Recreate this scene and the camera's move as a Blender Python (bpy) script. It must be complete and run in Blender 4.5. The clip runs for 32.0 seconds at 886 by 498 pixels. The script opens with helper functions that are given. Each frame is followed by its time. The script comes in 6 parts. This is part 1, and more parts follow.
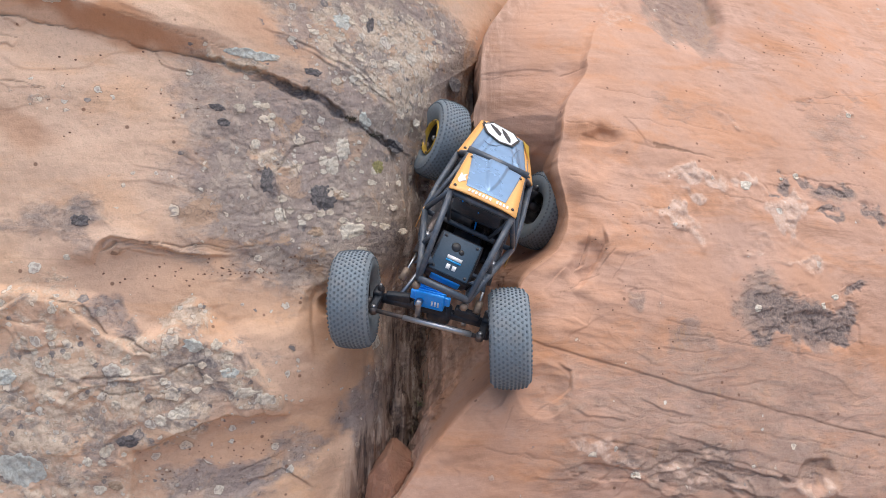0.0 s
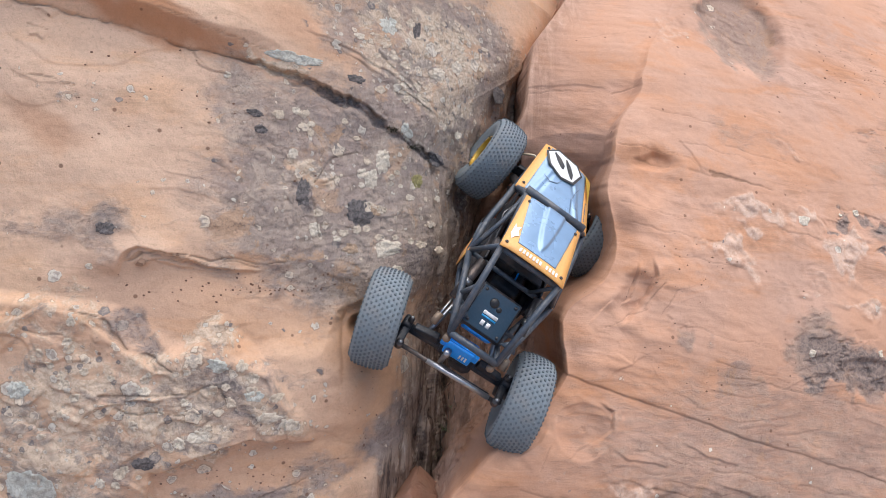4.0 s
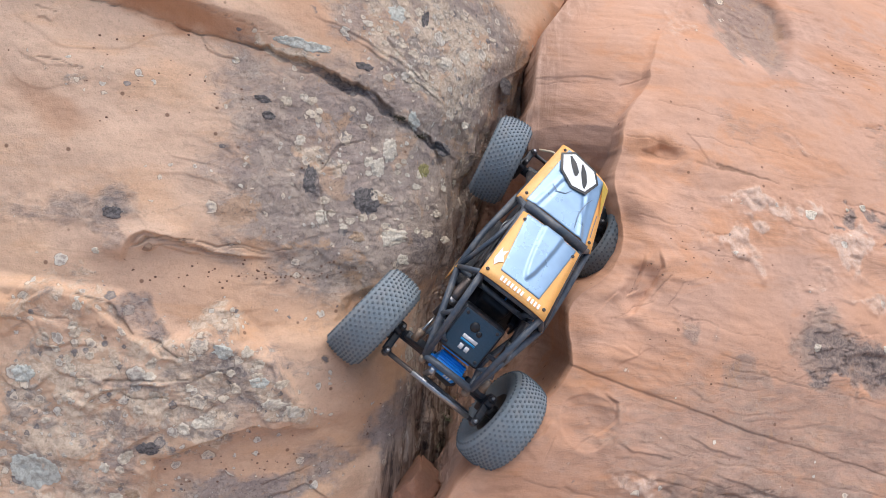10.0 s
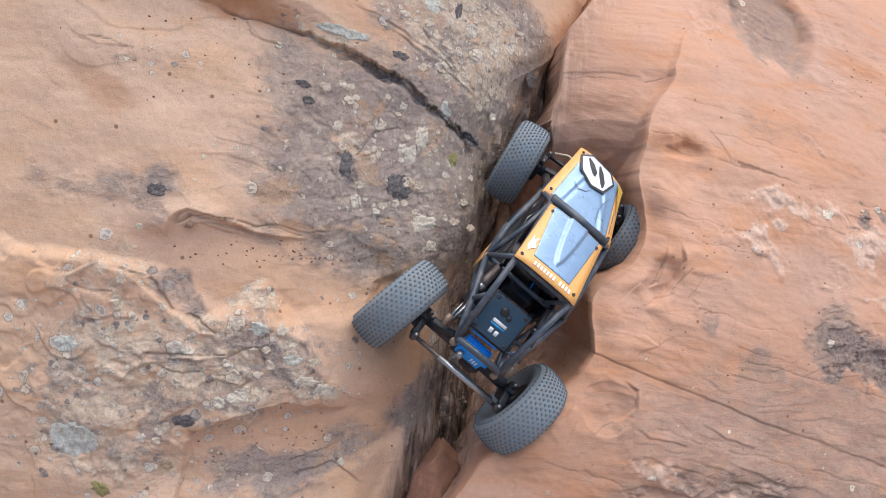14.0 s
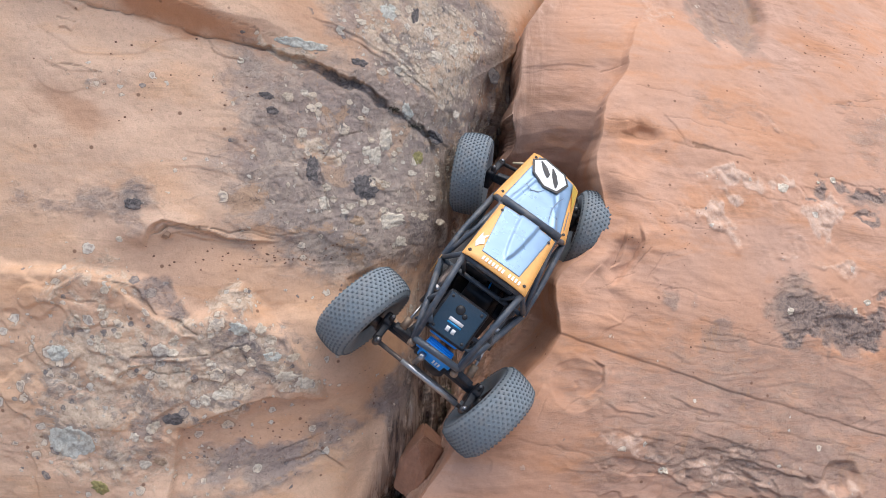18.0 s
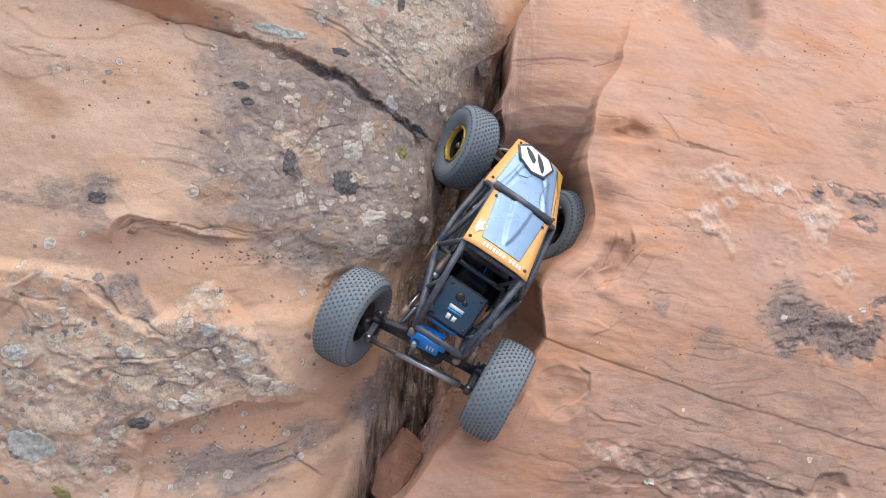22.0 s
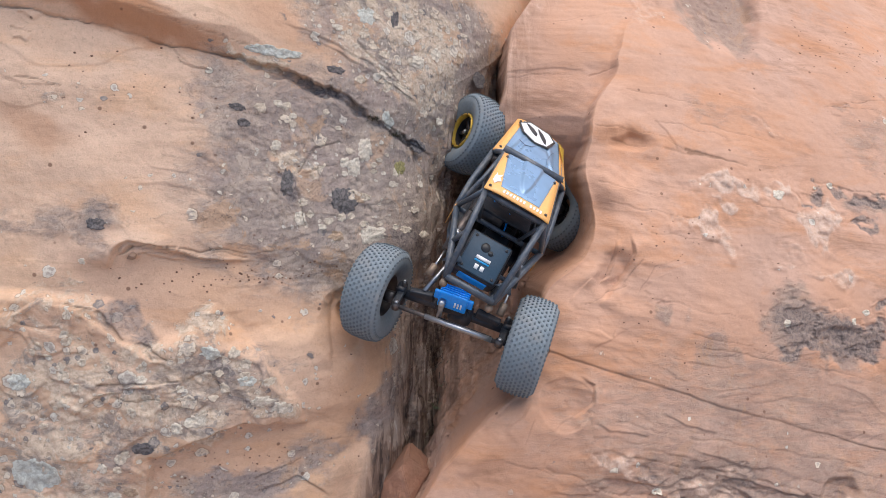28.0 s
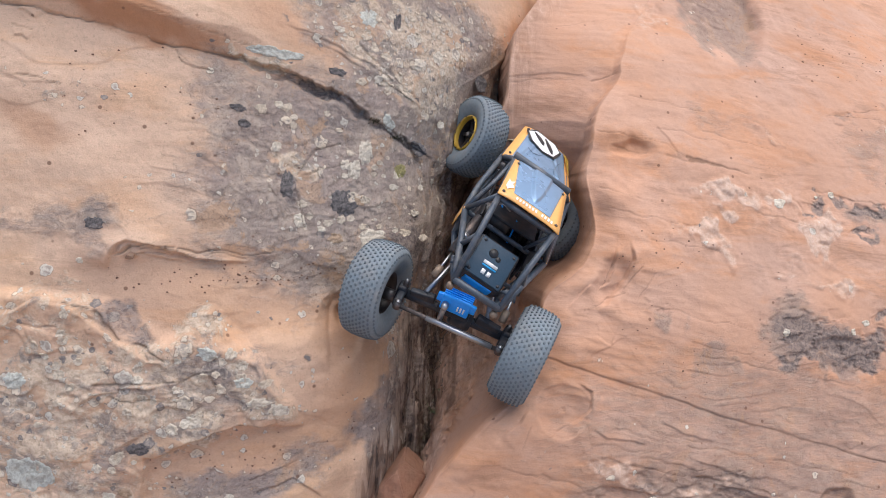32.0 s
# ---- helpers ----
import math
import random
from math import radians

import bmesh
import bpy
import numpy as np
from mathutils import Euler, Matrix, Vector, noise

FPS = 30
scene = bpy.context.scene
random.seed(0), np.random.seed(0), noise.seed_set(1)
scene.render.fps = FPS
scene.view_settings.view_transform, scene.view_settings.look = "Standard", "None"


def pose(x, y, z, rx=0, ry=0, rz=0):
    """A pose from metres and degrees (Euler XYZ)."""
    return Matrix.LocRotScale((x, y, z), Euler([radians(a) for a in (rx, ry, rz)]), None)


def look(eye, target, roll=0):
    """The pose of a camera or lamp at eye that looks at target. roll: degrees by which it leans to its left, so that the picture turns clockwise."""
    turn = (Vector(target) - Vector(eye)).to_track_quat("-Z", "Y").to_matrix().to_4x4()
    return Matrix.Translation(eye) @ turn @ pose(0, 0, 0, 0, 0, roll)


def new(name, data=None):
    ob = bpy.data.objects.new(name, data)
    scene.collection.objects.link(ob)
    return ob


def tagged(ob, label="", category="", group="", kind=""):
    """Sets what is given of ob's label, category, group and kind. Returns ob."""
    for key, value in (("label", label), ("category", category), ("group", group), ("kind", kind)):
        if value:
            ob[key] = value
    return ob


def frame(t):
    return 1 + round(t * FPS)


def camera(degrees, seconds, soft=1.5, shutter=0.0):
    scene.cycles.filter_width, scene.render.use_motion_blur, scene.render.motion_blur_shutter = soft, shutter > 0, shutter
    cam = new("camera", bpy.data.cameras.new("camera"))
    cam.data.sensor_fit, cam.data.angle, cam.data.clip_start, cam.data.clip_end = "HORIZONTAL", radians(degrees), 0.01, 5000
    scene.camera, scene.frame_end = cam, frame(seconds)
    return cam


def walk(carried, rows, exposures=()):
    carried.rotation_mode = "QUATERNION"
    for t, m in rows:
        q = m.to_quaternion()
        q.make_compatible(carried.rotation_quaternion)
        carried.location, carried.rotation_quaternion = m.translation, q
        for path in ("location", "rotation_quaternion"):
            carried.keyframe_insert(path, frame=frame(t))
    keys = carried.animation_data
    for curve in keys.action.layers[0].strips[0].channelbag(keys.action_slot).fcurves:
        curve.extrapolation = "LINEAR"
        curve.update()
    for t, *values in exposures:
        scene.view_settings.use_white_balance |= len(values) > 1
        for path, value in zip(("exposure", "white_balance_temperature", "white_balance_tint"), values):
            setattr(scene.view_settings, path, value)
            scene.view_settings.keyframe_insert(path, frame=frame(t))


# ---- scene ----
cam = camera(68.7, 32.0, soft=0.5)

# Frame of the rock slope: x across, y up the slope, -z into the rock.
SLOPE = pose(0, 0, 1.5, 55)

# seconds, place and turn of the hand-held camera in the slope's frame
CAMERA_WAY = [
    (0, 0.0000, 0.0000, 0.0000, 0.00, -0.00, 0.00),
    (0.5, -0.0055, 0.0028, 0.0011, 0.06, -0.17, 0.05),
    (1, -0.0017, 0.0025, 0.0011, 0.09, 0.02, 0.51),
    (1.5, 0.0020, 0.0030, 0.0009, 0.11, 0.02, 1.02),
    (2, 0.0014, 0.0034, -0.0006, 0.23, 0.11, 0.87),
    (2.5, -0.0142, 0.0271, -0.0062, -0.05, 0.38, 1.47),
    (3, -0.0321, 0.0526, -0.0249, -0.05, 0.57, 3.07),
    (3.5, -0.0482, 0.0427, -0.0465, -0.48, 0.58, 3.33),
    (5.5, -0.0464, 0.0365, -0.0565, -0.68, 0.31, 2.10),
    (6, -0.0440, 0.0340, -0.0555, -0.66, 0.53, 2.96),
    (6.5, -0.0569, 0.0362, -0.0546, -0.71, 0.54, 3.29),
    (7, -0.0595, 0.0344, -0.0524, -0.88, 0.57, 3.52),
    (7.5, -0.0541, 0.0316, -0.0523, -1.00, 0.52, 3.46),
    (8, -0.0479, 0.0315, -0.0541, -1.04, 0.36, 2.61),
    (8.5, -0.0459, 0.0327, -0.0539, -1.01, 0.61, 3.38),
    (9, -0.0499, 0.0272, -0.0525, -0.93, 0.67, 3.98),
    (9.5, -0.0554, 0.0262, -0.0540, -0.95, 0.42, 3.07),
    (10, -0.0555, 0.0310, -0.0535, -1.00, 0.58, 3.84),
    (10.5, -0.0639, 0.0207, -0.0504, -1.02, 0.76, 4.76),
    (11, -0.0803, 0.0324, -0.0403, -1.03, 0.41, 4.91),
    (11.5, -0.0852, 0.0310, -0.0366, -1.23, 0.25, 4.47),
    (12, -0.0913, 0.0276, -0.0368, -1.42, 0.40, 5.69),
    (12.5, -0.1012, 0.0184, -0.0315, -1.32, 0.52, 6.35),
    (13, -0.1040, 0.0148, -0.0304, -1.57, 0.28, 5.81),
    (13.5, -0.0993, 0.0144, -0.0294, -1.36, 0.48, 5.93),
    (14, -0.0984, 0.0179, -0.0311, -1.50, 0.28, 5.58),
    (14.5, -0.0943, 0.0199, -0.0330, -1.43, 0.38, 6.08),
    (16.5, -0.0703, 0.0324, -0.0278, -1.26, 1.18, 5.61),
    (17, -0.0445, 0.0241, -0.0082, -1.78, 0.75, 2.40),
    (17.5, -0.0313, -0.0023, 0.0156, -2.34, 0.63, 1.38),
    (18, -0.0413, 0.0164, 0.0136, -1.72, 0.90, 2.01),
    (18.5, -0.0145, 0.0439, -0.0146, -1.95, -0.23, 0.98),
    (19, -0.0191, 0.0355, -0.0204, -2.00, -0.00, 0.84),
    (19.5, -0.0287, 0.0351, -0.0187, -2.00, 0.08, 0.97),
    (20, -0.0441, 0.0261, -0.0168, -2.09, 0.13, 0.90),
    (20.5, -0.0383, 0.0252, -0.0187, -2.23, 0.03, 1.45),
    (21, -0.0353, 0.0269, -0.0200, -2.16, 0.30, 2.30),
    (21.5, -0.0299, 0.0279, -0.0215, -2.42, 0.37, 3.06),
    (22, -0.0265, 0.0280, -0.0235, -2.49, 0.41, 2.99),
    (22.5, -0.0204, 0.0266, -0.0268, -2.71, 0.15, 2.24),
    (23, -0.0122, 0.0368, -0.0267, -2.87, 0.28, 1.51),
    (23.5, -0.0202, 0.0389, -0.0238, -2.85, 0.28, 1.53),
    (24, -0.0253, 0.0332, -0.0243, -2.81, 0.21, 1.00),
    (24.5, -0.0243, 0.0320, -0.0263, -2.72, 0.34, 0.85),
    (25, -0.0216, 0.0384, -0.0272, -2.70, 0.26, 1.06),
    (25.5, -0.0204, 0.0388, -0.0262, -2.56, 0.32, 1.50),
    (27.5, -0.0237, 0.0427, -0.0262, -2.14, 0.50, 1.68),
    (28, -0.0268, 0.0438, -0.0265, -2.21, 0.39, 1.37),
    (28.5, -0.0255, 0.0447, -0.0267, -2.14, 0.50, 1.31),
    (29, -0.0245, 0.0480, -0.0286, -2.13, 0.35, 1.55),
    (29.5, -0.0229, 0.0465, -0.0282, -2.10, 0.48, 1.74),
    (30, -0.0249, 0.0452, -0.0281, -2.10, 0.44, 1.72),
    (30.5, -0.0274, 0.0441, -0.0296, -2.13, 0.42, 1.57),
    (31, -0.0256, 0.0466, -0.0293, -2.11, 0.43, 1.85),
    (31.5, -0.0255, 0.0468, -0.0293, -1.99, 0.45, 2.03),
    (32, -0.0258, 0.0468, -0.0293, -2.05, 0.43, 2.24),
]
walk(cam, [(r[0], SLOPE @ pose(*r[1:])) for r in CAMERA_WAY])

# ---------------------------------------------------------------- light: bright overcast day
world = bpy.data.worlds.new("sky")
scene.world = world
world.use_nodes = True
wn = world.node_tree
sky = wn.nodes.new("ShaderNodeTexSky")
sky.sky_type, sky.sun_disc = "NISHITA", False
sky.sun_elevation, sky.sun_rotation = radians(72), radians(30)
sky.air_density, sky.dust_density = 1.0, 3.0
wn.links.new(sky.outputs[0], wn.nodes["Background"].inputs[0])
wn.nodes["Background"].inputs[1].default_value = 0.165
sun_data = bpy.data.lights.new("sun", "SUN")
sun_data.energy, sun_data.angle, sun_data.color = 2.3, radians(75), (1.0, 0.965, 0.925)
sun = new("sun", sun_data)
sun.matrix_world = look((1.5, 3.3, 9.6), (0, 0.8, 0.6))
scene.view_settings.exposure = 0.36


# ---------------------------------------------------------------- materials
class Nodes:
    """A small hand for wiring node materials."""

    def __init__(self, name):
        self.mat = bpy.data.materials.new(name)
        self.mat.use_nodes = True
        self.tree = self.mat.node_tree
        self.bsdf = self.tree.nodes["Principled BSDF"]

    def add(self, kind, **inputs):
        node = self.tree.nodes.new(kind)
        for key, value in inputs.items():
            self.put(node.inputs[key.replace("_", " ")], value)
        return node

    def put(self, socket, value):
        if isinstance(value, bpy.types.NodeSocket):
            self.tree.links.new(value, socket)
        else:
            socket.default_value = value

    def coords(self, scale=(1, 1, 1)):
        tex = self.add("ShaderNodeTexCoord")
        m = self.add("ShaderNodeMapping", Scale=scale)
        self.tree.links.new(tex.outputs["Object"], m.inputs["Vector"])
        return m.outputs[0]

    def noise(self, scale, detail=4.0, rough=0.55, vector=None, distort=0.0):
        n = self.add("ShaderNodeTexNoise", Scale=scale, Detail=detail, Roughness=rough, Distortion=distort)
        if vector is not None:
            self.put(n.inputs["Vector"], vector)
        return n.outputs["Fac"]

    def ramp(self, fac, lo, hi):
        """0 below lo, 1 above hi."""
        n = self.add("ShaderNodeMapRange")
        n.interpolation_type = "SMOOTHSTEP"
        for i, v in enumerate((fac, lo, hi, 0.0, 1.0)):
            self.put(n.inputs[i], v)
        return n.outputs[0]

    def math(self, op, a, b=0.0):
        n = self.add("ShaderNodeMath")
        n.operation = op
        n.use_clamp = op in ("ADD", "MULTIPLY", "SUBTRACT")
        self.put(n.inputs[0], a)
        self.put(n.inputs[1], b)
        return n.outputs[0]

    def mix(self, fac, a, b):
        n = self.add("ShaderNodeMix")
        n.data_type = "RGBA"
        for i, v in ((0, fac), (6, a), (7, b)):
            if isinstance(v, tuple):
                v = (*v, 1.0)[:4]
            self.put(n.inputs[i], v)
        return n.outputs[2]

    def lines(self, fac, at, half):
        """1 along the level line of a noise, 0 off it."""
        n = self.add("ShaderNodeMath")
        n.operation = "ABSOLUTE"
        d = self.add("ShaderNodeMath")
        d.operation = "SUBTRACT"
        self.put(d.inputs[0], fac)
        d.inputs[1].default_value = at
        self.put(n.inputs[0], d.outputs[0])
        return self.ramp(n.outputs[0], half, half * 0.35)

    def attr(self, name):
        n = self.add("ShaderNodeAttribute")
        n.attribute_name = name
        return n.outputs["Fac"]

    def bump(self, height, strength, distance):
        n = self.add("ShaderNodeBump", Strength=strength, Distance=distance, Height=height)
        return n

    def finish(self, color, rough=0.6, metal=0.0, normal=None, spec=None):
        if isinstance(color, tuple):
            color = (*color, 1.0)[:4]
        self.put(self.bsdf.inputs["Base Color"], color)
        self.put(self.bsdf.inputs["Roughness"], rough)
        self.put(self.bsdf.inputs["Metallic"], metal)
        if spec is not None:
            self.put(self.bsdf.inputs["Specular IOR Level"], spec)
        if normal is not None:
            self.put(self.bsdf.inputs["Normal"], normal)
        return self.mat


def worn(name, color, rough=0.5, metal=0.0, dust=0.25, dust_color=(0.36, 0.24, 0.17), scale=60.0, depth=0.0004, spec=0.5):
    """Painted, moulded or metal surface with grain, and sandstone dust in patches."""
    n = Nodes(name)
    v = n.coords()
    fine = n.noise(scale * 6, 3, 0.6, v)
    wide = n.noise(scale, 5, 0.6, v)
    film = n.math("MULTIPLY", n.ramp(wide, 0.42, 0.75), dust)
    shade = n.mix(fine, tuple(c * 0.75 for c in color), tuple(min(1, c * 1.2) for c in color))
    col = n.mix(film, shade, dust_color)
    r = n.math("ADD", n.math("MULTIPLY", wide, 0.25), rough - 0.1)
    m = n.math("MULTIPLY", n.math("SUBTRACT", 1.0, film), metal)
    b = n.bump(fine, 0.5, depth)
    return n.finish(col, r, m, b.outputs[0], spec)


def crusty(name, light, middle, dark):
    """Lichen crust: crisp crumbs of three tones."""
    n = Nodes(name)
    t = n.add("ShaderNodeTexCoord")
    v = t.outputs["Object"]
    a, b = n.noise(190.0, 8, 0.8, v, 0.5), n.noise(420.0, 5, 0.75, v, 0.3)
    col = n.mix(n.ramp(a, 0.46, 0.52), middle, light)
    col = n.mix(n.math("MULTIPLY", n.ramp(b, 0.58, 0.66), 0.4), col, dark)
    col = n.mix(n.math("MULTIPLY", n.ramp(a, 0.40, 0.34), 0.5), col, dark)
    return n.finish(col, 0.95, 0.0, n.bump(a, 0.9, 0.003).outputs[0], 0.2)


def sandstone(name, warm, pink, strata_turn, streak, gritty, crust_pair, varnish_shade_pair, rings, bark_share, tint):
    """Sandstone: bedding streaks, grain, specks, and crusts, stains and some painted shade by the painted-in masks of
    the mesh.
    """
    n = Nodes(name)
    v = n.coords()
    t = n.add("ShaderNodeTexCoord")
    turn = n.add("ShaderNodeMapping", Rotation=(0, 0, radians(strata_turn)), Scale=(2.2, 26.0, 20.0))
    n.tree.links.new(t.outputs["Object"], turn.inputs["Vector"])
    turn_wide = n.add("ShaderNodeMapping", Rotation=(0, 0, radians(strata_turn)), Scale=(0.7, 1.8, 1.5))
    n.tree.links.new(t.outputs["Object"], turn_wide.inputs["Vector"])
    bed = n.noise(1.6, 7, 0.68, turn.outputs[0], 1.2)
    wide = n.noise(4.0, 5, 0.6, v, 0.6)
    mid = n.noise(28.0, 7, 0.68, v, 0.4)
    small = n.noise(170.0, 3, 0.65, v, 0.3)
    grain = n.noise(480.0, 1, 0.6, v)
    streaks = n.math("MULTIPLY", n.ramp(n.noise(7.0, 3, 0.5, v), 0.40, 0.66), streak)
    col = n.mix(n.ramp(wide, 0.3, 0.7), warm, pink)
    col = n.mix(n.math("MULTIPLY", n.ramp(n.noise(8.0, 6, 0.62, turn_wide.outputs[0], 0.8), 0.48, 0.66), 0.15 + 0.5 * streak), col, (warm[0] * 1.06, warm[1] * 0.90, warm[2] * 0.70))
    col = n.mix(n.math("MULTIPLY", n.ramp(n.noise(6.0, 6, 0.62, v, 0.9), 0.54, 0.72), 0.6), col, tuple(c * 1.12 for c in pink))
    col = n.mix(n.math("MULTIPLY", n.ramp(bed, 0.50, 0.64), n.math("MULTIPLY", streaks, 0.75)), col, tuple(c * 0.62 for c in warm))
    col = n.mix(n.math("MULTIPLY", n.ramp(bed, 0.50, 0.32), n.math("MULTIPLY", streaks, 0.5)), col, tuple(min(1, c * 1.25) for c in pink))
    col = n.mix(n.math("MULTIPLY", n.ramp(mid, 0.5, 0.72), 0.10 + 0.22 * gritty), col, tuple(c * 0.66 for c in pink))
    col = n.mix(n.math("MULTIPLY", n.ramp(small, 0.54, 0.68), 0.06 + 0.10 * gritty), col, tuple(c * 0.50 for c in warm))
    col = n.mix(n.math("MULTIPLY", n.ramp(small, 0.44, 0.32), 0.12), col, tuple(min(1, c * 1.35) for c in pink))
    for at, half, amount in ((0.47, 0.007, 0.35), (0.56, 0.006, 0.45), (0.40, 0.006, 0.3), (0.52, 0.005, 0.3)):
        col = n.mix(n.math("MULTIPLY", n.lines(bed, at, half), n.math("MULTIPLY", streaks, amount)), col, tuple(c * 0.48 for c in warm))
    # fine laminae, hair-thin and broken
    hair = n.add("ShaderNodeMapping", Rotation=(0, 0, radians(strata_turn)), Scale=(16.0, 190.0, 150.0))
    n.tree.links.new(t.outputs["Object"], hair.inputs["Vector"])
    lamina = n.noise(1.0, 4, 0.6, hair.outputs[0], 0.6)
    col = n.mix(n.math("MULTIPLY", n.ramp(lamina, 0.58, 0.63), n.math("MULTIPLY", streaks, 0.14)), col, tuple(c * 0.46 for c in warm))
    col = n.mix(n.math("MULTIPLY", n.ramp(lamina, 0.42, 0.37), n.math("MULTIPLY", streaks, 0.10)), col, tuple(min(1, c * 1.30) for c in pink))
    fleck = n.noise(200.0, 4, 0.7, v, 0.4)
    col = n.mix(n.math("MULTIPLY", n.math("MULTIPLY", n.ramp(fleck, 0.600, 0.625), n.ramp(wide, 0.35, 0.6)), 0.30 * gritty), col, tuple(c * 0.45 for c in warm))
    col = n.mix(n.math("MULTIPLY", n.ramp(fleck, 0.385, 0.365), 0.2 * gritty), col, tuple(min(1, c * 1.4) for c in pink))
    # rust tone; it also paints shade below the ledge and in the east pocket
    col = n.mix(n.math("MULTIPLY", n.attr("rust"), 0.75), col, (0.44, 0.20, 0.095))
    # grey weathering skin: mottled, with light rings, black flecks and ochre leftovers
    patchy = n.add("ShaderNodeMapping", Rotation=(0, 0, radians(strata_turn)), Scale=(24, 24 + 70 * streak, 50))
    n.tree.links.new(t.outputs["Object"], patchy.inputs["Vector"])
    ragged = n.noise(1.0, 8, 0.72, patchy.outputs[0], 0.7)
    blot = n.noise(42.0, 8, 0.75, v, 0.9)
    skin = n.mix(n.ramp(blot, 0.40, 0.60), (0.305, 0.255, 0.226), (0.47, 0.385, 0.318))
    skin = n.mix(n.math("MULTIPLY", n.ramp(n.noise(9.0, 5, 0.6, v, 0.8), 0.46, 0.62), 0.6), skin, (0.295, 0.24, 0.228))
    skin = n.mix(n.math("MULTIPLY", n.ramp(n.noise(16.0, 5, 0.65, v, 1.0), 0.56, 0.64), 0.7), skin, (0.50, 0.335, 0.225))
    skin = n.mix(n.ramp(n.noise(13.0, 6, 0.7, v, 1.2), 0.58, 0.63), skin, (0.46, 0.31, 0.21))
    flat_noise = n.noise(110.0, 9, 0.8, v, 0.7)
    skin = n.mix(n.math("MULTIPLY", n.ramp(flat_noise, 0.575, 0.60), 0.40), skin, (0.58, 0.52, 0.45))
    skin = n.mix(n.math("MULTIPLY", n.ramp(flat_noise, 0.41, 0.39), 0.5), skin, (0.11, 0.093, 0.088))
    skin = n.mix(n.math("MULTIPLY", n.lines(n.noise(38.0, 5, 0.6, v, 0.8), 0.5, 0.012), 0.42), skin, (0.13, 0.10, 0.09))
    skin = n.mix(n.math("MULTIPLY", n.ramp(fleck, 0.60, 0.62), 0.5), skin, (0.12, 0.10, 0.095))
    jitter = n.add("ShaderNodeVectorMath")
    jitter.operation = "MULTIPLY_ADD"
    noise_v = n.add("ShaderNodeTexNoise", Scale=150.0, Detail=4.0)
    n.put(noise_v.inputs["Vector"], v)
    n.put(jitter.inputs[0], noise_v.outputs["Color"])
    jitter.inputs[1].default_value = (0.009, 0.009, 0.009)
    n.put(jitter.inputs[2], v)
    cover = n.math("MULTIPLY", n.ramp(n.math("ADD", n.math("MULTIPLY", n.attr("skin"), 0.75), n.math("MULTIPLY", ragged, 0.75)), 0.54, 0.96), 0.94)
    skin = n.mix(tint, skin, tuple(c * 0.62 for c in warm))
    col = n.mix(cover, col, skin)
    # pale crust
    crust = n.noise(150.0, 7, 0.75, v, 0.6)
    pale = n.mix(n.ramp(crust, 0.36, 0.60), *crust_pair)
    pale = n.mix(n.math("MULTIPLY", n.ramp(n.noise(15.0, 7, 0.68, v, 1.0), 0.53, 0.57), 0.85 * rings), pale, n.mix(n.ramp(crust, 0.4, 0.6), (0.235, 0.20, 0.18), (0.40, 0.345, 0.295)))
    pale = n.mix(n.math("MULTIPLY", n.ramp(n.noise(10.0, 7, 0.66, n.coords((1.0, 1.6, 1.0)), 1.3), 0.54, 0.58), 0.85 * rings), pale, (0.57, 0.375, 0.25))
    pcov = n.ramp(n.math("ADD", n.math("MULTIPLY", n.attr("pale"), 0.6), n.math("MULTIPLY", n.noise(36.0, 7, 0.70, v, 0.9), 0.75)), 0.69 - 0.04 * streak * streak, 0.78 + 0.16 * streak * streak)
    col = n.mix(n.math("MULTIPLY", pcov, 0.9), col, pale)
    # rosettes of crust of three sizes, each with a thin dark border and a paler rim
    grown = n.math("MULTIPLY", n.math("ADD", n.math("MULTIPLY", n.attr("pale"), 0.60), n.math("ADD", n.math("MULTIPLY", n.attr("skin"), 0.20), 0.004)), rings)
    relief = 0.0
    for cells, share in ((30.0, 0.75), (58.0, 1.0), (120.0, 0.9)):
        cell = n.add("ShaderNodeTexVoronoi", Scale=cells)
        n.put(cell.inputs["Vector"], jitter.outputs[0])
        pick = n.add("ShaderNodeSeparateColor")
        n.tree.links.new(cell.outputs["Color"], pick.inputs[0])
        inside = n.math("SUBTRACT", n.math("ADD", n.math("MULTIPLY", pick.outputs[1], 0.30), 0.20), cell.outputs["Distance"])
        chosen = n.ramp(n.math("SUBTRACT", n.math("MULTIPLY", grown, share), pick.outputs[0]), 0.0, 0.01)
        disc = n.math("MULTIPLY", n.ramp(inside, 0.09, 0.11), chosen)
        border = n.math("MULTIPLY", n.math("MULTIPLY", n.ramp(inside, 0.03, 0.09), chosen), 0.45)
        tone = n.mix(n.ramp(pick.outputs[2], 0.45, 0.55), (0.72, 0.61, 0.475), (0.66, 0.60, 0.505))
        tone = n.mix(n.ramp(pick.outputs[2], 0.84, 0.86), tone, (0.205, 0.182, 0.175))
        tone = n.mix(n.math("MULTIPLY", n.ramp(inside, 0.13, 0.20), n.ramp(small, 0.42, 0.60)), tone, (0.40, 0.34, 0.29))
        col = n.mix(border, col, (0.16, 0.125, 0.108))
        col = n.mix(n.math("MULTIPLY", disc, 0.92), col, tone)
        relief = n.math("ADD", n.math("MULTIPLY", disc, 0.22), relief)
    # dark varnish, the painted shade of the parting, and streaks on the west wall
    dark = n.mix(n.ramp(crust, 0.42, 0.56), *varnish_shade_pair)
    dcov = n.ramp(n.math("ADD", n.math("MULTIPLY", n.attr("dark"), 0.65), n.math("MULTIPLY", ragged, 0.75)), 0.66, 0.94)
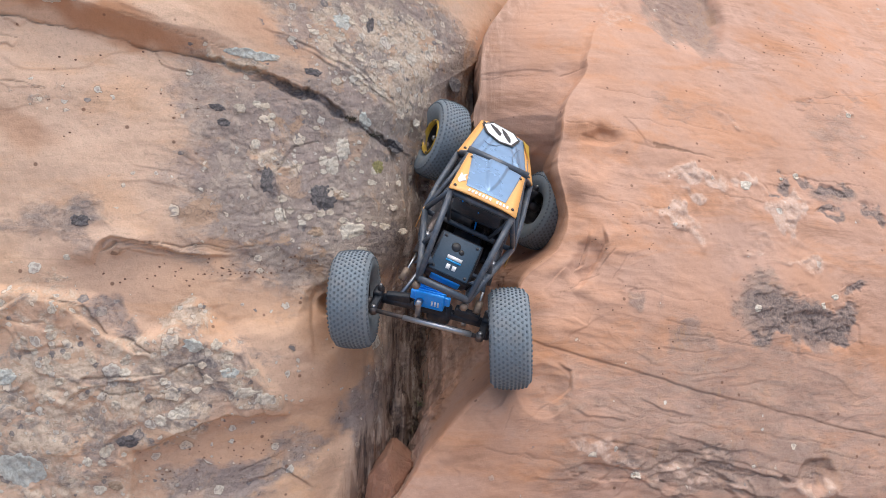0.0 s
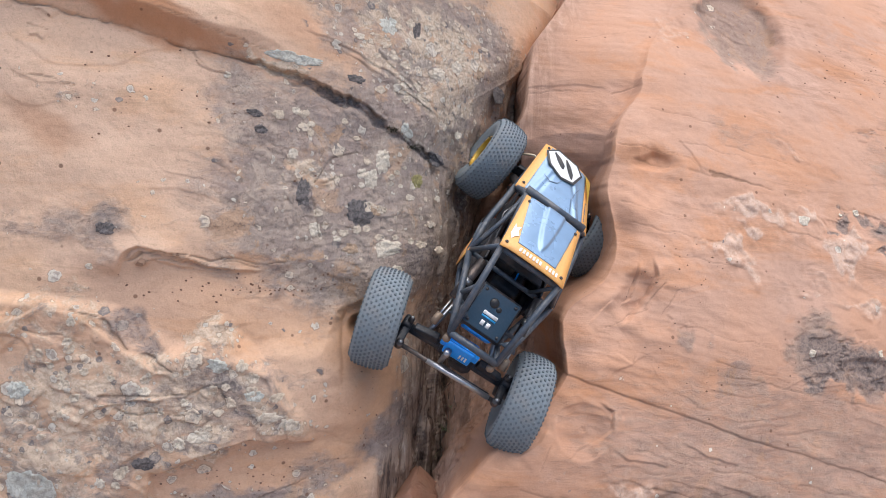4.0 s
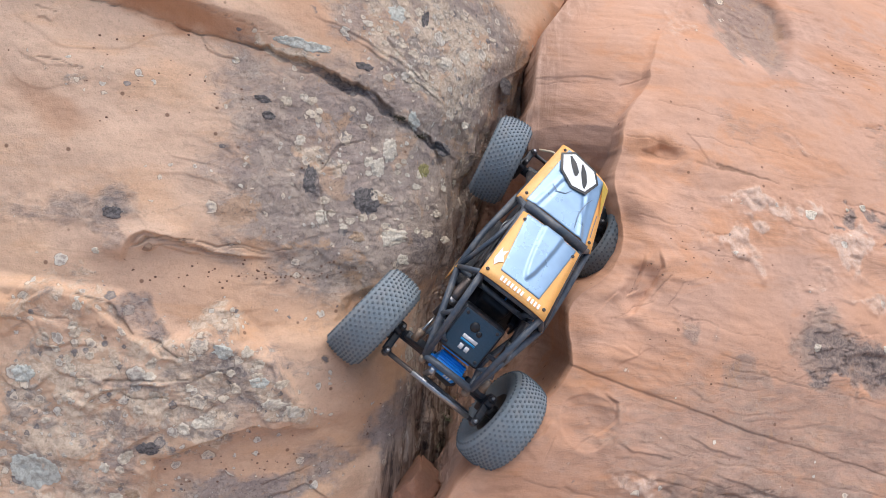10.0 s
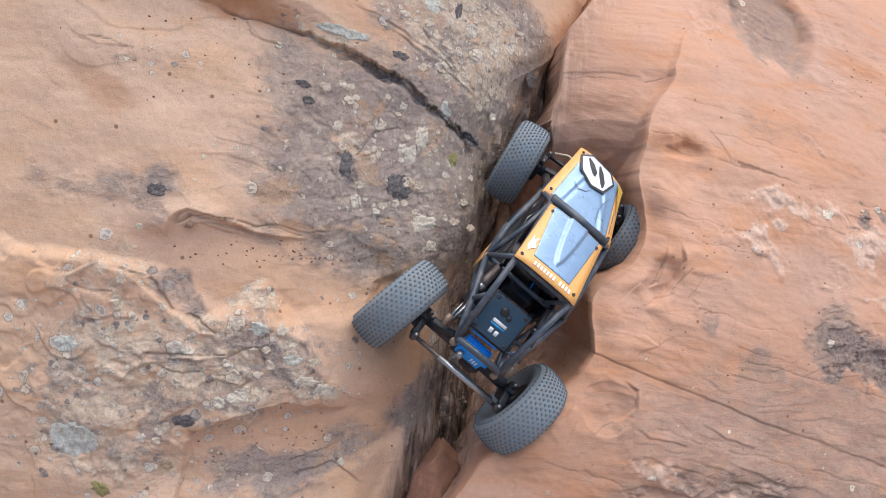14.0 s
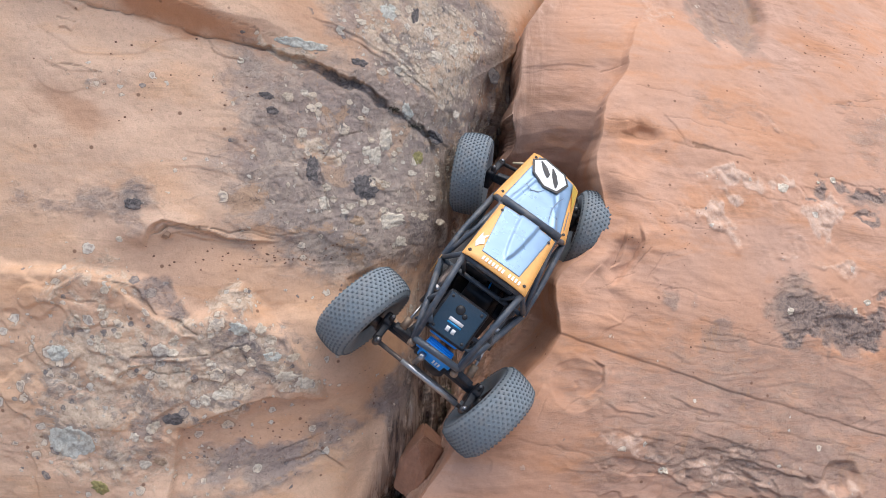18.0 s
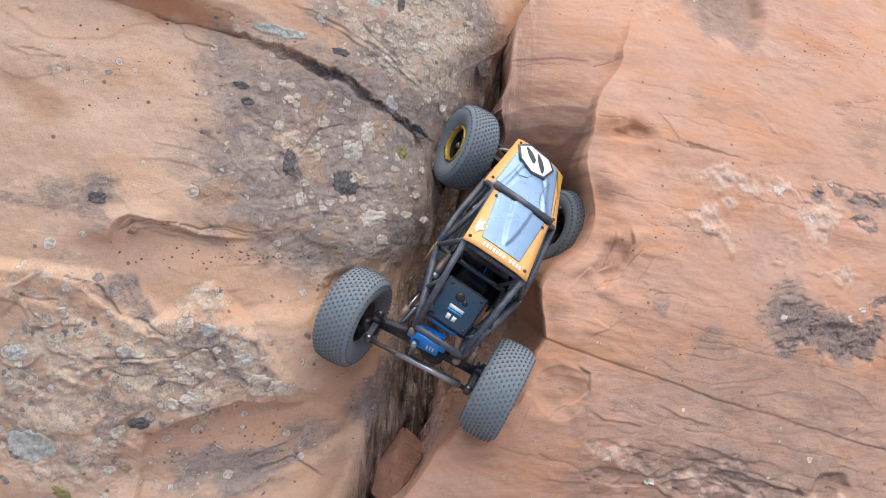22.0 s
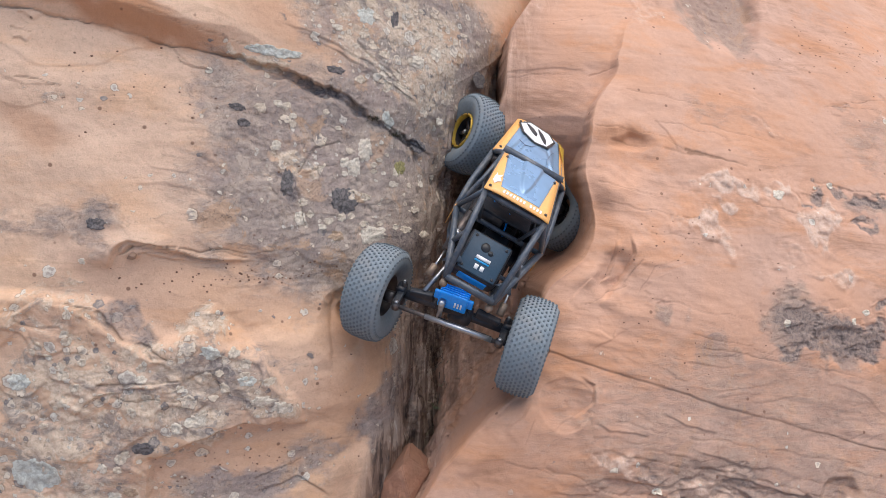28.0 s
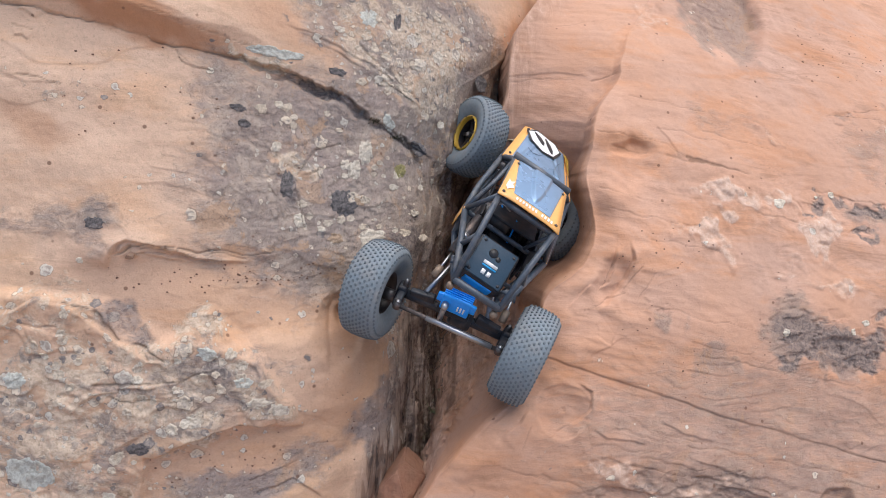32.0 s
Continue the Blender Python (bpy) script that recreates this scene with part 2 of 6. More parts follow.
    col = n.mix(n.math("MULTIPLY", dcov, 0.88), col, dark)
    # dark bedding scores, with the overhang's painted shade line among them
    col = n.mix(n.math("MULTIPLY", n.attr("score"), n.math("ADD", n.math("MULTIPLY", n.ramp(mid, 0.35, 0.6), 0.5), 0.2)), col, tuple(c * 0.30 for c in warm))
    # split grain of the steep walls, running along the crack
    grain_map = n.add("ShaderNodeMapping", Rotation=(0, 0, radians(-6)), Scale=(95.0, 9.0, 40.0))
    n.tree.links.new(t.outputs["Object"], grain_map.inputs["Vector"])
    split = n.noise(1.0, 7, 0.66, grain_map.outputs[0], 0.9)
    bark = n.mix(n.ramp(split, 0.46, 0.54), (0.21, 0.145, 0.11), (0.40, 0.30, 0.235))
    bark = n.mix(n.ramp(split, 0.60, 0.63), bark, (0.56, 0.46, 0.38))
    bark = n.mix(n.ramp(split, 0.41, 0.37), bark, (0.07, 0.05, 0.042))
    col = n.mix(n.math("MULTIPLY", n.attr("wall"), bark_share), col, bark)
    # small iron specks
    vor = n.add("ShaderNodeTexVoronoi", Scale=42.0)
    n.put(vor.inputs["Vector"], v)
    sep = n.add("ShaderNodeSeparateColor")
    n.tree.links.new(vor.outputs["Color"], sep.inputs[0])
    speck = n.math("MULTIPLY", n.ramp(vor.outputs["Distance"], 0.13, 0.07), n.ramp(sep.outputs[0], 0.72, 0.74))
    col = n.mix(n.math("MULTIPLY", speck, 0.75), col, (0.17, 0.085, 0.055))
    col = n.mix(n.math("MULTIPLY", n.ramp(grain, 0.52, 0.66), 0.10 * gritty), col, tuple(c * 0.38 for c in warm))
    rough_h = n.math("ADD", n.math("ADD", n.math("MULTIPLY", grain, 0.03 + 0.07 * gritty), n.math("MULTIPLY", small, 0.05 + 0.11 * gritty)), n.math("MULTIPLY", mid, 0.16))
    rough_h = n.math("ADD", rough_h, n.math("MULTIPLY", lamina, 0.01 + 0.04 * gritty))
    rough_h = n.math("ADD", rough_h, n.math("MULTIPLY", n.math("MULTIPLY", split, n.attr("wall")), bark_share))
    rough_h = n.math("ADD", rough_h, n.math("MULTIPLY", n.math("MULTIPLY", crust, 0.40), n.math("ADD", cover, pcov)))
    rough_h = n.math("ADD", rough_h, relief)
    scribble = n.lines(n.noise(55.0, 3, 0.55, v, 2.2), 0.5, 0.035)
    rough_h = n.math("ADD", rough_h, n.math("MULTIPLY", n.math("MULTIPLY", scribble, cover), 0.22 * gritty))
    b1 = n.bump(rough_h, 0.25 + 0.55 * gritty, 0.0045)
    b2 = n.bump(bed, 0.16 * streak, 0.006)
    n.tree.links.new(b1.outputs[0], b2.inputs["Normal"])
    return n.finish(col, 0.88, 0.0, b2.outputs[0], 0.25)


ROCK_W = sandstone("sandstone_weathered", (0.675, 0.445, 0.295), (0.67, 0.465, 0.335), 14, 0.5, 0.85, ((0.48, 0.36, 0.262), (0.69, 0.56, 0.425)), ((0.14, 0.118, 0.115), (0.30, 0.25, 0.225)), 1.0, 0.9, 0.08)
ROCK_E = sandstone("sandstone_clean", (0.545, 0.306, 0.198), (0.528, 0.334, 0.248), 11, 0.9, 0.55, ((0.54, 0.355, 0.262), (0.63, 0.46, 0.362)), ((0.155, 0.125, 0.115), (0.31, 0.235, 0.195)), 0.15, 0.35, 0.5)
TYRE = worn("tyre_rubber", (0.195, 0.235, 0.262), 0.85, 0, 0.5, (0.27, 0.25, 0.23), 35, 0.0006)
KNOB = worn("tread_knob", (0.122, 0.150, 0.170), 0.75, 0, 0.35, (0.14, 0.125, 0.115), 35, 0.0004)
PLASTIC = worn("black_plastic", (0.018, 0.023, 0.031), 0.42, 0, 0.14, spec=0.3)
TUBE = worn("scuffed_tube", (0.050, 0.068, 0.092), 0.40, 0, 0.4, (0.24, 0.22, 0.20), 80)
STEEL = worn("scratched_steel", (0.40, 0.41, 0.43), 0.34, 1.0, 0.35, (0.28, 0.2, 0.15), 90)
LID = worn("slate_plastic", (0.034, 0.066, 0.100), 0.34, 0, 0.04, spec=0.3)
DARK_STEEL = worn("blackened_steel", (0.06, 0.06, 0.065), 0.4, 0.6, 0.3)
BLUE = worn("blue_anodised", (0.006, 0.30, 0.95), 0.32, 0.0, 0.03)
ORANGE = worn("orange_lexan", (0.86, 0.43, 0.125), 0.32, 0, 0.12, depth=0.00002)
SILVER = worn("silver_lexan", (0.235, 0.355, 0.50), 0.28, 0.42, 0.06, scale=9.0, depth=0.00001, spec=0.6)
GREY_LINE = worn("grey_print_shade", (0.13, 0.18, 0.25), 0.4, 0.1, 0.1)
WHITE = worn("white_print", (0.80, 0.80, 0.80), 0.4, 0, 0.1)
BLACK = worn("black_print", (0.015, 0.015, 0.017), 0.4, 0, 0.1)
YELLOW = worn("yellow_ring", (0.56, 0.36, 0.05), 0.35, 0.3, 0.2)
CYAN = worn("blue_print", (0.02, 0.30, 0.62), 0.4, 0, 0.05)
BRASS = worn("brass_end", (0.20, 0.15, 0.11), 0.5, 0.4, 0.4)
WIRE = worn("wire_sleeve", (0.62, 0.52, 0.36), 0.6, 0, 0.2)
LICHEN_PALE = crusty("pale_lichen", (0.76, 0.68, 0.56), (0.60, 0.515, 0.41), (0.3, 0.25, 0.2))
LICHEN_RING = crusty("ring_lichen", (0.70, 0.60, 0.475), (0.54, 0.445, 0.345), (0.28, 0.22, 0.18))
LICHEN_BLUE = crusty("bluish_lichen", (0.66, 0.66, 0.59), (0.50, 0.485, 0.42), (0.22, 0.20, 0.18))
LICHEN_DARK = crusty("dark_lichen", (0.22, 0.195, 0.185), (0.12, 0.11, 0.108), (0.07, 0.065, 0.063))
LICHEN_OLIVE = crusty("olive_lichen", (0.40, 0.35, 0.15), (0.29, 0.255, 0.12), (0.16, 0.14, 0.09))
LICHEN_OCHRE = crusty("ochre_lichen", (0.52, 0.38, 0.27), (0.4, 0.28, 0.19), (0.22, 0.16, 0.12))
MOSS = worn("dark_moss", (0.085, 0.08, 0.045), 1.0, 0, 0.4, (0.17, 0.14, 0.09), 200, 0.003)
BLADE = worn("dry_grass", (0.30, 0.31, 0.17), 0.7, 0, 0.3, (0.42, 0.36, 0.22))
STONE = worn("red_stone", (0.41, 0.215, 0.138), 0.9, 0, 0.5, (0.27, 0.16, 0.11), 25, 0.004)
GRIT = worn("iron_grit", (0.19, 0.105, 0.07), 0.9, 0, 0.2)
SAND = worn("desert_sand", (0.34, 0.22, 0.15), 0.95, 0, 0.5, (0.42, 0.26, 0.17), 3, 0.01)


# ---------------------------------------------------------------- rock
def lattice(ix, iy, seed):
    h = (ix.astype(np.int64) * 374761393 + iy.astype(np.int64) * 668265263 + seed * 974634541) & 0xFFFFFFFF
    h = ((h ^ (h >> 13)) * 1274126177) & 0xFFFFFFFF
    return ((h ^ (h >> 16)) & 0xFFFF) / 32767.5 - 1.0


def vnoise(x, y, seed=0):
    ix, iy = np.floor(x), np.floor(y)
    fx, fy = x - ix, y - iy
    fx, fy = fx * fx * fx * (fx * (fx * 6 - 15) + 10), fy * fy * fy * (fy * (fy * 6 - 15) + 10)
    a, b = lattice(ix, iy, seed), lattice(ix + 1, iy, seed)
    c, d = lattice(ix, iy + 1, seed), lattice(ix + 1, iy + 1, seed)
    return (a * (1 - fx) + b * fx) * (1 - fy) + (c * (1 - fx) + d * fx) * fy


def fbm(x, y, octaves=4, seed=0, gain=0.5):
    out, amp = 0.0, 1.0
    for k in range(octaves):
        out = out + amp * vnoise(x * 2**k + 17.3 * k, y * 2**k - 9.1 * k, seed + k)
        amp *= gain
    return out


def smooth(e0, e1, x):
    t = np.clip((x - e0) / (e1 - e0), 0, 1)
    return t * t * (3 - 2 * t)


def flakes(w, u, v, per, seed, wander=1.6):
    """Broken bedding: thin plates that end in sharp little steps down the face."""
    q = w * per + wander * fbm(u * 6, v * 9, 3, seed)
    t = q - np.floor(q)
    live = smooth(-0.15, 0.35, vnoise(u * 14 + 3.7 * np.floor(q), np.floor(q) * 1.7, seed + 5))
    return live * smooth(0.0, 0.10, t) * (1 - t)


def pits(u, v, scale, seed, lo=0.15, hi=0.5):
    """Small weathering pits of ragged shape, 0..1."""
    return smooth(lo, hi, fbm(u * scale, v * scale, 4, seed, 0.6))


def shells(u, v, at, radius, rings, seed):
    """Conchoidal rings round a place."""
    r = np.hypot(u - at[0], (v - at[1]) * 1.15) / radius + 0.12 * fbm(u * 14, v * 14, 3, seed)
    t = r * rings - np.floor(r * rings)
    return smooth(1.0, 0.7, r) * smooth(0.0, 0.12, t) * (1 - t)


def face_west(u, v):
    """Depth of the open face of the western rock below the slope's frame."""
    uc, vc = np.clip(u, -0.53, 0.2), np.clip(v, -0.5, 0.5)
    return 1.052 + 1.049 * uc + 0.119 * vc + 0.985 * uc * uc + 0.349 * uc * vc + 0.222 * vc * vc + np.where(v > vc, 0.95, 0.2) * (v - vc)


def face_east(u, v):
    uc, vc = np.clip(u, 0.0, 0.9), np.clip(v, -0.45, 0.6)
    return 0.894 + 0.149 * uc + 0.273 * vc + 0.105 * uc * uc + 0.067 * uc * vc + 0.426 * vc * vc + np.where(v > vc, 0.95, 0.2) * (v - vc) + 0.1 * (u - uc)


def along(line, v):
    """The line's u at each v, eased round its corners."""
    pts = sorted((p[1], p[0]) for p in line)
    vs, us = [p[0] for p in pts], [p[1] for p in pts]
    return sum(np.interp(v + o, vs, us) for o in (-0.016, -0.008, 0.0, 0.008, 0.016)) / 5


CRACK = [(0.267, 0.688), (0.175, 0.508), (0.134, 0.434), (0.095, 0.368), (0.087, 0.303), (0.089, 0.256), (0.055, 0.187), (0.007, 0.120), (-0.017, 0.022), (-0.034, -0.083), (-0.037, -0.185), (-0.034, -0.283), (-0.048, -0.350), (-0.084, -0.397), (-0.132, -0.470), (-0.214, -0.629)]
LIP_W = [(0.254, 0.735), (0.172, 0.540), (0.115, 0.430), (0.054, 0.339), (-0.042, 0.254), (-0.085, 0.190), (-0.095, 0.128), (-0.088, 0.052), (-0.089, -0.008), (-0.118, -0.056), (-0.140, -0.103), (-0.134, -0.160), (-0.128, -0.210), (-0.143, -0.280), (-0.166, -0.357), (-0.237, -0.515)]
LIP_E = [(0.405, 0.661), (0.306, 0.449), (0.254, 0.366), (0.24, 0.324), (0.238, 0.287), (0.212, 0.254), (0.191, 0.229), (0.185, 0.19), (0.171, 0.147), (0.167, 0.129), (0.174, 0.105), (0.18, 0.079), (0.185, 0.05), (0.186, 0.033), (0.178, 0.013), (0.161, -0.007), (0.135, -0.027), (0.107, -0.042), (0.112, -0.055), (0.11, -0.077), (0.117, -0.115), (0.092, -0.159), (0.038, -0.211), (-0.007, -0.259), (-0.059, -0.327), (-0.167, -0.493)]


def crack_depth(v):
    return np.interp(v, [-0.5, -0.36, -0.27, -0.1, 0.1, 0.2, 0.32, 0.5], [1.04, 1.07, 1.13, 1.23, 1.25, 1.29, 1.33, 1.40])


def spots(u, v, blobs, warp=0.012, seed=3, soft=0.25):
    """The greatest of soft ellipses ((u, v), width, height, turn, weight) at each place, with ragged edges."""
    out = np.zeros_like(u)
    wu = u + warp * fbm(u * 28, v * 28, 3, seed)
    wv = v + warp * fbm(u * 28 + 50, v * 28, 3, seed + 9)
    for (cu, cv), a, b, turn, weight in blobs:
        c, s = math.cos(radians(turn)), math.sin(radians(turn))
        x, y = (wu - cu) * c + (wv - cv) * s, (wv - cv) * c - (wu - cu) * s
        out = np.maximum(out, weight * smooth(1.0 + soft, 1.0 - soft, np.sqrt((x / a) ** 2 + (y / b) ** 2)))
    return out


def off_line(u, v, line):
    """Signed distance below a line that runs across the face."""
    pts = sorted(line)
    return np.interp(u, [p[0] for p in pts], [p[1] for p in pts]) - v


WEST_SKIN = [((-0.177, 0.087), 0.1573, 0.1491, -35, 1.0), ((-0.105, 0.179), 0.1077, 0.1325, -30, 1.0), ((-0.041, 0.327), 0.1077, 0.1159, -20, 0.9),
             ((-0.283, 0.177), 0.0663, 0.0828, 20, 0.7), ((-0.118, 0.017), 0.0911, 0.0745, 0, 1.0), ((-0.154, 0.336), 0.0994, 0.0745, 0, 0.65),
             ((-0.300, -0.173), 0.0911, 0.0497, 8, 0.62), ((-0.439, -0.172), 0.1408, 0.0745, 0, 0.28), ((-0.461, -0.288), 0.1242, 0.0580, 0, 0.35),
             ((-0.271, -0.304), 0.1159, 0.0331, 15, 0.8), ((-0.475, 0.034), 0.0911, 0.0298, 0, 0.55), ((-0.103, -0.297), 0.0373, 0.1325, -8, 1.0)]
WEST_PALE = [((-0.419, -0.166), 0.1905, 0.0994, 0, 0.69), ((-0.468, -0.288), 0.1325, 0.0580, 0, 0.62), ((-0.473, -0.081), 0.0911, 0.0414, 0, 0.6), ((-0.107, 0.286), 0.1242, 0.0663, -40, 0.72), ((-0.154, 0.336), 0.0580, 0.0331, -30, 0.75), ((-0.064, 0.321), 0.0797, 0.0845, -30, 0.85), ((-0.120, 0.168), 0.0580, 0.0166, -30, 0.5), ((-0.344, -0.170), 0.1325, 0.0497, 0, 0.6), ((-0.346, -0.228), 0.0497, 0.0248, 20, 0.8), ((-0.273, 0.256), 0.0331, 0.0116, -15, 0.9), ((-0.233, 0.122), 0.0282, 0.0215, -35, 0.85), ((-0.323, -0.092), 0.0381, 0.0298, 0, 0.72), ((-0.083, 0.293), 0.0414, 0.0331, -30, 0.5)]
WEST_PALE += [((-0.491, -0.047), 0.0414, 0.0290, 20, 0.6), ((-0.287, -0.145), 0.0580, 0.0331, -30, 0.7), ((-0.502, -0.207), 0.0911, 0.0745, 0, 0.72), ((-0.519, -0.266), 0.0398, 0.0331, 0, 1.0), ((-0.488, 0.189), 0.0745, 0.0149, -6, 0.5), ((-0.255, -0.185), 0.0497, 0.0290, -20, 0.8), ((-0.326, -0.215), 0.0331, 0.0248, 30, 0.8)]
WEST_DARK = [((-0.393, -0.154), 0.0828, 0.0099, 4, 0.68), ((-0.306, -0.151), 0.0414, 0.0248, -10, 0.75), ((-0.442, -0.224), 0.0331, 0.0199, 0, 0.55), ((-0.281, -0.182), 0.0331, 0.0116, -20, 0.7), ((-0.493, -0.088), 0.0497, 0.0099, 0, 0.6), ((-0.255, -0.132), 0.0497, 0.0149, -30, 0.6), ((-0.236, 0.087), 0.0116, 0.0282, 10, 0.9), ((-0.192, 0.190), 0.0497, 0.0207, -25, 0.6), ((-0.403, -0.082), 0.0414, 0.0199, -40, 0.75), ((-0.343, -0.155), 0.0994, 0.0099, 4, 0.6), ((-0.312, -0.179), 0.0497, 0.0248, 0, 0.5), ((-0.410, -0.238), 0.0331, 0.0331, 0, 0.7), ((-0.435, 0.035), 0.0199, 0.0149, 0, 0.6)]
WEST_DARK += [((-0.446, -0.281), 0.0580, 0.0248, 0, 0.6), ((-0.072, 0.001), 0.0497, 0.0331, -30, 0.8), ((-0.079, -0.218), 0.0298, 0.0911, -8, 0.75)]
# rusty stains; the sixth ellipse paints the shaded underside of the upper bed
WEST_RUST_SHADE = [((-0.263, -0.267), 0.1573, 0.0497, 12, 0.42), ((-0.305, -0.057), 0.1656, 0.0629, 0, 0.34), ((-0.157, -0.157), 0.0414, 0.1077, 0, 0.45), ((-0.512, -0.081), 0.0994, 0.0248, 0, 0.3), ((-0.389, -0.203), 0.0663, 0.0166, 0, 0.5), ((-0.425, 0.284), 0.1408, 0.0182, -16, 1.0), ((-0.506, 0.142), 0.0497, 0.0182, -20, 0.5), ((-0.257, 0.154), 0.0315, 0.0364, 0, 0.5), ((-0.242, 0.294), 0.0663, 0.0215, -18, 0.5), ((-0.164, -0.094), 0.0331, 0.0497, 0, 0.5)]
# the first ellipse lays a broad, faint grey-brown over the lower face
EAST_SKIN = [((0.46, -0.26), 0.40, 0.15, -10, 0.56), ((0.452, -0.302), 0.2084, 0.0480, -8, 0.70), ((0.204, -0.299), 0.0745, 0.0497, 0, 0.5), ((0.373, -0.223), 0.1573, 0.0298, -12, 0.6), ((0.560, -0.209), 0.1242, 0.0414, -12, 0.45), ((0.531, -0.111), 0.0911, 0.0331, -8, 1.1), ((0.518, -0.008), 0.1325, 0.0248, -10, 0.35), ((0.446, 0.442), 0.0716, 0.0898, 2, 1.25), ((0.477, -0.096), 0.0480, 0.0513, -8, 1.0), ((0.576, -0.111), 0.0613, 0.0331, -10, 0.95), ((0.279, -0.076), 0.0282, 0.0182, -8, 0.75), ((0.361, -0.133), 0.0497, 0.0182, -10, 0.7), ((0.279, -0.238), 0.0580, 0.0149, -10, 0.6), ((0.375, 0.236), 0.0414, 0.0166, -20, 0.5)]
EAST_SKIN += [((0.682, 0.197), 0.0745, 0.0497, -12, 0.5), ((0.442, 0.214), 0.0911, 0.0248, -22, 0.4), ((0.645, 0.084), 0.0497, 0.0248, -8, 0.8), ((0.379, -0.318), 0.1573, 0.0364, -14, 0.85), ((0.261, -0.302), 0.0497, 0.0414, 0, 0.6), ((0.371, -0.121), 0.0663, 0.0199, -10, 0.4)]
EAST_PALE = [((0.395, 0.106), 0.0762, 0.0248, -8, 0.95), ((0.358, 0.045), 0.0513, 0.0215, -8, 0.85), ((0.544, 0.062), 0.0414, 0.0331, 0, 1.0), ((0.489, 0.099), 0.0199, 0.0116, 0, 0.8), ((0.307, 0.409), 0.0166, 0.0497, 0, 0.55), ((0.917, 0.495), 0.0298, 0.0530, 0, 0.5), ((0.420, 0.436), 0.0497, 0.0745, 0, 0.5), ((0.213, -0.269), 0.0414, 0.0199, -10, 0.8), ((0.370, -0.321), 0.0745, 0.0116, -14, 0.8), ((0.524, -0.358), 0.0497, 0.0116, -14, 0.9), ((0.567, -0.017), 0.0414, 0.0133, 0, 0.75), ((0.480, 0.001), 0.0298, 0.0116, 0, 0.6), ((0.479, 0.196), 0.0414, 0.0116, -25, 0.6), ((0.707, 0.231), 0.0149, 0.0116, 0, 0.8), ((0.269, -0.314), 0.0149, 0.0099, 0, 0.9)]
EAST_DARK = [((0.548, 0.108), 0.0199, 0.0199, 0, 1.0), ((0.520, 0.100), 0.0116, 0.0066, 0, 0.8), ((0.598, 0.114), 0.0232, 0.0099, -15, 0.85), ((0.650, 0.094), 0.0331, 0.0182, -10, 0.95), ((0.631, 0.051), 0.0199, 0.0099, 0, 0.9), ((0.476, -0.088), 0.0282, 0.0215, 0, 0.85), ((0.485, -0.131), 0.0547, 0.0099, -10, 0.9), ((0.580, -0.123), 0.0331, 0.0133, -10, 0.9), ((0.626, -0.129), 0.0166, 0.0182, 0, 0.95), ((0.554, -0.089), 0.0414, 0.0133, -8, 0.7), ((0.653, -0.061), 0.0215, 0.0133, 0, 0.9), ((0.639, 0.243), 0.0298, 0.0116, 10, 0.6), ((0.751, 0.275), 0.0364, 0.0083, -5, 0.6)]
EAST_DARK += [((0.525, -0.098), 0.088, 0.042, -10, 0.92), ((0.600, -0.102), 0.055, 0.032, -8, 0.85), ((0.548, -0.329), 0.0282, 0.0199, 0, 0.55), ((0.397, -0.307), 0.0745, 0.0099, -14, 0.6), ((0.715, 0.048), 0.0248, 0.0149, 0, 0.8), ((0.265, -0.306), 0.0182, 0.0215, 0, 0.6), ((0.278, -0.064), 0.0182, 0.0133, 0, 0.5)]
# rusty stains; the fifth ellipse paints the shadow below a small overhang
EAST_RUST_SHADE = [((0.150, -0.235), 0.07, 0.035, -30, 0.34), ((0.050, -0.275), 0.07, 0.035, -20, 0.30), ((0.215, -0.10), 0.05, 0.05, 0, 0.22), ((0.20, 0.09), 0.04, 0.07, 0, 0.28), ((0.250, 0.176), 0.0248, 0.0075, -5, 0.45), ((0.596, 0.390), 0.0745, 0.0215, -12, 0.4), ((0.254, 0.286), 0.0497, 0.0414, 0, 0.3), ((0.131, 0.289), 0.0580, 0.0828, 0, 0.25), ((0.144, 0.066), 0.0497, 0.0994, 0, 0.35), ((0.168, -0.139), 0.0663, 0.0133, -15, 0.6)]
LEDGE = [(-0.664, 0.311), (-0.528, 0.279), (-0.472, 0.269), (-0.418, 0.262), (-0.364, 0.249), (-0.328, 0.248), (-0.291, 0.248), (-0.259, 0.236), (-0.220, 0.227), (-0.179, 0.214), (-0.151, 0.199), (-0.113, 0.174), (-0.061, 0.153)]
PLATEAU_TOP = [(-0.699, -0.040), (-0.490, -0.040), (-0.427, -0.054), (-0.386, -0.111), (-0.342, -0.084), (-0.311, -0.067), (-0.254, -0.125), (-0.216, -0.189), (-0.206, -0.225)]
PLATEAU_FOOT = [(-0.750, -0.391), (-0.404, -0.375), (-0.385, -0.254), (-0.340, -0.239), (-0.281, -0.213), (-0.229, -0.224), (-0.206, -0.225)]
EAST_SEAM = [(0.113, -0.123), (0.232, -0.160), (0.331, -0.192), (0.575, -0.261), (0.707, -0.298)]


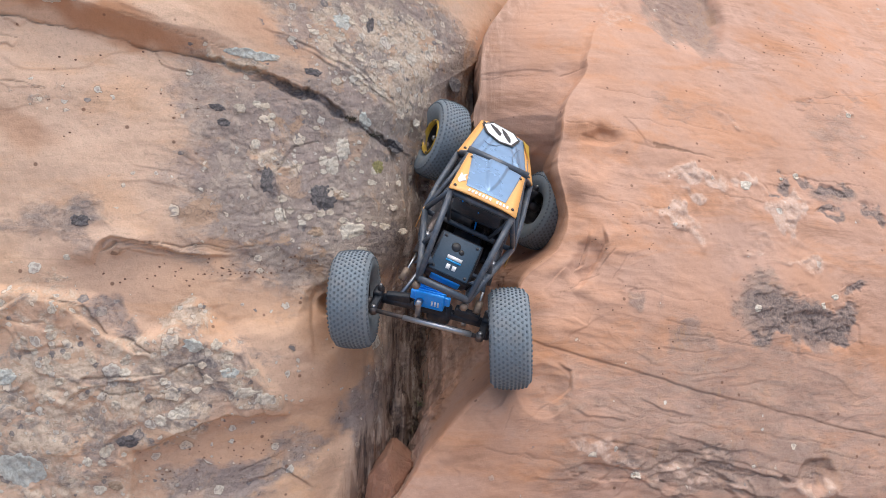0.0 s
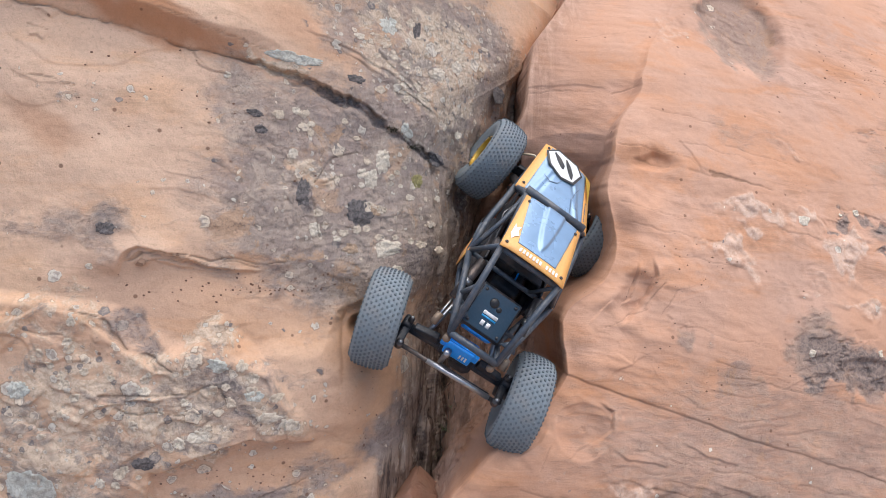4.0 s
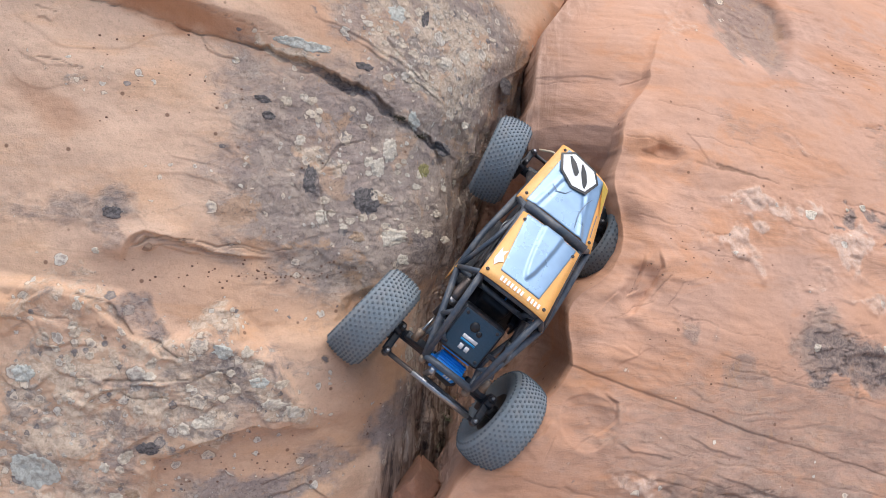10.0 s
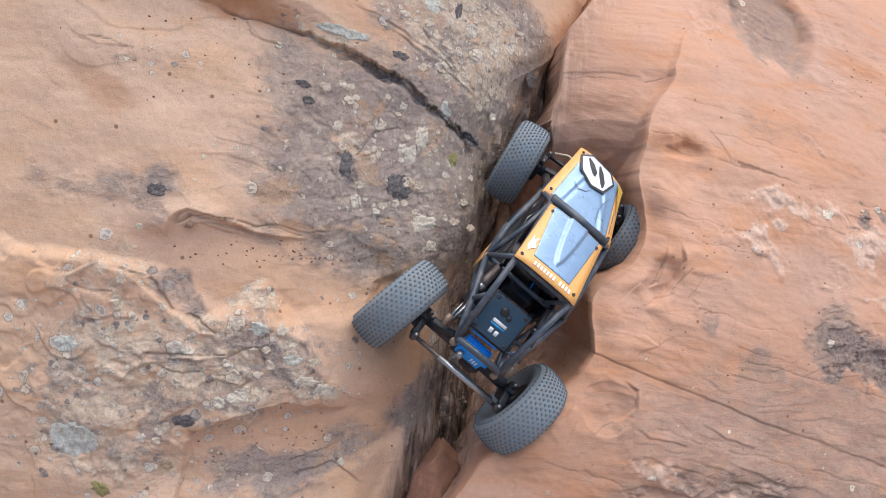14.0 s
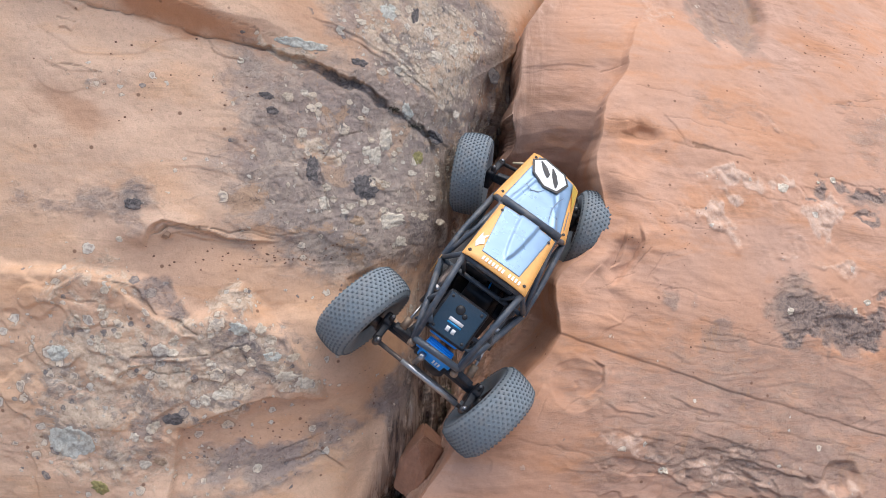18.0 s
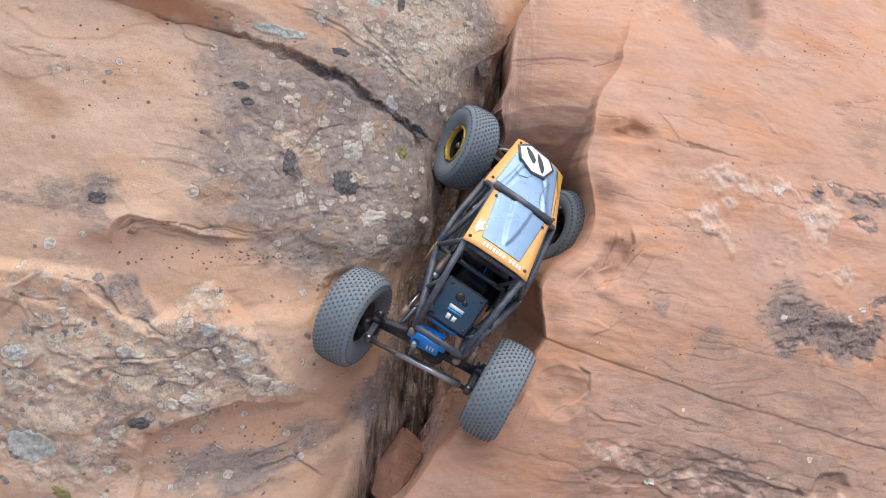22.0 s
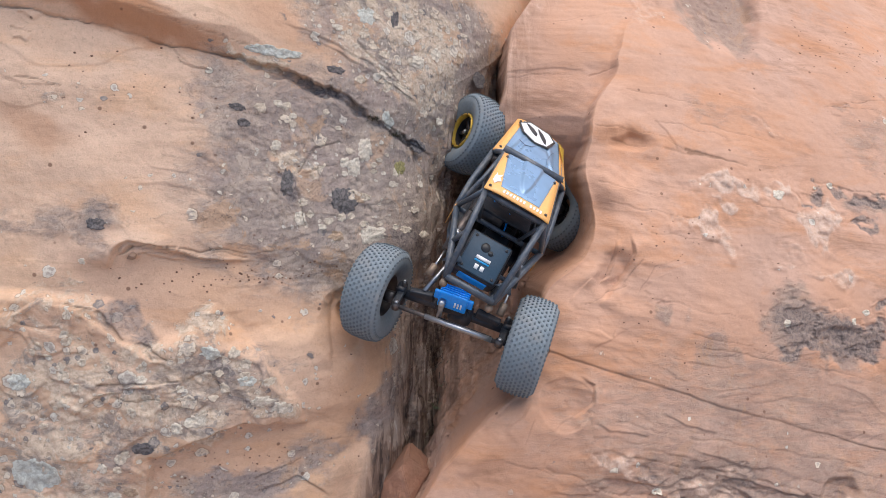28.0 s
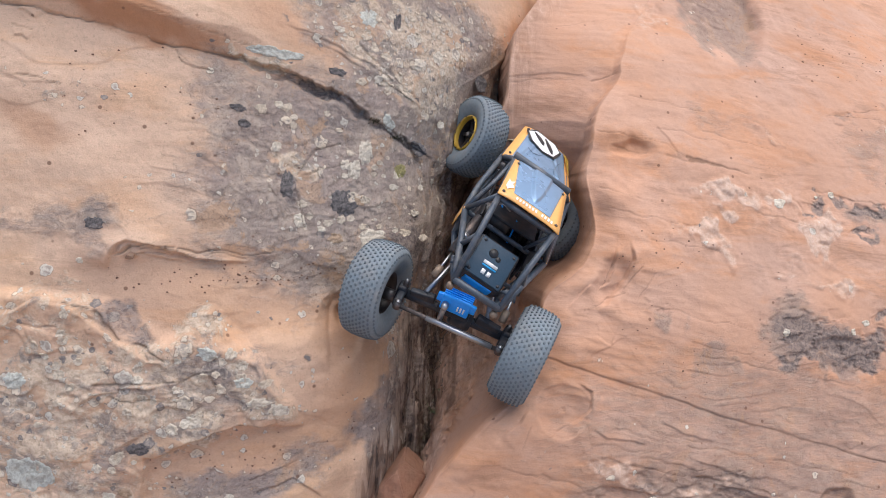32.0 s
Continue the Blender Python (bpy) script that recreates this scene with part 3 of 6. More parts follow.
def streaks(u, v, rows):
    """Thin tapering scores along the bedding: (start, end, half width, weight)."""
    out = np.zeros_like(u)
    wv = v + 0.003 * fbm(u * 40, v * 40, 3, 97)
    for (u0, v0), (u1, v1), half, weight in rows:
        t = np.clip(((u - u0) * (u1 - u0) + (wv - v0) * (v1 - v0)) / ((u1 - u0) ** 2 + (v1 - v0) ** 2), 0, 1)
        d = np.hypot(u - u0 - t * (u1 - u0), wv - v0 - t * (v1 - v0))
        out = np.maximum(out, weight * smooth(1.0, 0.2, d / (0.8 * half * (1.1 - 0.8 * t))))
    return out


def scarps(u, v, rows):
    """Crisp little cliffs (height, fall, points): the side to the left of the way stands proud and slopes back over the fall."""
    out = np.zeros_like(u)
    wu, wv = u + 0.0016 * fbm(u * 55, v * 55, 3, 111), v + 0.0016 * fbm(u * 55 + 31, v * 55, 3, 113)
    for height, fall, pts in rows:
        reach = 4 * fall
        near = (u > min(p[0] for p in pts) - reach) & (u < max(p[0] for p in pts) + reach) & (v > min(p[1] for p in pts) - reach) & (v < max(p[1] for p in pts) + reach)
        if not near.any():
            continue
        x, y = wu[near], wv[near]
        best, left, place = np.full(x.shape, 9.0), np.zeros(x.shape), np.zeros(x.shape)
        for k, ((ax, ay), (bx, by)) in enumerate(zip(pts, pts[1:])):
            t = np.clip(((x - ax) * (bx - ax) + (y - ay) * (by - ay)) / ((bx - ax) ** 2 + (by - ay) ** 2), 0, 1)
            d = np.hypot(x - ax - t * (bx - ax), y - ay - t * (by - ay))
            less = d < best
            best = np.where(less, d, best)
            left = np.where(less, np.sign((bx - ax) * (y - ay) - (by - ay) * (x - ax)), left)
            place = np.where(less, (k + t) / (len(pts) - 1), place)
        far = best * left
        ends = smooth(0.0, 0.18, place) * smooth(1.0, 0.82, place)
        out[near] += height * ends * (smooth(-0.0010, 0.0014, far) * np.exp(-np.clip(far, 0, None) / fall) - 0.12 * np.exp(-((far + 0.0012) / 0.0022) ** 2))
    return out


WEST_STEPS = [(0.008, 0.022, [(-0.426, -0.025), (-0.422, -0.008), (-0.413, 0.006), (-0.399, 0.016), (-0.372, 0.009), (-0.341, -0.002), (-0.304, -0.009), (-0.264, -0.01)]), (0.004, 0.006, [(-0.41, -0.003), (-0.402, 0.008), (-0.387, 0.01), (-0.353, -0.001), (-0.317, -0.008)]),
              (0.0035, 0.006, [(-0.399, -0.008), (-0.387, 0.001), (-0.359, -0.006), (-0.323, -0.011), (-0.28, -0.012)]), (0.006, 0.02, [(-0.349, -0.13), (-0.374, -0.127), (-0.389, -0.114), (-0.404, -0.107), (-0.422, -0.092), (-0.441, -0.075), (-0.459, -0.061), (-0.491, -0.057)]),
              (0.003, 0.008, [(-0.471, -0.118), (-0.459, -0.1165), (-0.447, -0.117)]), (0.006, 0.010, [(-0.409, -0.163), (-0.387, -0.159), (-0.361, -0.161)]), (0.004, 0.012, [(-0.461, -0.195), (-0.449, -0.179), (-0.432, -0.169), (-0.403, -0.166)])]
WEST_STEPS += [(0.0025, 0.006, [(-0.522, 0.273), (-0.514, 0.274), (-0.501, 0.263)]), (0.0025, 0.006, [(-0.526, 0.242), (-0.517, 0.244), (-0.509, 0.238)]), (0.004, 0.010, [(-0.271, -0.318), (-0.244, -0.308), (-0.221, -0.298), (-0.197, -0.317), (-0.176, -0.338)]), (0.005, 0.03, [(-0.175, -0.155), (-0.18, -0.131), (-0.182, -0.1), (-0.183, -0.069), (-0.178, -0.042)]),
               (0.003, 0.008, [(-0.252, 0.301), (-0.195, 0.287), (-0.137, 0.265), (-0.074, 0.232)]), (0.0025, 0.006, [(-0.236, 0.295), (-0.181, 0.275), (-0.122, 0.246), (-0.062, 0.219)]), (0.003, 0.006, [(-0.364, 0.247), (-0.354, 0.233), (-0.336, 0.227), (-0.315, 0.226)])]
EAST_STEPS = [(0.00675, 0.042, [(0.232, 0.035), (0.235, 0.009), (0.223, -0.019), (0.205, -0.043), (0.183, -0.064)]), (0.0045, 0.0196, [(0.211, 0.032), (0.207, 0.001), (0.202, -0.022), (0.187, -0.033)]), (0.0024, 0.0168, [(0.175, -0.023), (0.159, -0.039), (0.14, -0.059)]), (0.001125, 0.0112, [(0.247, -0.038), (0.255, -0.048), (0.247, -0.062)]),
              (0.004725, 0.028, [(0.155, -0.154), (0.175, -0.166), (0.174, -0.188), (0.16, -0.203), (0.141, -0.209)]), (0.0015, 0.014, [(0.117, -0.226), (0.128, -0.216), (0.146, -0.207)]), (0.003, 0.0196, [(0.09, -0.188), (0.076, -0.205), (0.051, -0.223)]), (0.0024, 0.0168, [(0.067, -0.188), (0.044, -0.208), (0.021, -0.225)])]
EAST_STEPS += [(0.0021, 0.034, [(0.172, -0.213), (0.197, -0.227), (0.23, -0.232), (0.254, -0.239)]), (0.0018, 0.030, [(0.27, -0.206), (0.296, -0.218), (0.33, -0.231), (0.36, -0.235)]), (0.0018, 0.028, [(0.312, -0.255), (0.354, -0.269), (0.389, -0.284), (0.437, -0.291)]), (0.0018, 0.018, [(0.318, -0.284), (0.341, -0.282), (0.362, -0.29)]),
               (0.003, 0.0168, [(0.354, -0.294), (0.397, -0.303), (0.45, -0.321), (0.505, -0.334)]), (0.001875, 0.014, [(0.355, -0.318), (0.388, -0.325), (0.41, -0.33)]), (0.00225, 0.0168, [(0.259, -0.311), (0.286, -0.327), (0.315, -0.346)])]
EAST_STEPS += [(0.001875, 0.0168, [(0.559, -0.129), (0.59, -0.12), (0.62, -0.127), (0.632, -0.109), (0.645, -0.12), (0.645, -0.142), (0.658, -0.157)]), (0.0015, 0.014, [(0.281, 0.212), (0.299, 0.192), (0.31, 0.173), (0.315, 0.159)]), (0.001125, 0.014, [(0.075, 0.287), (0.104, 0.293), (0.16, 0.299), (0.197, 0.293)]),
               (0.001125, 0.0112, [(0.012, -0.286), (0.023, -0.294), (0.021, -0.306), (0.012, -0.31)]), (0.0015, 0.0168, [(0.118, -0.309), (0.141, -0.309), (0.165, -0.313), (0.196, -0.311)]), (0.0015, 0.0168, [(0.168, -0.124), (0.201, -0.105), (0.177, -0.093)])]

EAST_SCORES = [((0.246, 0.004), (0.215, -0.041), 0.0020, 0.7), ((0.222, -0.036), (0.162, -0.064), 0.0020, 0.6), ((0.265, -0.009), (0.236, -0.051), 0.0018, 0.6), ((0.207, 0.001), (0.187, -0.036), 0.0018, 0.6), ((0.166, -0.199), (0.177, -0.245), 0.0020, 0.5), ((0.092, -0.211), (0.080, -0.240), 0.0020, 0.5), ((0.189, -0.253), (0.311, -0.282), 0.0030, 0.7), ((0.312, -0.240), (0.443, -0.268), 0.0026, 0.6), ((0.443, -0.263), (0.584, -0.293), 0.0026, 0.6), ((0.353, -0.304), (0.505, -0.337), 0.0040, 0.8), ((0.245, -0.313), (0.379, -0.343), 0.0034, 0.7), ((0.544, -0.298), (0.664, -0.320), 0.0026, 0.6), ((0.206, -0.216), (0.296, -0.237), 0.0024, 0.6)]
EAST_SCORES += [((0.110, -0.271), (0.212, -0.315), 0.0026, 0.6), ((0.057, -0.262), (0.133, -0.284), 0.0024, 0.5), ((0.328, 0.163), (0.429, 0.142), 0.0048, 1.0), ((0.332, 0.158), (0.384, 0.150), 0.006, 0.9), ((0.295, 0.162), (0.345, 0.153), 0.003, 0.5), ((0.288, 0.182), (0.323, 0.164), 0.003, 0.4), ((0.213, 0.172), (0.267, 0.167), 0.003, 0.5), ((0.282, 0.208), (0.406, 0.190), 0.0018, 0.55), ((0.360, 0.210), (0.477, 0.186), 0.0018, 0.5), ((0.188, 0.197), (0.288, 0.185), 0.0018, 0.5), ((0.241, 0.256), (0.386, 0.240), 0.0016, 0.5), ((0.608, 0.258), (0.780, 0.253), 0.0018, 0.5), ((0.659, 0.267), (0.837, 0.291), 0.0022, 0.6)]
EAST_SCORES += [((0.190, 0.110), (0.294, 0.088), 0.0018, 0.5), ((0.205, 0.080), (0.337, 0.059), 0.0018, 0.5), ((0.262, 0.038), (0.388, 0.025), 0.0018, 0.45), ((0.436, 0.084), (0.554, 0.067), 0.0020, 0.6), ((0.598, 0.114), (0.709, 0.104), 0.0028, 0.7), ((0.263, -0.054), (0.429, -0.087), 0.0018, 0.45), ((0.336, -0.120), (0.507, -0.151), 0.0022, 0.6), ((0.320, -0.101), (0.452, -0.132), 0.0018, 0.5), ((0.517, -0.150), (0.675, -0.190), 0.0018, 0.5), ((0.263, -0.218), (0.399, -0.250), 0.0022, 0.5), ((0.328, -0.283), (0.543, -0.337), 0.0040, 0.9), ((0.245, -0.255), (0.442, -0.291), 0.0022, 0.5), ((0.173, -0.233), (0.287, -0.254), 0.0020, 0.5)]
EAST_SCORES += [((0.487, -0.306), (0.663, -0.343), 0.0020, 0.6), ((0.196, 0.283), (0.231, 0.298), 0.0024, 0.7), ((0.076, 0.277), (0.159, 0.291), 0.0018, 0.5), ((0.086, 0.288), (0.178, 0.288), 0.0014, 0.4), ((0.148, 0.380), (0.251, 0.403), 0.0014, 0.3)]

WEST_SCORES = [((-0.397, 0.012), (-0.415, -0.003), 0.003, 0.9), ((-0.399, 0.012), (-0.341, 0.005), 0.0026, 0.8), ((-0.387, 0.006), (-0.323, -0.001), 0.0018, 0.6), ((-0.347, 0.006), (-0.248, 0.001), 0.0024, 0.7), ((-0.393, 0.001), (-0.341, -0.004), 0.0016, 0.6), ((-0.314, 0.001), (-0.267, -0.004), 0.0018, 0.6), ((-0.223, 0.084), (-0.213, 0.031), 0.0020, 0.7), ((-0.214, 0.108), (-0.170, 0.124), 0.0018, 0.6), ((-0.178, 0.152), (-0.218, 0.133), 0.0022, 0.8), ((-0.205, 0.140), (-0.224, 0.107), 0.0026, 0.9), ((-0.156, 0.291), (-0.057, 0.216), 0.0018, 0.6), ((-0.181, 0.275), (-0.082, 0.206), 0.0016, 0.5), ((-0.389, 0.287), (-0.273, 0.257), 0.0016, 0.5)]
WEST_SCORES += [((-0.361, 0.245), (-0.345, 0.228), 0.0022, 0.7), ((-0.465, -0.057), (-0.434, -0.068), 0.0022, 0.8), ((-0.434, -0.071), (-0.407, -0.103), 0.0040, 0.9), ((-0.392, -0.110), (-0.358, -0.127), 0.0034, 0.9), ((-0.431, -0.157), (-0.343, -0.152), 0.0036, 0.8), ((-0.343, -0.155), (-0.299, -0.137), 0.0030, 0.7), ((-0.419, -0.173), (-0.325, -0.178), 0.0022, 0.6), ((-0.519, -0.081), (-0.467, -0.088), 0.0024, 0.5), ((-0.519, 0.202), (-0.470, 0.190), 0.0018, 0.5), ((-0.527, 0.256), (-0.502, 0.250), 0.0018, 0.5), ((-0.271, -0.300), (-0.217, -0.274), 0.0024, 0.7)]


def relief_west(u, v):
    """How far the western face stands out, and its masks of growth, stain and painted shade."""
    h = 0.006 * fbm(u * 5, v * 7, 3, 11) + 0.0007 * fbm(u * 22, v * 30, 4, 5) + 0.0012 * flakes(v + 0.28 * u, u, v, 26, 13) * smooth(-0.1, 0.4, fbm(u * 6, v * 6, 2, 14)) + 0.0004 * fbm(u * 62, v * 80, 2, 15)
    # upper bed overhanging a dark parting
    s = off_line(u, v, LEDGE) + (0.2 + 0.8 * smooth(-0.34, -0.22, u)) * (0.003 * fbm(u * 34, v * 34, 3, 21) + 0.0025 * fbm(u * 120, v * 120, 2, 23))
    reach = smooth(0.03, -0.03, u - LEDGE_END)
    broad = 0.45 + 0.55 * smooth(-0.28, -0.42, u)
    under = smooth(-0.24, -0.34, u)
    h += reach * (0.020 * under * np.clip(-s / 0.030, 0, 1) + (1 - under) * 0.006 * smooth(0.0009, -0.0011, s) + 0.005 * broad * np.exp(-((s + 0.036) / 0.020) ** 2))
    # the parting is a hairline that opens into a ragged shelf with a broken floor
    opened = smooth(-0.34, -0.20, u) * smooth(-0.05, -0.09, u)
    jag = 0.004 * fbm(u * 38, v * 38, 3, 24, 0.65)
    top_edge, low_edge = -0.001 - 0.005 * opened + 0.5 * jag, 0.0010 + 0.0065 * opened * (0.8 + 0.5 * fbm(u * 26, v * 4, 2, 22)) + jag
    gap = smooth(top_edge - 0.0006, top_edge + 0.0010, s) * smooth(low_edge + 0.0012, low_edge - 0.0012, s)
    h -= reach * gap * (0.3 + 0.7 * smooth(-0.3, 0.25, fbm(u * 24, v * 6, 3, 27))) * (0.004 + 0.010 * opened * smooth(low_edge, top_edge, s) + 0.003 * opened * (1 + fbm(u * 90, v * 120, 3, 25)))
    # scoured basins and the crusted plateau between them
    top = off_line(u, v, PLATEAU_TOP) + 0.006 * fbm(u * 30, v * 30, 3, 31)
    foot = -off_line(u, v, PLATEAU_FOOT) + 0.004 * fbm(u * 30, v * 30, 3, 33)
    plateau = smooth(-0.004, 0.018, top) * smooth(-0.001, 0.0035, foot) * smooth(PLATEAU_END + 0.01, PLATEAU_END - 0.02, u)
    h += plateau * (0.012 + 0.0015 * fbm(u * 20, v * 28, 4, 41) - 0.003 * pits(u, v, 12, 43, 0.3, 0.6) + 0.0034 * flakes(v + 0.1 * u, u, v, 9, 45, 1.6) + 0.0008 * flakes(v, u, v, 31, 46, 3.0))
    h -= 0.008 * spots(u, v, [((-0.304, -0.050), 0.1573, 0.0547, -4, 1.0)], 0.004)
    h += scarps(u, v, WEST_STEPS)
    h -= 0.009 * spots(u, v, [((-0.270, -0.274), 0.1573, 0.0497, 12, 1.0)], 0.004)
    h -= 0.030 * spots(u, v, [((-0.164, -0.080), 0.0108, 0.0141, 10, 1.0)], 0.002)
    h -= 0.010 * spots(u, v, [((-0.164, -0.101), 0.0282, 0.0497, 0, 1.0)], 0.006)
    scores = streaks(u, v, WEST_SCORES)
    h -= 0.003 * scores
    skin, pale = spots(u, v, WEST_SKIN, 0.02, soft=0.55), spots(u, v, WEST_PALE, 0.014, soft=0.55)
    h += skin * (0.0011 * fbm(u * 80, v * 80, 2, 51, 0.6) - 0.0014 * pits(u, v, 70, 52) + 0.0014 * flakes(v + 0.45 * u, u, v, 30, 57, 2.4)) + 0.0012 * pale * (0.6 + fbm(u * 85, v * 85, 2, 53))
    dark = spots(u, v, WEST_DARK, 0.012, soft=0.55)
    # the open gap's floor is darkened to paint in its shade
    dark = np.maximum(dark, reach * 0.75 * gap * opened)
    # the hairline below the upper bed paints the overhang's shade
    return h, {"skin": skin, "pale": pale, "dark": dark, "score": np.maximum(scores, 0.6 * reach * np.exp(-((s - top_edge - 0.0010) / 0.0013) ** 2)), "rust": spots(u, v, WEST_RUST_SHADE, 0.01, soft=0.55)}


def relief_east(u, v):
    w = v + 0.19 * u + 0.012 * fbm(u * 4, v * 4, 2, 71)
    live = smooth(-0.05, 0.65, fbm(u * 5 + 9, v * 6, 2, 64)) * (0.12 + 0.88 * smooth(0.29, 0.21, v))
    lip_off = u - along(LIP_E, v)
    h = np.exp(-(((lip_off - 0.03) / 0.04) ** 2)) * 0.006 * fbm(u * 9, v * 20, 2, 76) + 0.010 * fbm(u * 3.5, v * 5, 3, 61) + live * (0.0010 * fbm(u * 6, w * 34, 4, 63, 0.6) + 0.0004 * flakes(w, u, v, 24, 66) + 0.0004 * flakes(w, u, v, 61, 68, 2.2)) + 0.0005 * fbm(u * 50, w * 90, 2, 65)
    h += 0.0014 * shells(u, v, (0.135, -0.191), 0.055, 1.6, 93)
    scores = streaks(u, v, EAST_SCORES)
    h -= 0.0013 * scores
    s = off_line(u, v, EAST_SEAM) + 0.0015 * fbm(u * 30, v * 30, 3, 67)
    h += 0.0012 * smooth(0.003, -0.003, s) - 0.0016 * np.exp(-((s - 0.0005) / 0.0012) ** 2) * (0.4 + 0.6 * smooth(-0.3, 0.4, fbm(u * 9, v * 9, 2, 68)))
    scores = np.maximum(scores, 0.9 * np.exp(-((s / 0.0011) ** 2)) * smooth(-0.5, 0.2, fbm(u * 14, v * 3, 3, 79)) * smooth((0.113, -0.123)[0], (0.168, -0.140)[0], u))
    rough = smooth(0.0, 0.06, off_line(u, v, [(0.126, -0.220), (0.246, -0.240), (0.415, -0.281), (0.705, -0.362)])) * smooth(0.10, 0.24, u)
    h += rough * (0.003 * fbm(u * 14, w * 30, 4, 69) + 0.0026 * flakes(w, u, v, 15, 70, 1.4) + 0.0012 * flakes(w, u, v, 33, 78, 1.6) - 0.0035 * pits(u * 0.6, w * 1.4, 24, 72, 0.3, 0.6))
    h -= 0.024 * spots(u, v, [((0.443, 0.440), 0.0749, 0.0928, 2, 1.0)], 0.004, soft=0.22) + 0.004 * spots(u, v, [((0.307, 0.409), 0.0182, 0.0497, 0, 1.0), ((0.917, 0.495), 0.0298, 0.0530, 0, 1.0)], 0.003, soft=0.6)
    h -= 0.007 * spots(u, v, [((0.247, 0.170), 0.0282, 0.0099, -5, 1.0)], 0.004, soft=0.6) + 0.012 * spots(u, v, [((0.220, 0.151), 0.0497, 0.0331, 0, 1.0)], 0.006, soft=0.6)
    h -= 0.010 * spots(u, v, [((0.543, -0.333), 0.0262, 0.0182, 0, 1.0), ((0.491, -0.333), 0.007, 0.006, 0, 0.6)], 0.006, soft=0.4)
    h -= 0.012 * spots(u, v, [((0.647, 0.089), 0.0331, 0.0166, -8, 0.15), ((0.570, -0.123), 0.0580, 0.0248, -8, 0.4)], 0.006)
    h -= 0.014 * spots(u, v, [((0.180, -0.031), 0.0629, 0.0431, 25, 1.0)], 0.004, soft=0.75)
    h -= 0.012 * spots(u, v, [((0.206, -0.017), 0.0199, 0.0298, -25, 0.8), ((0.127, -0.190), 0.0331, 0.0282, 0, 0.8), ((0.557, 0.455), 0.0099, 0.0414, 10, 0.15)], 0.003, soft=0.5)
    h += scarps(u, v, EAST_STEPS)
    skin, pale, dark = spots(u, v, EAST_SKIN, 0.02, soft=0.55), spots(u, v, EAST_PALE, 0.02, soft=0.55), spots(u, v, EAST_DARK, 0.018, soft=0.55)
    h -= 0.003 * dark * (0.3 + pits(u, v * 2, 40, 73)) - 0.0014 * skin * flakes(w, u, v, 36, 74, 2.0)
    h += 0.0025 * pale * (0.5 + fbm(u * 85, v * 85, 2, 75))
    return h, {"skin": skin * 0.95, "pale": pale, "dark": dark, "score": scores, "rust": spots(u, v, EAST_RUST_SHADE, 0.01, soft=0.55)}


LEDGE_END = max(LEDGE)[0]
PLATEAU_END = max(PLATEAU_TOP)[0]


def spread(near, step, far, steps):
    """Rulings 0..near at even steps, then widening out to far."""
    fine = np.arange(0.0, near, step)
    return np.concatenate([fine, near + (far - near) * (np.linspace(0, 1, steps + 1)) ** 2.2])


V_LINES = np.concatenate([-spread(0.46, 0.0014, 2.6, 36)[:0:-1], spread(0.50, 0.0014, 2.4, 36)])


def lip_line(side, v):
    wobble = (0.005 if side < 0 else 0.004) * fbm(v * 13, v * 0 + 4 * side, 3 if side > 0 else 2, 101, 0.5)
    jag = 0.0011 * fbm(v * 75, v * 0 + 9, 2, 103) if side > 0 else 0.0
    return along(LIP_W if side < 0 else LIP_E, v) + wobble + jag


def lip_round(side, a, v):
    """The face falls away by a little towards its lip; a is how far off the lip, below zero on the open face."""
    return 0.014 * smooth(-0.05, 0.0, a) ** 2 if side < 0 else (0.014 - 0.009 * smooth(0.10, 0.17, v)) * smooth(-0.05, 0.0, a) ** 2


def surface(side, u, v):
    """Depth of the finished open face at any place of it."""
    u, v = np.asarray(u, float), np.asarray(v, float)
    a = side * (lip_line(side, v) - u)
    face = (face_west if side < 0 else face_east)(u, v)
    return face + lip_round(side, np.minimum(a, 0.0), v) - (relief_west if side < 0 else relief_east)(u, v)[0]


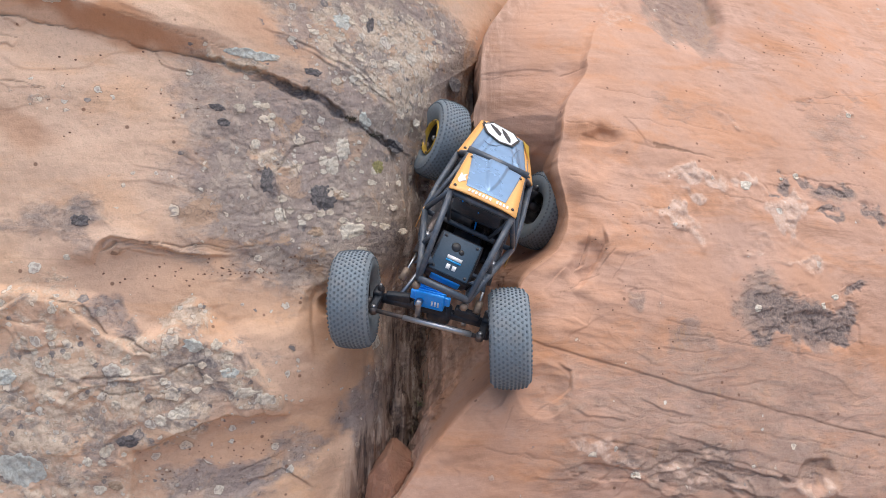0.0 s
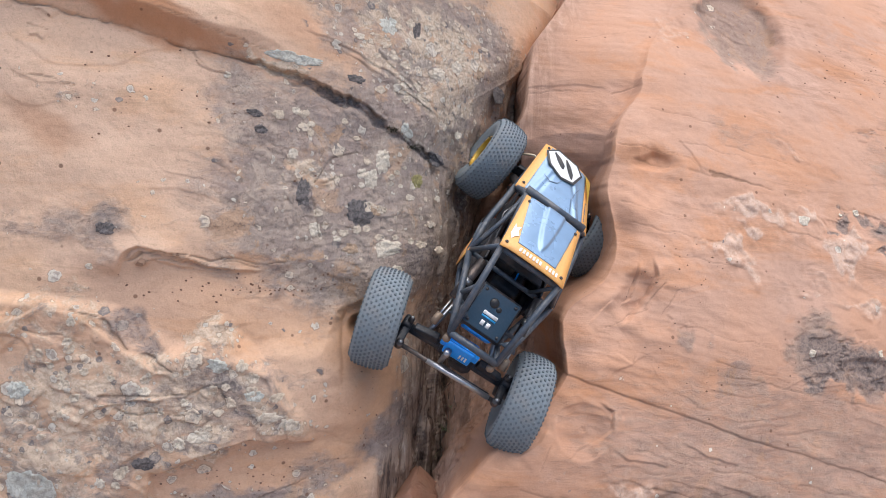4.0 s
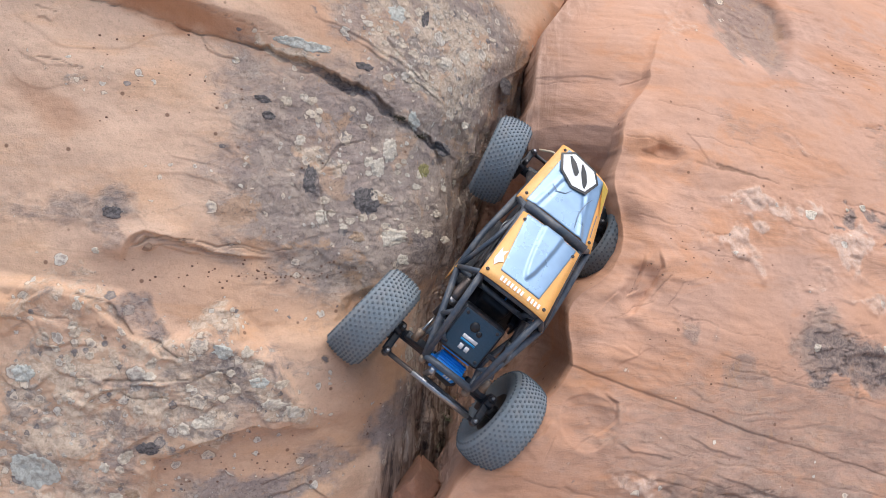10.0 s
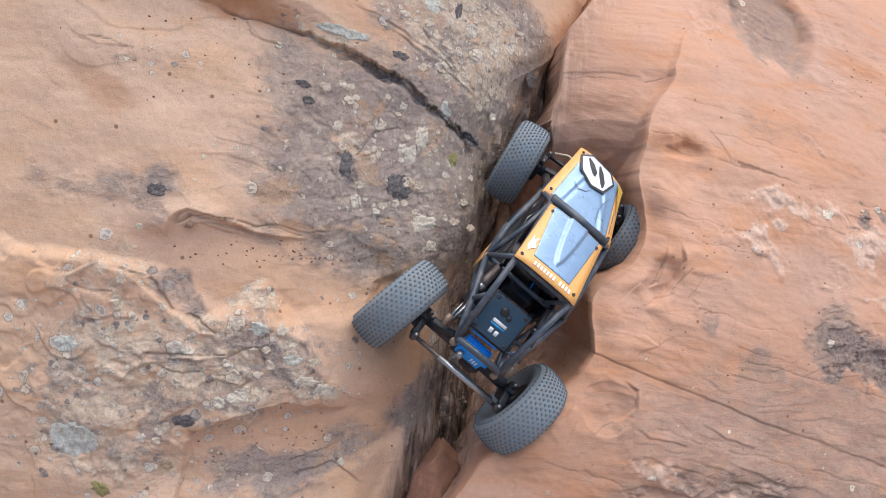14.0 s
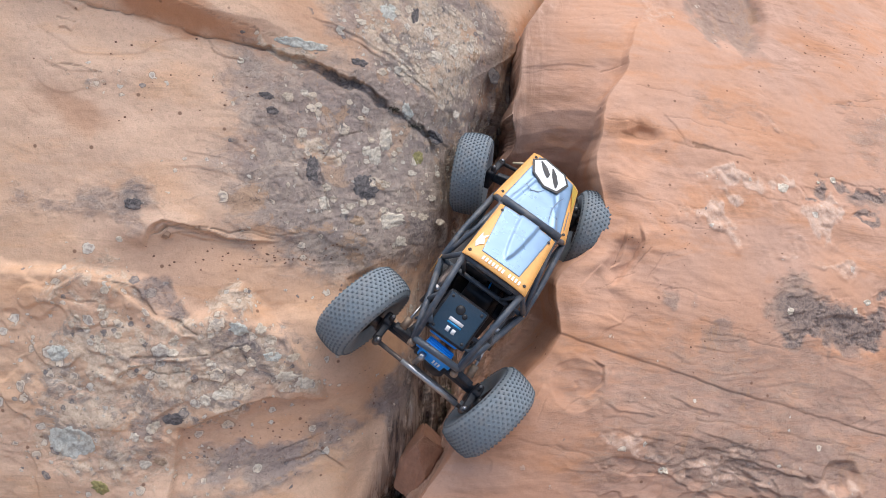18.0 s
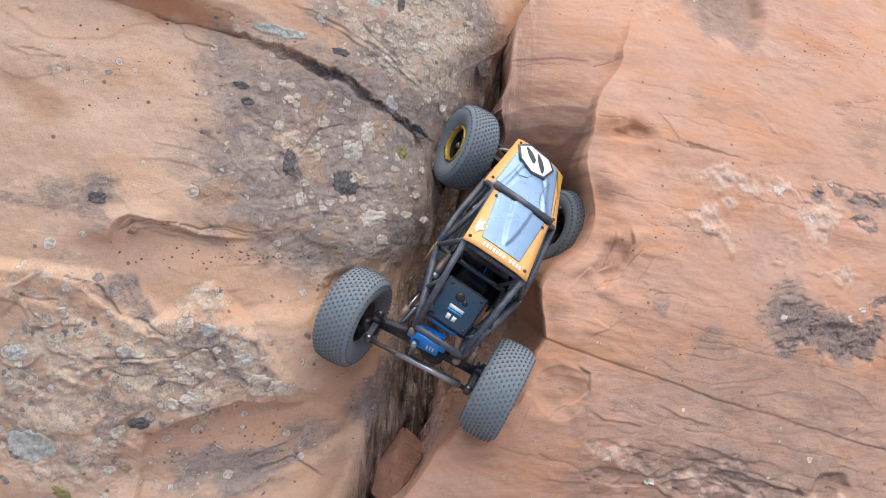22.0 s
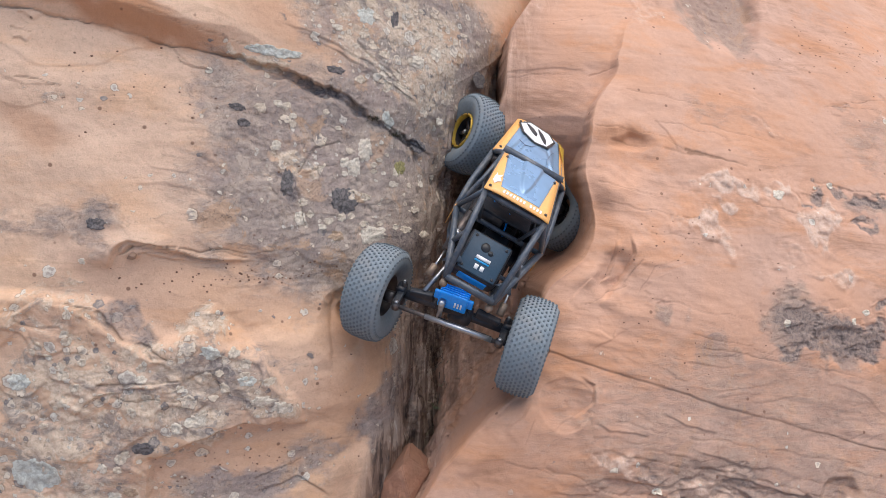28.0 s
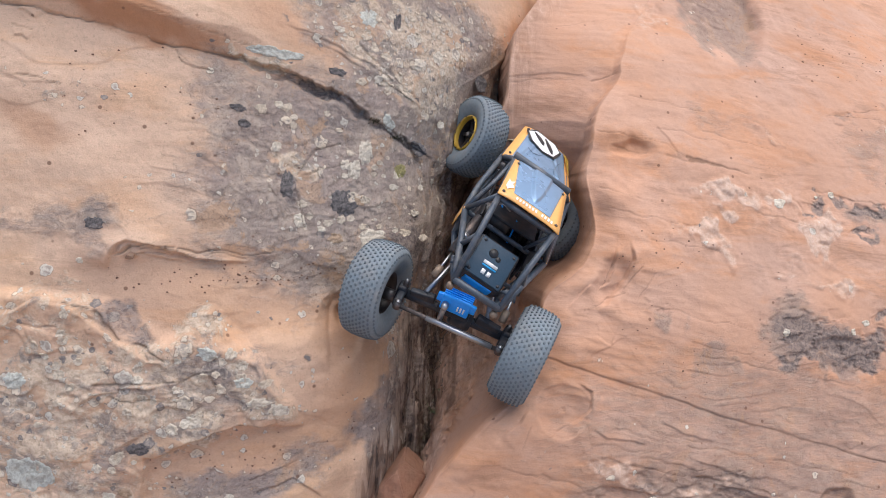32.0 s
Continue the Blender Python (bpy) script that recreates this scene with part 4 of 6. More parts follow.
def rock_sheet(name, material, side):
    """One rock: an open face that turns over its lip and drops into the crack."""
    out = spread(0.64 if side < 0 else 0.74, 0.0014, 3.4, 34)
    wall = np.linspace(0, 1.25, 110)[1:]
    ncol = len(out) + len(wall)
    V = np.repeat(V_LINES[:, None], ncol, 1)
    lip = lip_line(side, V)
    crack = along(CRACK, V)
    A = np.repeat(np.concatenate([-out[::-1], wall])[None, :], len(V_LINES), 0)
    f = np.clip(A, 0, None)
    U = np.where(A < 0, lip - side * A, lip + (crack - lip) * f)
    face = (face_west if side < 0 else face_east)(np.where(A < 0, U, lip), V)
    bottom = crack_depth(V)
    if side < 0:
        ease = 0.35 + 0.45 * smooth(0.05, 0.2, V)
        g = np.where(f < 1, ease * f + (1 - ease) * f**2.0, 1 + (f - 1) * 1.6)
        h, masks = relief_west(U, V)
    else:
        shelf = np.interp(f, [0, 0.012, 0.05, 0.5, 0.85], [0, 0.34, 0.58, 0.66, 0.70])
        arch = V + 0.06 * (f - 0.35) ** 2 + 0.0015 * fbm(V * 30, f * 6, 2, 88)
        step_depth = np.interp(arch, [-0.06, -0.01, 0.070, 0.102, 0.122, 0.140, 0.160, 0.190, 0.220, 0.26, 0.31, 0.36, 0.42], [1.0, 1.25, 1.18, 0.98, 0.82, 0.68, 0.55, 0.40, 0.29, 0.20, 0.10, 0.05, 0.02])
        edge = 0.85 + 0.12 * smooth(0.15, 0.22, V)
        drop = np.where(f < 1, (f - edge) / (1 - edge), 1 + (f - 1) * 6)
        shelf = np.where(f < edge, shelf * step_depth, 0.70 * step_depth + drop * (1 - 0.70 * step_depth))
        sharp = np.interp(f, [0, 0.03, 0.12, 0.5, 1.0], [0, 0.20, 0.50, 0.80, 1.0])
        gentle = 0.65 * f + 0.35 * f**1.8
        ramp_down = np.where(f < 1, gentle + (sharp - gentle) * smooth(-0.34, -0.24, V), 1 + (f - 1) * 1.6)
        k = smooth(-0.065, 0.015, V)
        g = ramp_down * (1 - k) + shelf * k
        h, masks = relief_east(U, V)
    D = face + (bottom - face) * g + lip_round(side, np.minimum(A, 0.0), V)
    if side > 0:
        # the hollow is cut back under its rim
        U = U - 0.030 * smooth(0.15, 0.24, V) * smooth(0.1, 0.95, f) * smooth(1.3, 1.0, f)
        U = U + k * smooth(0.28, 0.20, V) * lip * np.clip(D - face, 0, None) / face * (0.12 + 0.35 * smooth(0.12, 0.18, V)) * smooth(0.8, 0.1, f)
    deep = smooth(0.0, 0.15, f)
    wallness = deep * smooth(0.0, 0.5, g)
    if side > 0:
        wallness = wallness * (1 - k * smooth(0.98, 0.8, f))
    D -= h * (1 - 0.6 * wallness)
    U = U + wallness * (0.007 * fbm(V * 18, D * 30, 4, 81) + 0.005 * fbm(V * 11, D * 75, 4, 83, 0.65))
    D = D + wallness * (0.006 * fbm(U * 30, V * 20, 4, 85) + 0.009 * fbm(U * 75, V * 7, 4, 86, 0.6))
    # both walls take on a browner, darker tone further down the crack
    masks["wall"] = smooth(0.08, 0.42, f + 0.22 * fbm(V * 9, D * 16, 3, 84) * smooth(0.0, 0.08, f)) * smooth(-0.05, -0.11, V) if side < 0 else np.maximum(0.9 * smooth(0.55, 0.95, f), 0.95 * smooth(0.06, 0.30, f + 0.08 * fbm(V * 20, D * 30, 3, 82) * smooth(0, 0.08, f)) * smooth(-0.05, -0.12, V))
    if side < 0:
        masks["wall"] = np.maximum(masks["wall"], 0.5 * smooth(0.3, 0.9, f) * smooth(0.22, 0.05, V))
        masks["skin"] = np.maximum(masks["skin"], 0.75 * smooth(0.0, 0.6, f) * smooth(0.42, 0.3, V))
        masks["pale"] = np.maximum(masks["pale"], 0.6 * smooth(0.0, 0.3, f) * smooth(0.05, 0.5, fbm(V * 10, D * 70, 3, 89)))
        # darker streaks down the west wall
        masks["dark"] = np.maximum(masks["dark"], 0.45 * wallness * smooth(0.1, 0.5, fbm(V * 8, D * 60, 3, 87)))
    # the block's hidden outer sides
    D[0], D[-1] = D[1] + 2.5, D[-2] + 2.5
    U[0], U[-1], V[0], V[-1] = U[1], U[-2], V[1], V[-2]
    D[:, 0], U[:, 0], V[:, 0] = D[:, 1] + 2.5, U[:, 1], V[:, 1]
    co = np.stack([U, V, -D], -1).reshape(-1, 3)
    nr, nc = U.shape
    idx = np.arange(nr * nc).reshape(nr, nc)
    quads = np.stack([idx[:-1, :-1], idx[:-1, 1:], idx[1:, 1:], idx[1:, :-1]], -1).reshape(-1, 4)
    if side > 0:
        quads = quads[:, ::-1]
    me = bpy.data.meshes.new(name)
    me.vertices.add(len(co))
    me.vertices.foreach_set("co", co.astype(np.float32).ravel())
    me.loops.add(quads.size)
    me.loops.foreach_set("vertex_index", quads.astype(np.int32).ravel())
    me.polygons.add(len(quads))
    me.polygons.foreach_set("loop_start", np.arange(0, quads.size, 4, dtype=np.int32))
    me.polygons.foreach_set("use_smooth", np.ones(len(quads), dtype=bool))
    me.update(calc_edges=True)
    for key, val in masks.items():
        me.attributes.new(key, "FLOAT", "POINT").data.foreach_set("value", val.astype(np.float32).ravel())
    me.materials.append(material)
    ob = new(name, me)
    ob.matrix_world = SLOPE
    return ob


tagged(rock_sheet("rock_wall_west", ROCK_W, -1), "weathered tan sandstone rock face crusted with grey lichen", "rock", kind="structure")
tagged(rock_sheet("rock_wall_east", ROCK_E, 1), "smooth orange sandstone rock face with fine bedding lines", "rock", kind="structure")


# ---------------------------------------------------------------- mesh helpers
def mesh_object(name, bm, material, smooth_faces=True):
    me = bpy.data.meshes.new(name)
    bmesh.ops.recalc_face_normals(bm, faces=bm.faces)
    for f in bm.faces:
        f.smooth = smooth_faces
    bm.to_mesh(me)
    bm.free()
    for m in material if isinstance(material, (list, tuple)) else (material,):
        me.materials.append(m)
    return new(name, me)


def part(name, bm, material, parent, label="", flat=False):
    ob = mesh_object(name, bm, material, not flat)
    ob.parent = parent
    if label:
        tagged(ob, label)
    return ob


def tube_bm(points, radius, sides=10, close=False):
    """A round bar along points, its bends rounded."""
    bm = bmesh.new()
    pts = [Vector(p) for p in points]
    soft = [pts[0]]
    for i in range(1, len(pts) - 1):
        a, b, c = pts[i - 1], pts[i], pts[i + 1]
        r = min((a - b).length, (c - b).length, radius * 5) * 0.5
        p, q = b + (a - b).normalized() * r, b + (c - b).normalized() * r
        soft += [p, (p + b * 2 + q) / 4, q]
    soft.append(pts[-1])
    rings = []
    for i, p in enumerate(soft):
        d = (soft[min(i + 1, len(soft) - 1)] - soft[max(i - 1, 0)]).normalized()
        x = d.cross(Vector((0.13, 0.21, 0.97)) if abs(d.z) < 0.9 else Vector((1, 0, 0))).normalized()
        y = d.cross(x)
        rings.append([bm.verts.new(p + (x * math.cos(k * math.tau / sides) + y * math.sin(k * math.tau / sides)) * radius) for k in range(sides)])
    for a, b in zip(rings, rings[1:]):
        for k in range(sides):
            bm.faces.new((a[k], a[(k + 1) % sides], b[(k + 1) % sides], b[k]))
    bm.faces.new(rings[0])
    bm.faces.new(rings[-1])
    return bm


def box_bm(sx, sy, sz, at=(0, 0, 0), bevel=0.002, turn=None, bm=None):
    own = bm or bmesh.new()
    tmp = bmesh.ops.create_cube(own, size=1)["verts"]
    m = Matrix.Translation(at) @ (turn or Matrix()) @ Matrix.Diagonal((sx, sy, sz, 1))
    bmesh.ops.transform(own, matrix=m, verts=tmp)
    if bevel:
        edges = list({e for v in tmp for e in v.link_edges})
        bmesh.ops.bevel(own, geom=edges, offset=bevel, segments=2, affect="EDGES", profile=0.6)
    return own


def lathe_bm(profile, segments=48, axis="x", bm=None):
    """A turned body from (along, radius) pairs."""
    bm = bm or bmesh.new()
    rings = []
    for a, r in profile:
        ring = []
        for k in range(segments):
            c, s = math.cos(k * math.tau / segments), math.sin(k * math.tau / segments)
            ring.append(bm.verts.new((a, r * c, r * s) if axis == "x" else (r * c, r * s, a) if axis == "z" else (r * c, a, r * s)))
        rings.append(ring)
    for a, b in zip(rings, rings[1:]):
        for k in range(segments):
            bm.faces.new((a[k], a[(k + 1) % segments], b[(k + 1) % segments], b[k]))
    return bm


def plate_bm(outline, thick, turn=Matrix(), bevel=0.0):
    """A plate of an outline in its own plane, with thickness."""
    bm = bmesh.new()
    f = bm.faces.new([bm.verts.new((x, y, 0)) for x, y in outline])
    r = bmesh.ops.extrude_face_region(bm, geom=[f])
    bmesh.ops.translate(bm, vec=(0, 0, -thick), verts=[g for g in r["geom"] if isinstance(g, bmesh.types.BMVert)])
    if bevel:
        bmesh.ops.bevel(bm, geom=list(bm.edges), offset=bevel, segments=2, affect="EDGES")
    bmesh.ops.transform(bm, matrix=turn, verts=bm.verts)
    return bm


# ---------------------------------------------------------------- ground, lichen, stone, litter
def ground_sheet():
    bm = bmesh.new()
    bmesh.ops.create_grid(bm, x_segments=60, y_segments=60, size=1)
    for v in bm.verts:
        r = max(abs(v.co.x), abs(v.co.y))
        v.co *= 4 + 1500 * r**4
        v.co.z = 0.05 * noise.noise(v.co * 0.4) if r < 0.9 else 0
    ob = mesh_object("ground", bm, SAND)
    ob.location = (0, 0, -0.28)
    return tagged(ob, "reddish desert sand ground", "ground", kind="structure")


def lichen(side, at, rx, ry, material, label, seed, thick=0.0013):
    """A crumbly crust of ragged outline lying on the face."""
    rings, arms = 9, 52
    t = np.linspace(0, math.tau, arms, endpoint=False)
    lobes = 0.95 + 0.20 * fbm(np.cos(t) * 1.3 + seed * 3.1, np.sin(t) * 1.3 + seed, 2, seed) + 0.16 * vnoise(np.cos(t) * 5 + seed, np.sin(t) * 5, seed + 2)
    r = np.linspace(0, 1, rings + 1)[1:]
    u = at[0] + (r[:, None] * np.cos(t) * lobes * rx)
    v = at[1] + (r[:, None] * np.sin(t) * lobes * ry)
    crumb = thick * (np.where(r < 0.99, 0.5, -0.6)[:, None] + 0.5 * vnoise(u * 420, v * 420, seed) + 0.5 * smooth(-0.1, 0.4, vnoise(u * 170, v * 170, seed + 1)))
    d = surface(side, u.ravel(), v.ravel()) - crumb.ravel()
    base = Vector((at[0], at[1], -float(surface(side, [at[0]], [at[1]])[0]) + thick * 0.4))
    co = [(0, 0, 0)] + [(x - base.x, y - base.y, -z - base.z) for x, y, z in zip(u.ravel(), v.ravel(), d)]
    faces = [(0, 1 + k, 1 + (k + 1) % arms) for k in range(arms)]
    for i in range(rings - 1):
        a, b = 1 + i * arms, 1 + (i + 1) * arms
        faces += [(a + k, b + k, b + (k + 1) % arms, a + (k + 1) % arms) for k in range(arms)]
    me = bpy.data.meshes.new("lichen_patch")
    me.from_pydata(co, [], faces)
    me.materials.append(material)
    me.polygons.foreach_set("use_smooth", np.ones(len(faces), dtype=bool))
    ob = new("lichen_patch", me)
    ob.matrix_world = SLOPE @ Matrix.Translation(base)
    return tagged(ob, label, "lichen", group="lichen on the sandstone")


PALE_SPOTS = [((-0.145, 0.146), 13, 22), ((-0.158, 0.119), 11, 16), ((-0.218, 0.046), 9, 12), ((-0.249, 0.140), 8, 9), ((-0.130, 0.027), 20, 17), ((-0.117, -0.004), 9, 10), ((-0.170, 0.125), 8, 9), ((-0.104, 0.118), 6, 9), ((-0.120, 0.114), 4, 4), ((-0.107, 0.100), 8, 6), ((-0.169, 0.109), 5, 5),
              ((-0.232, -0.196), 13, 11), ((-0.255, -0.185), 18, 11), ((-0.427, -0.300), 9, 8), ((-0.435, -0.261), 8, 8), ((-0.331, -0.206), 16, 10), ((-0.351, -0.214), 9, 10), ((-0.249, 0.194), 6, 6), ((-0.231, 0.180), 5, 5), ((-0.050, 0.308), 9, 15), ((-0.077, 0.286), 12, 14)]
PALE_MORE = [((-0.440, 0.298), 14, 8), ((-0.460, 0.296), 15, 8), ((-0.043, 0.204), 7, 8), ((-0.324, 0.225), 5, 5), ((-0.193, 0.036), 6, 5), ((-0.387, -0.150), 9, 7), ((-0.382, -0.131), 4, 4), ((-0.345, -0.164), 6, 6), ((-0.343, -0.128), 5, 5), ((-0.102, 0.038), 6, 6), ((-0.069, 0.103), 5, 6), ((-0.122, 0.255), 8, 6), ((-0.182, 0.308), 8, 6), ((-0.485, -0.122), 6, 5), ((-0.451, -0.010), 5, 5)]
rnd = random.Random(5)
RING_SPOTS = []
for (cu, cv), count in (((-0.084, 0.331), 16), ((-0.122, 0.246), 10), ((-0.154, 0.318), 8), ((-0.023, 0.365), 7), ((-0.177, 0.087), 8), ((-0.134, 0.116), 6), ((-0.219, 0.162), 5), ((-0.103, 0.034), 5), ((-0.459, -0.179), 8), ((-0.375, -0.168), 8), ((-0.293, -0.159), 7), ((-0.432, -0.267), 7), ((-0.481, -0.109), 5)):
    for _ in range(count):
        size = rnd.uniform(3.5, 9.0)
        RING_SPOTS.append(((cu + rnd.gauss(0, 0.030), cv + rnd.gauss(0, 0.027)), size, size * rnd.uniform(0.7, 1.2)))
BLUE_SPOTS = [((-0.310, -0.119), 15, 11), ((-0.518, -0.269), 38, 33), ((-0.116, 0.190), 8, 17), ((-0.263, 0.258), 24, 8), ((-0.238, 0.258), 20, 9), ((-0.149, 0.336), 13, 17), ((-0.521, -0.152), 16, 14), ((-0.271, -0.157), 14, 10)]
# the first blot is added for the dark mossy hole ending the parting
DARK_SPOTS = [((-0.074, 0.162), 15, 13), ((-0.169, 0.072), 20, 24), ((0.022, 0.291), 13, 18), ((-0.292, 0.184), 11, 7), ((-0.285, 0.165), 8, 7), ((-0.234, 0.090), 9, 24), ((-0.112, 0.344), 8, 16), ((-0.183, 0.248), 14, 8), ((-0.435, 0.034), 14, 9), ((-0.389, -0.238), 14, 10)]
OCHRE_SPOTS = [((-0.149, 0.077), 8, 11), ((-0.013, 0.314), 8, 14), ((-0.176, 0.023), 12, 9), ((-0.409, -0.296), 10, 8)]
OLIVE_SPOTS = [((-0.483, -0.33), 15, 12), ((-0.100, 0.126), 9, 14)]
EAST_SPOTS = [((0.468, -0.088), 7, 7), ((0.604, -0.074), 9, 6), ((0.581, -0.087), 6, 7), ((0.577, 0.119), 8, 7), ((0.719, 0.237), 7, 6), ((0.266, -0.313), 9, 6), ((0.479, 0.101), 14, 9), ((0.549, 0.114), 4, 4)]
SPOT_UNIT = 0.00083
for rows, side, mat, label in ((PALE_SPOTS + PALE_MORE, -1, LICHEN_PALE, "pale cream crusty lichen on sandstone"), (RING_SPOTS, -1, LICHEN_RING, "small pale ring of crusty lichen on sandstone"), (BLUE_SPOTS, -1, LICHEN_BLUE, "bluish grey crusty lichen on sandstone"), (DARK_SPOTS, -1, LICHEN_DARK, "blackish blot on sandstone, lichen and one dark hole"),
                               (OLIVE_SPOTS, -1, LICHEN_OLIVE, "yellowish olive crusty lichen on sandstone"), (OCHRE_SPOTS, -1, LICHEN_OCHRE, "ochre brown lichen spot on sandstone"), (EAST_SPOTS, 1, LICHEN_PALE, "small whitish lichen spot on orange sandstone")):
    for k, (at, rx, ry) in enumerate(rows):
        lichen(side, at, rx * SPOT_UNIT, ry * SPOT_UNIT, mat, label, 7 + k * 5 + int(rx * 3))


def stone(name, at, size, turn, seed, material, label):
    """A broken angular stone."""
    rnd = random.Random(seed)
    bm = bmesh.new()
    for _ in range(15):
        d = Vector((rnd.gauss(0, 1), rnd.gauss(0, 1), rnd.gauss(0, 1))).normalized()
        bm.verts.new((d.x * size[0], d.y * size[1], d.z * size[2]))
    hull = bmesh.ops.convex_hull(bm, input=bm.verts)
    bmesh.ops.delete(bm, geom=[g for g in hull["geom_interior"] if isinstance(g, bmesh.types.BMVert)], context="VERTS")
    bmesh.ops.bevel(bm, geom=list(bm.edges), offset=min(size) * 0.06, segments=2, affect="EDGES")
    ob = mesh_object(name, bm, material, False)
    ob.matrix_world = SLOPE @ Matrix.Translation(at) @ turn
    return tagged(ob, label, "stone")


wedge = bmesh.new()
for x, y, z in ((-0.040, -0.040, -0.004), (-0.030, 0.006, 0.010), (-0.004, 0.040, 0.036), (0.006, 0.048, 0.020), (0.036, 0.022, 0.000), (0.012, -0.010, 0.036), (-0.012, -0.050, 0.024), (-0.036, -0.052, -0.040), (-0.032, 0.010, -0.040), (0.004, 0.052, -0.040), (0.044, 0.016, -0.040), (0.012, -0.066, -0.040)):
    wedge.verts.new((x, y, z))
bmesh.ops.convex_hull(wedge, input=wedge.verts)
bmesh.ops.bevel(wedge, geom=list(wedge.edges), offset=0.0016, segments=2, affect="EDGES")
bmesh.ops.triangulate(wedge, faces=wedge.faces[:])
bmesh.ops.subdivide_edges(wedge, edges=[e for e in wedge.edges if e.calc_length() > 0.008], cuts=5, use_grid_fill=True)
for vert in wedge.verts:
    vert.co += vert.co.normalized() * (0.0022 * noise.fractal(vert.co * 60, 1.0, 2.0, 4) + 0.0012 * abs(noise.noise(vert.co * 190)))
chunk = mesh_object("wedged_stone", wedge, STONE, False)
chunk.matrix_world = SLOPE @ Matrix.Translation((-0.080, -0.343, -0.972))
tagged(chunk, "red angular sandstone chunk wedged in the crack", "stone")
stone("wedged_stone", (-0.100, -0.46, -1.03), (0.040, 0.045, 0.030), pose(0, 0, 0, 0, 30, 10), 8, STONE, "red angular sandstone chunk wedged in the crack")

stone("pebble", (-0.399, -0.003, -float(surface(-1, [-0.399], [-0.003])[0]) + 0.002), (0.0072, 0.0055, 0.0045), pose(0, 0, 0, 0, 0, 25), 3, SAND, "small round tan pebble in the scoured basin")


def grass(at, count, reach, seed):
    """A small tuft of thin dry blades, bent outwards."""
    rnd = random.Random(seed)
    verts, faces = [], []
    for _ in range(count):
        turn, lean, tall = rnd.uniform(0, math.tau), rnd.uniform(0.2, 0.9), reach * rnd.uniform(0.6, 1.1)
        side = Vector((-math.sin(turn), math.cos(turn), 0)) * 0.0006
        b = len(verts)
        for k in range(4):
            q = k / 3
            p = Vector((math.cos(turn) * lean * tall * q * q, math.sin(turn) * lean * tall * q * q + 0.4 * tall * q, tall * q * 0.7))
            verts += [p - side * (1.05 - q), p + side * (1.05 - q), p + Vector((0, 0, 0.0004))]
        for k in range(3):
            r = b + 3 * k
            faces += [(r, r + 1, r + 4, r + 3), (r + 1, r + 2, r + 5, r + 4), (r + 2, r, r + 3, r + 5)]
    me = bpy.data.meshes.new("grass_tuft")
    me.from_pydata(verts, [], faces)
    me.materials.append(BLADE)
    ob = new("grass_tuft", me)
    ob.matrix_world = SLOPE @ Matrix.Translation(at)
    return tagged(ob, "small pale dry grass tuft rooted in the crack", "grass", group="grass in the crack")


for at, count, reach, seed in (((-0.040, -0.265, -1.10), 16, 0.020, 2), ((-0.052, -0.300, -1.08), 10, 0.015, 6), ((-0.030, -0.235, -1.13), 9, 0.016, 9)):
    grass(at, count, reach, seed)


def litter():
    """Twigs, needles and grit at the bottom of the crack."""
    rnd = random.Random(4)
    verts, faces = [], []
    for _ in range(60):
        v = rnd.uniform(-0.34, -0.10)
        u = float(along(CRACK, np.array([v]))[0]) + rnd.gauss(0.004, 0.012)
        d = float(crack_depth(v)) - rnd.uniform(0.0, 0.03)
        c = Vector((u, v, -d))
        a = Vector((rnd.gauss(0, 0.35), rnd.gauss(0, 1), rnd.gauss(0, 0.3))).normalized() * rnd.uniform(0.003, 0.013)
        s = a.cross(Vector((0, 0, 1))).normalized() * rnd.uniform(0.0004, 0.0010)
        h = a.cross(s).normalized() * s.length
        b = len(verts)
        verts += [c - a - s, c - a + s, c - a + h, c + a - s, c + a + s, c + a + h]
        faces += [(b, b + 1, b + 4, b + 3), (b + 1, b + 2, b + 5, b + 4), (b + 2, b, b + 3, b + 5), (b, b + 2, b + 1), (b + 3, b + 4, b + 5)]
    me = bpy.data.meshes.new("twig_litter")
    me.from_pydata(verts, [], faces)
    me.materials.append(BRASS)
    ob = new("twig_litter", me)
    ob.matrix_world = SLOPE
    return tagged(ob, "dry twigs and needles caught in the crack", "litter", kind="stuff")


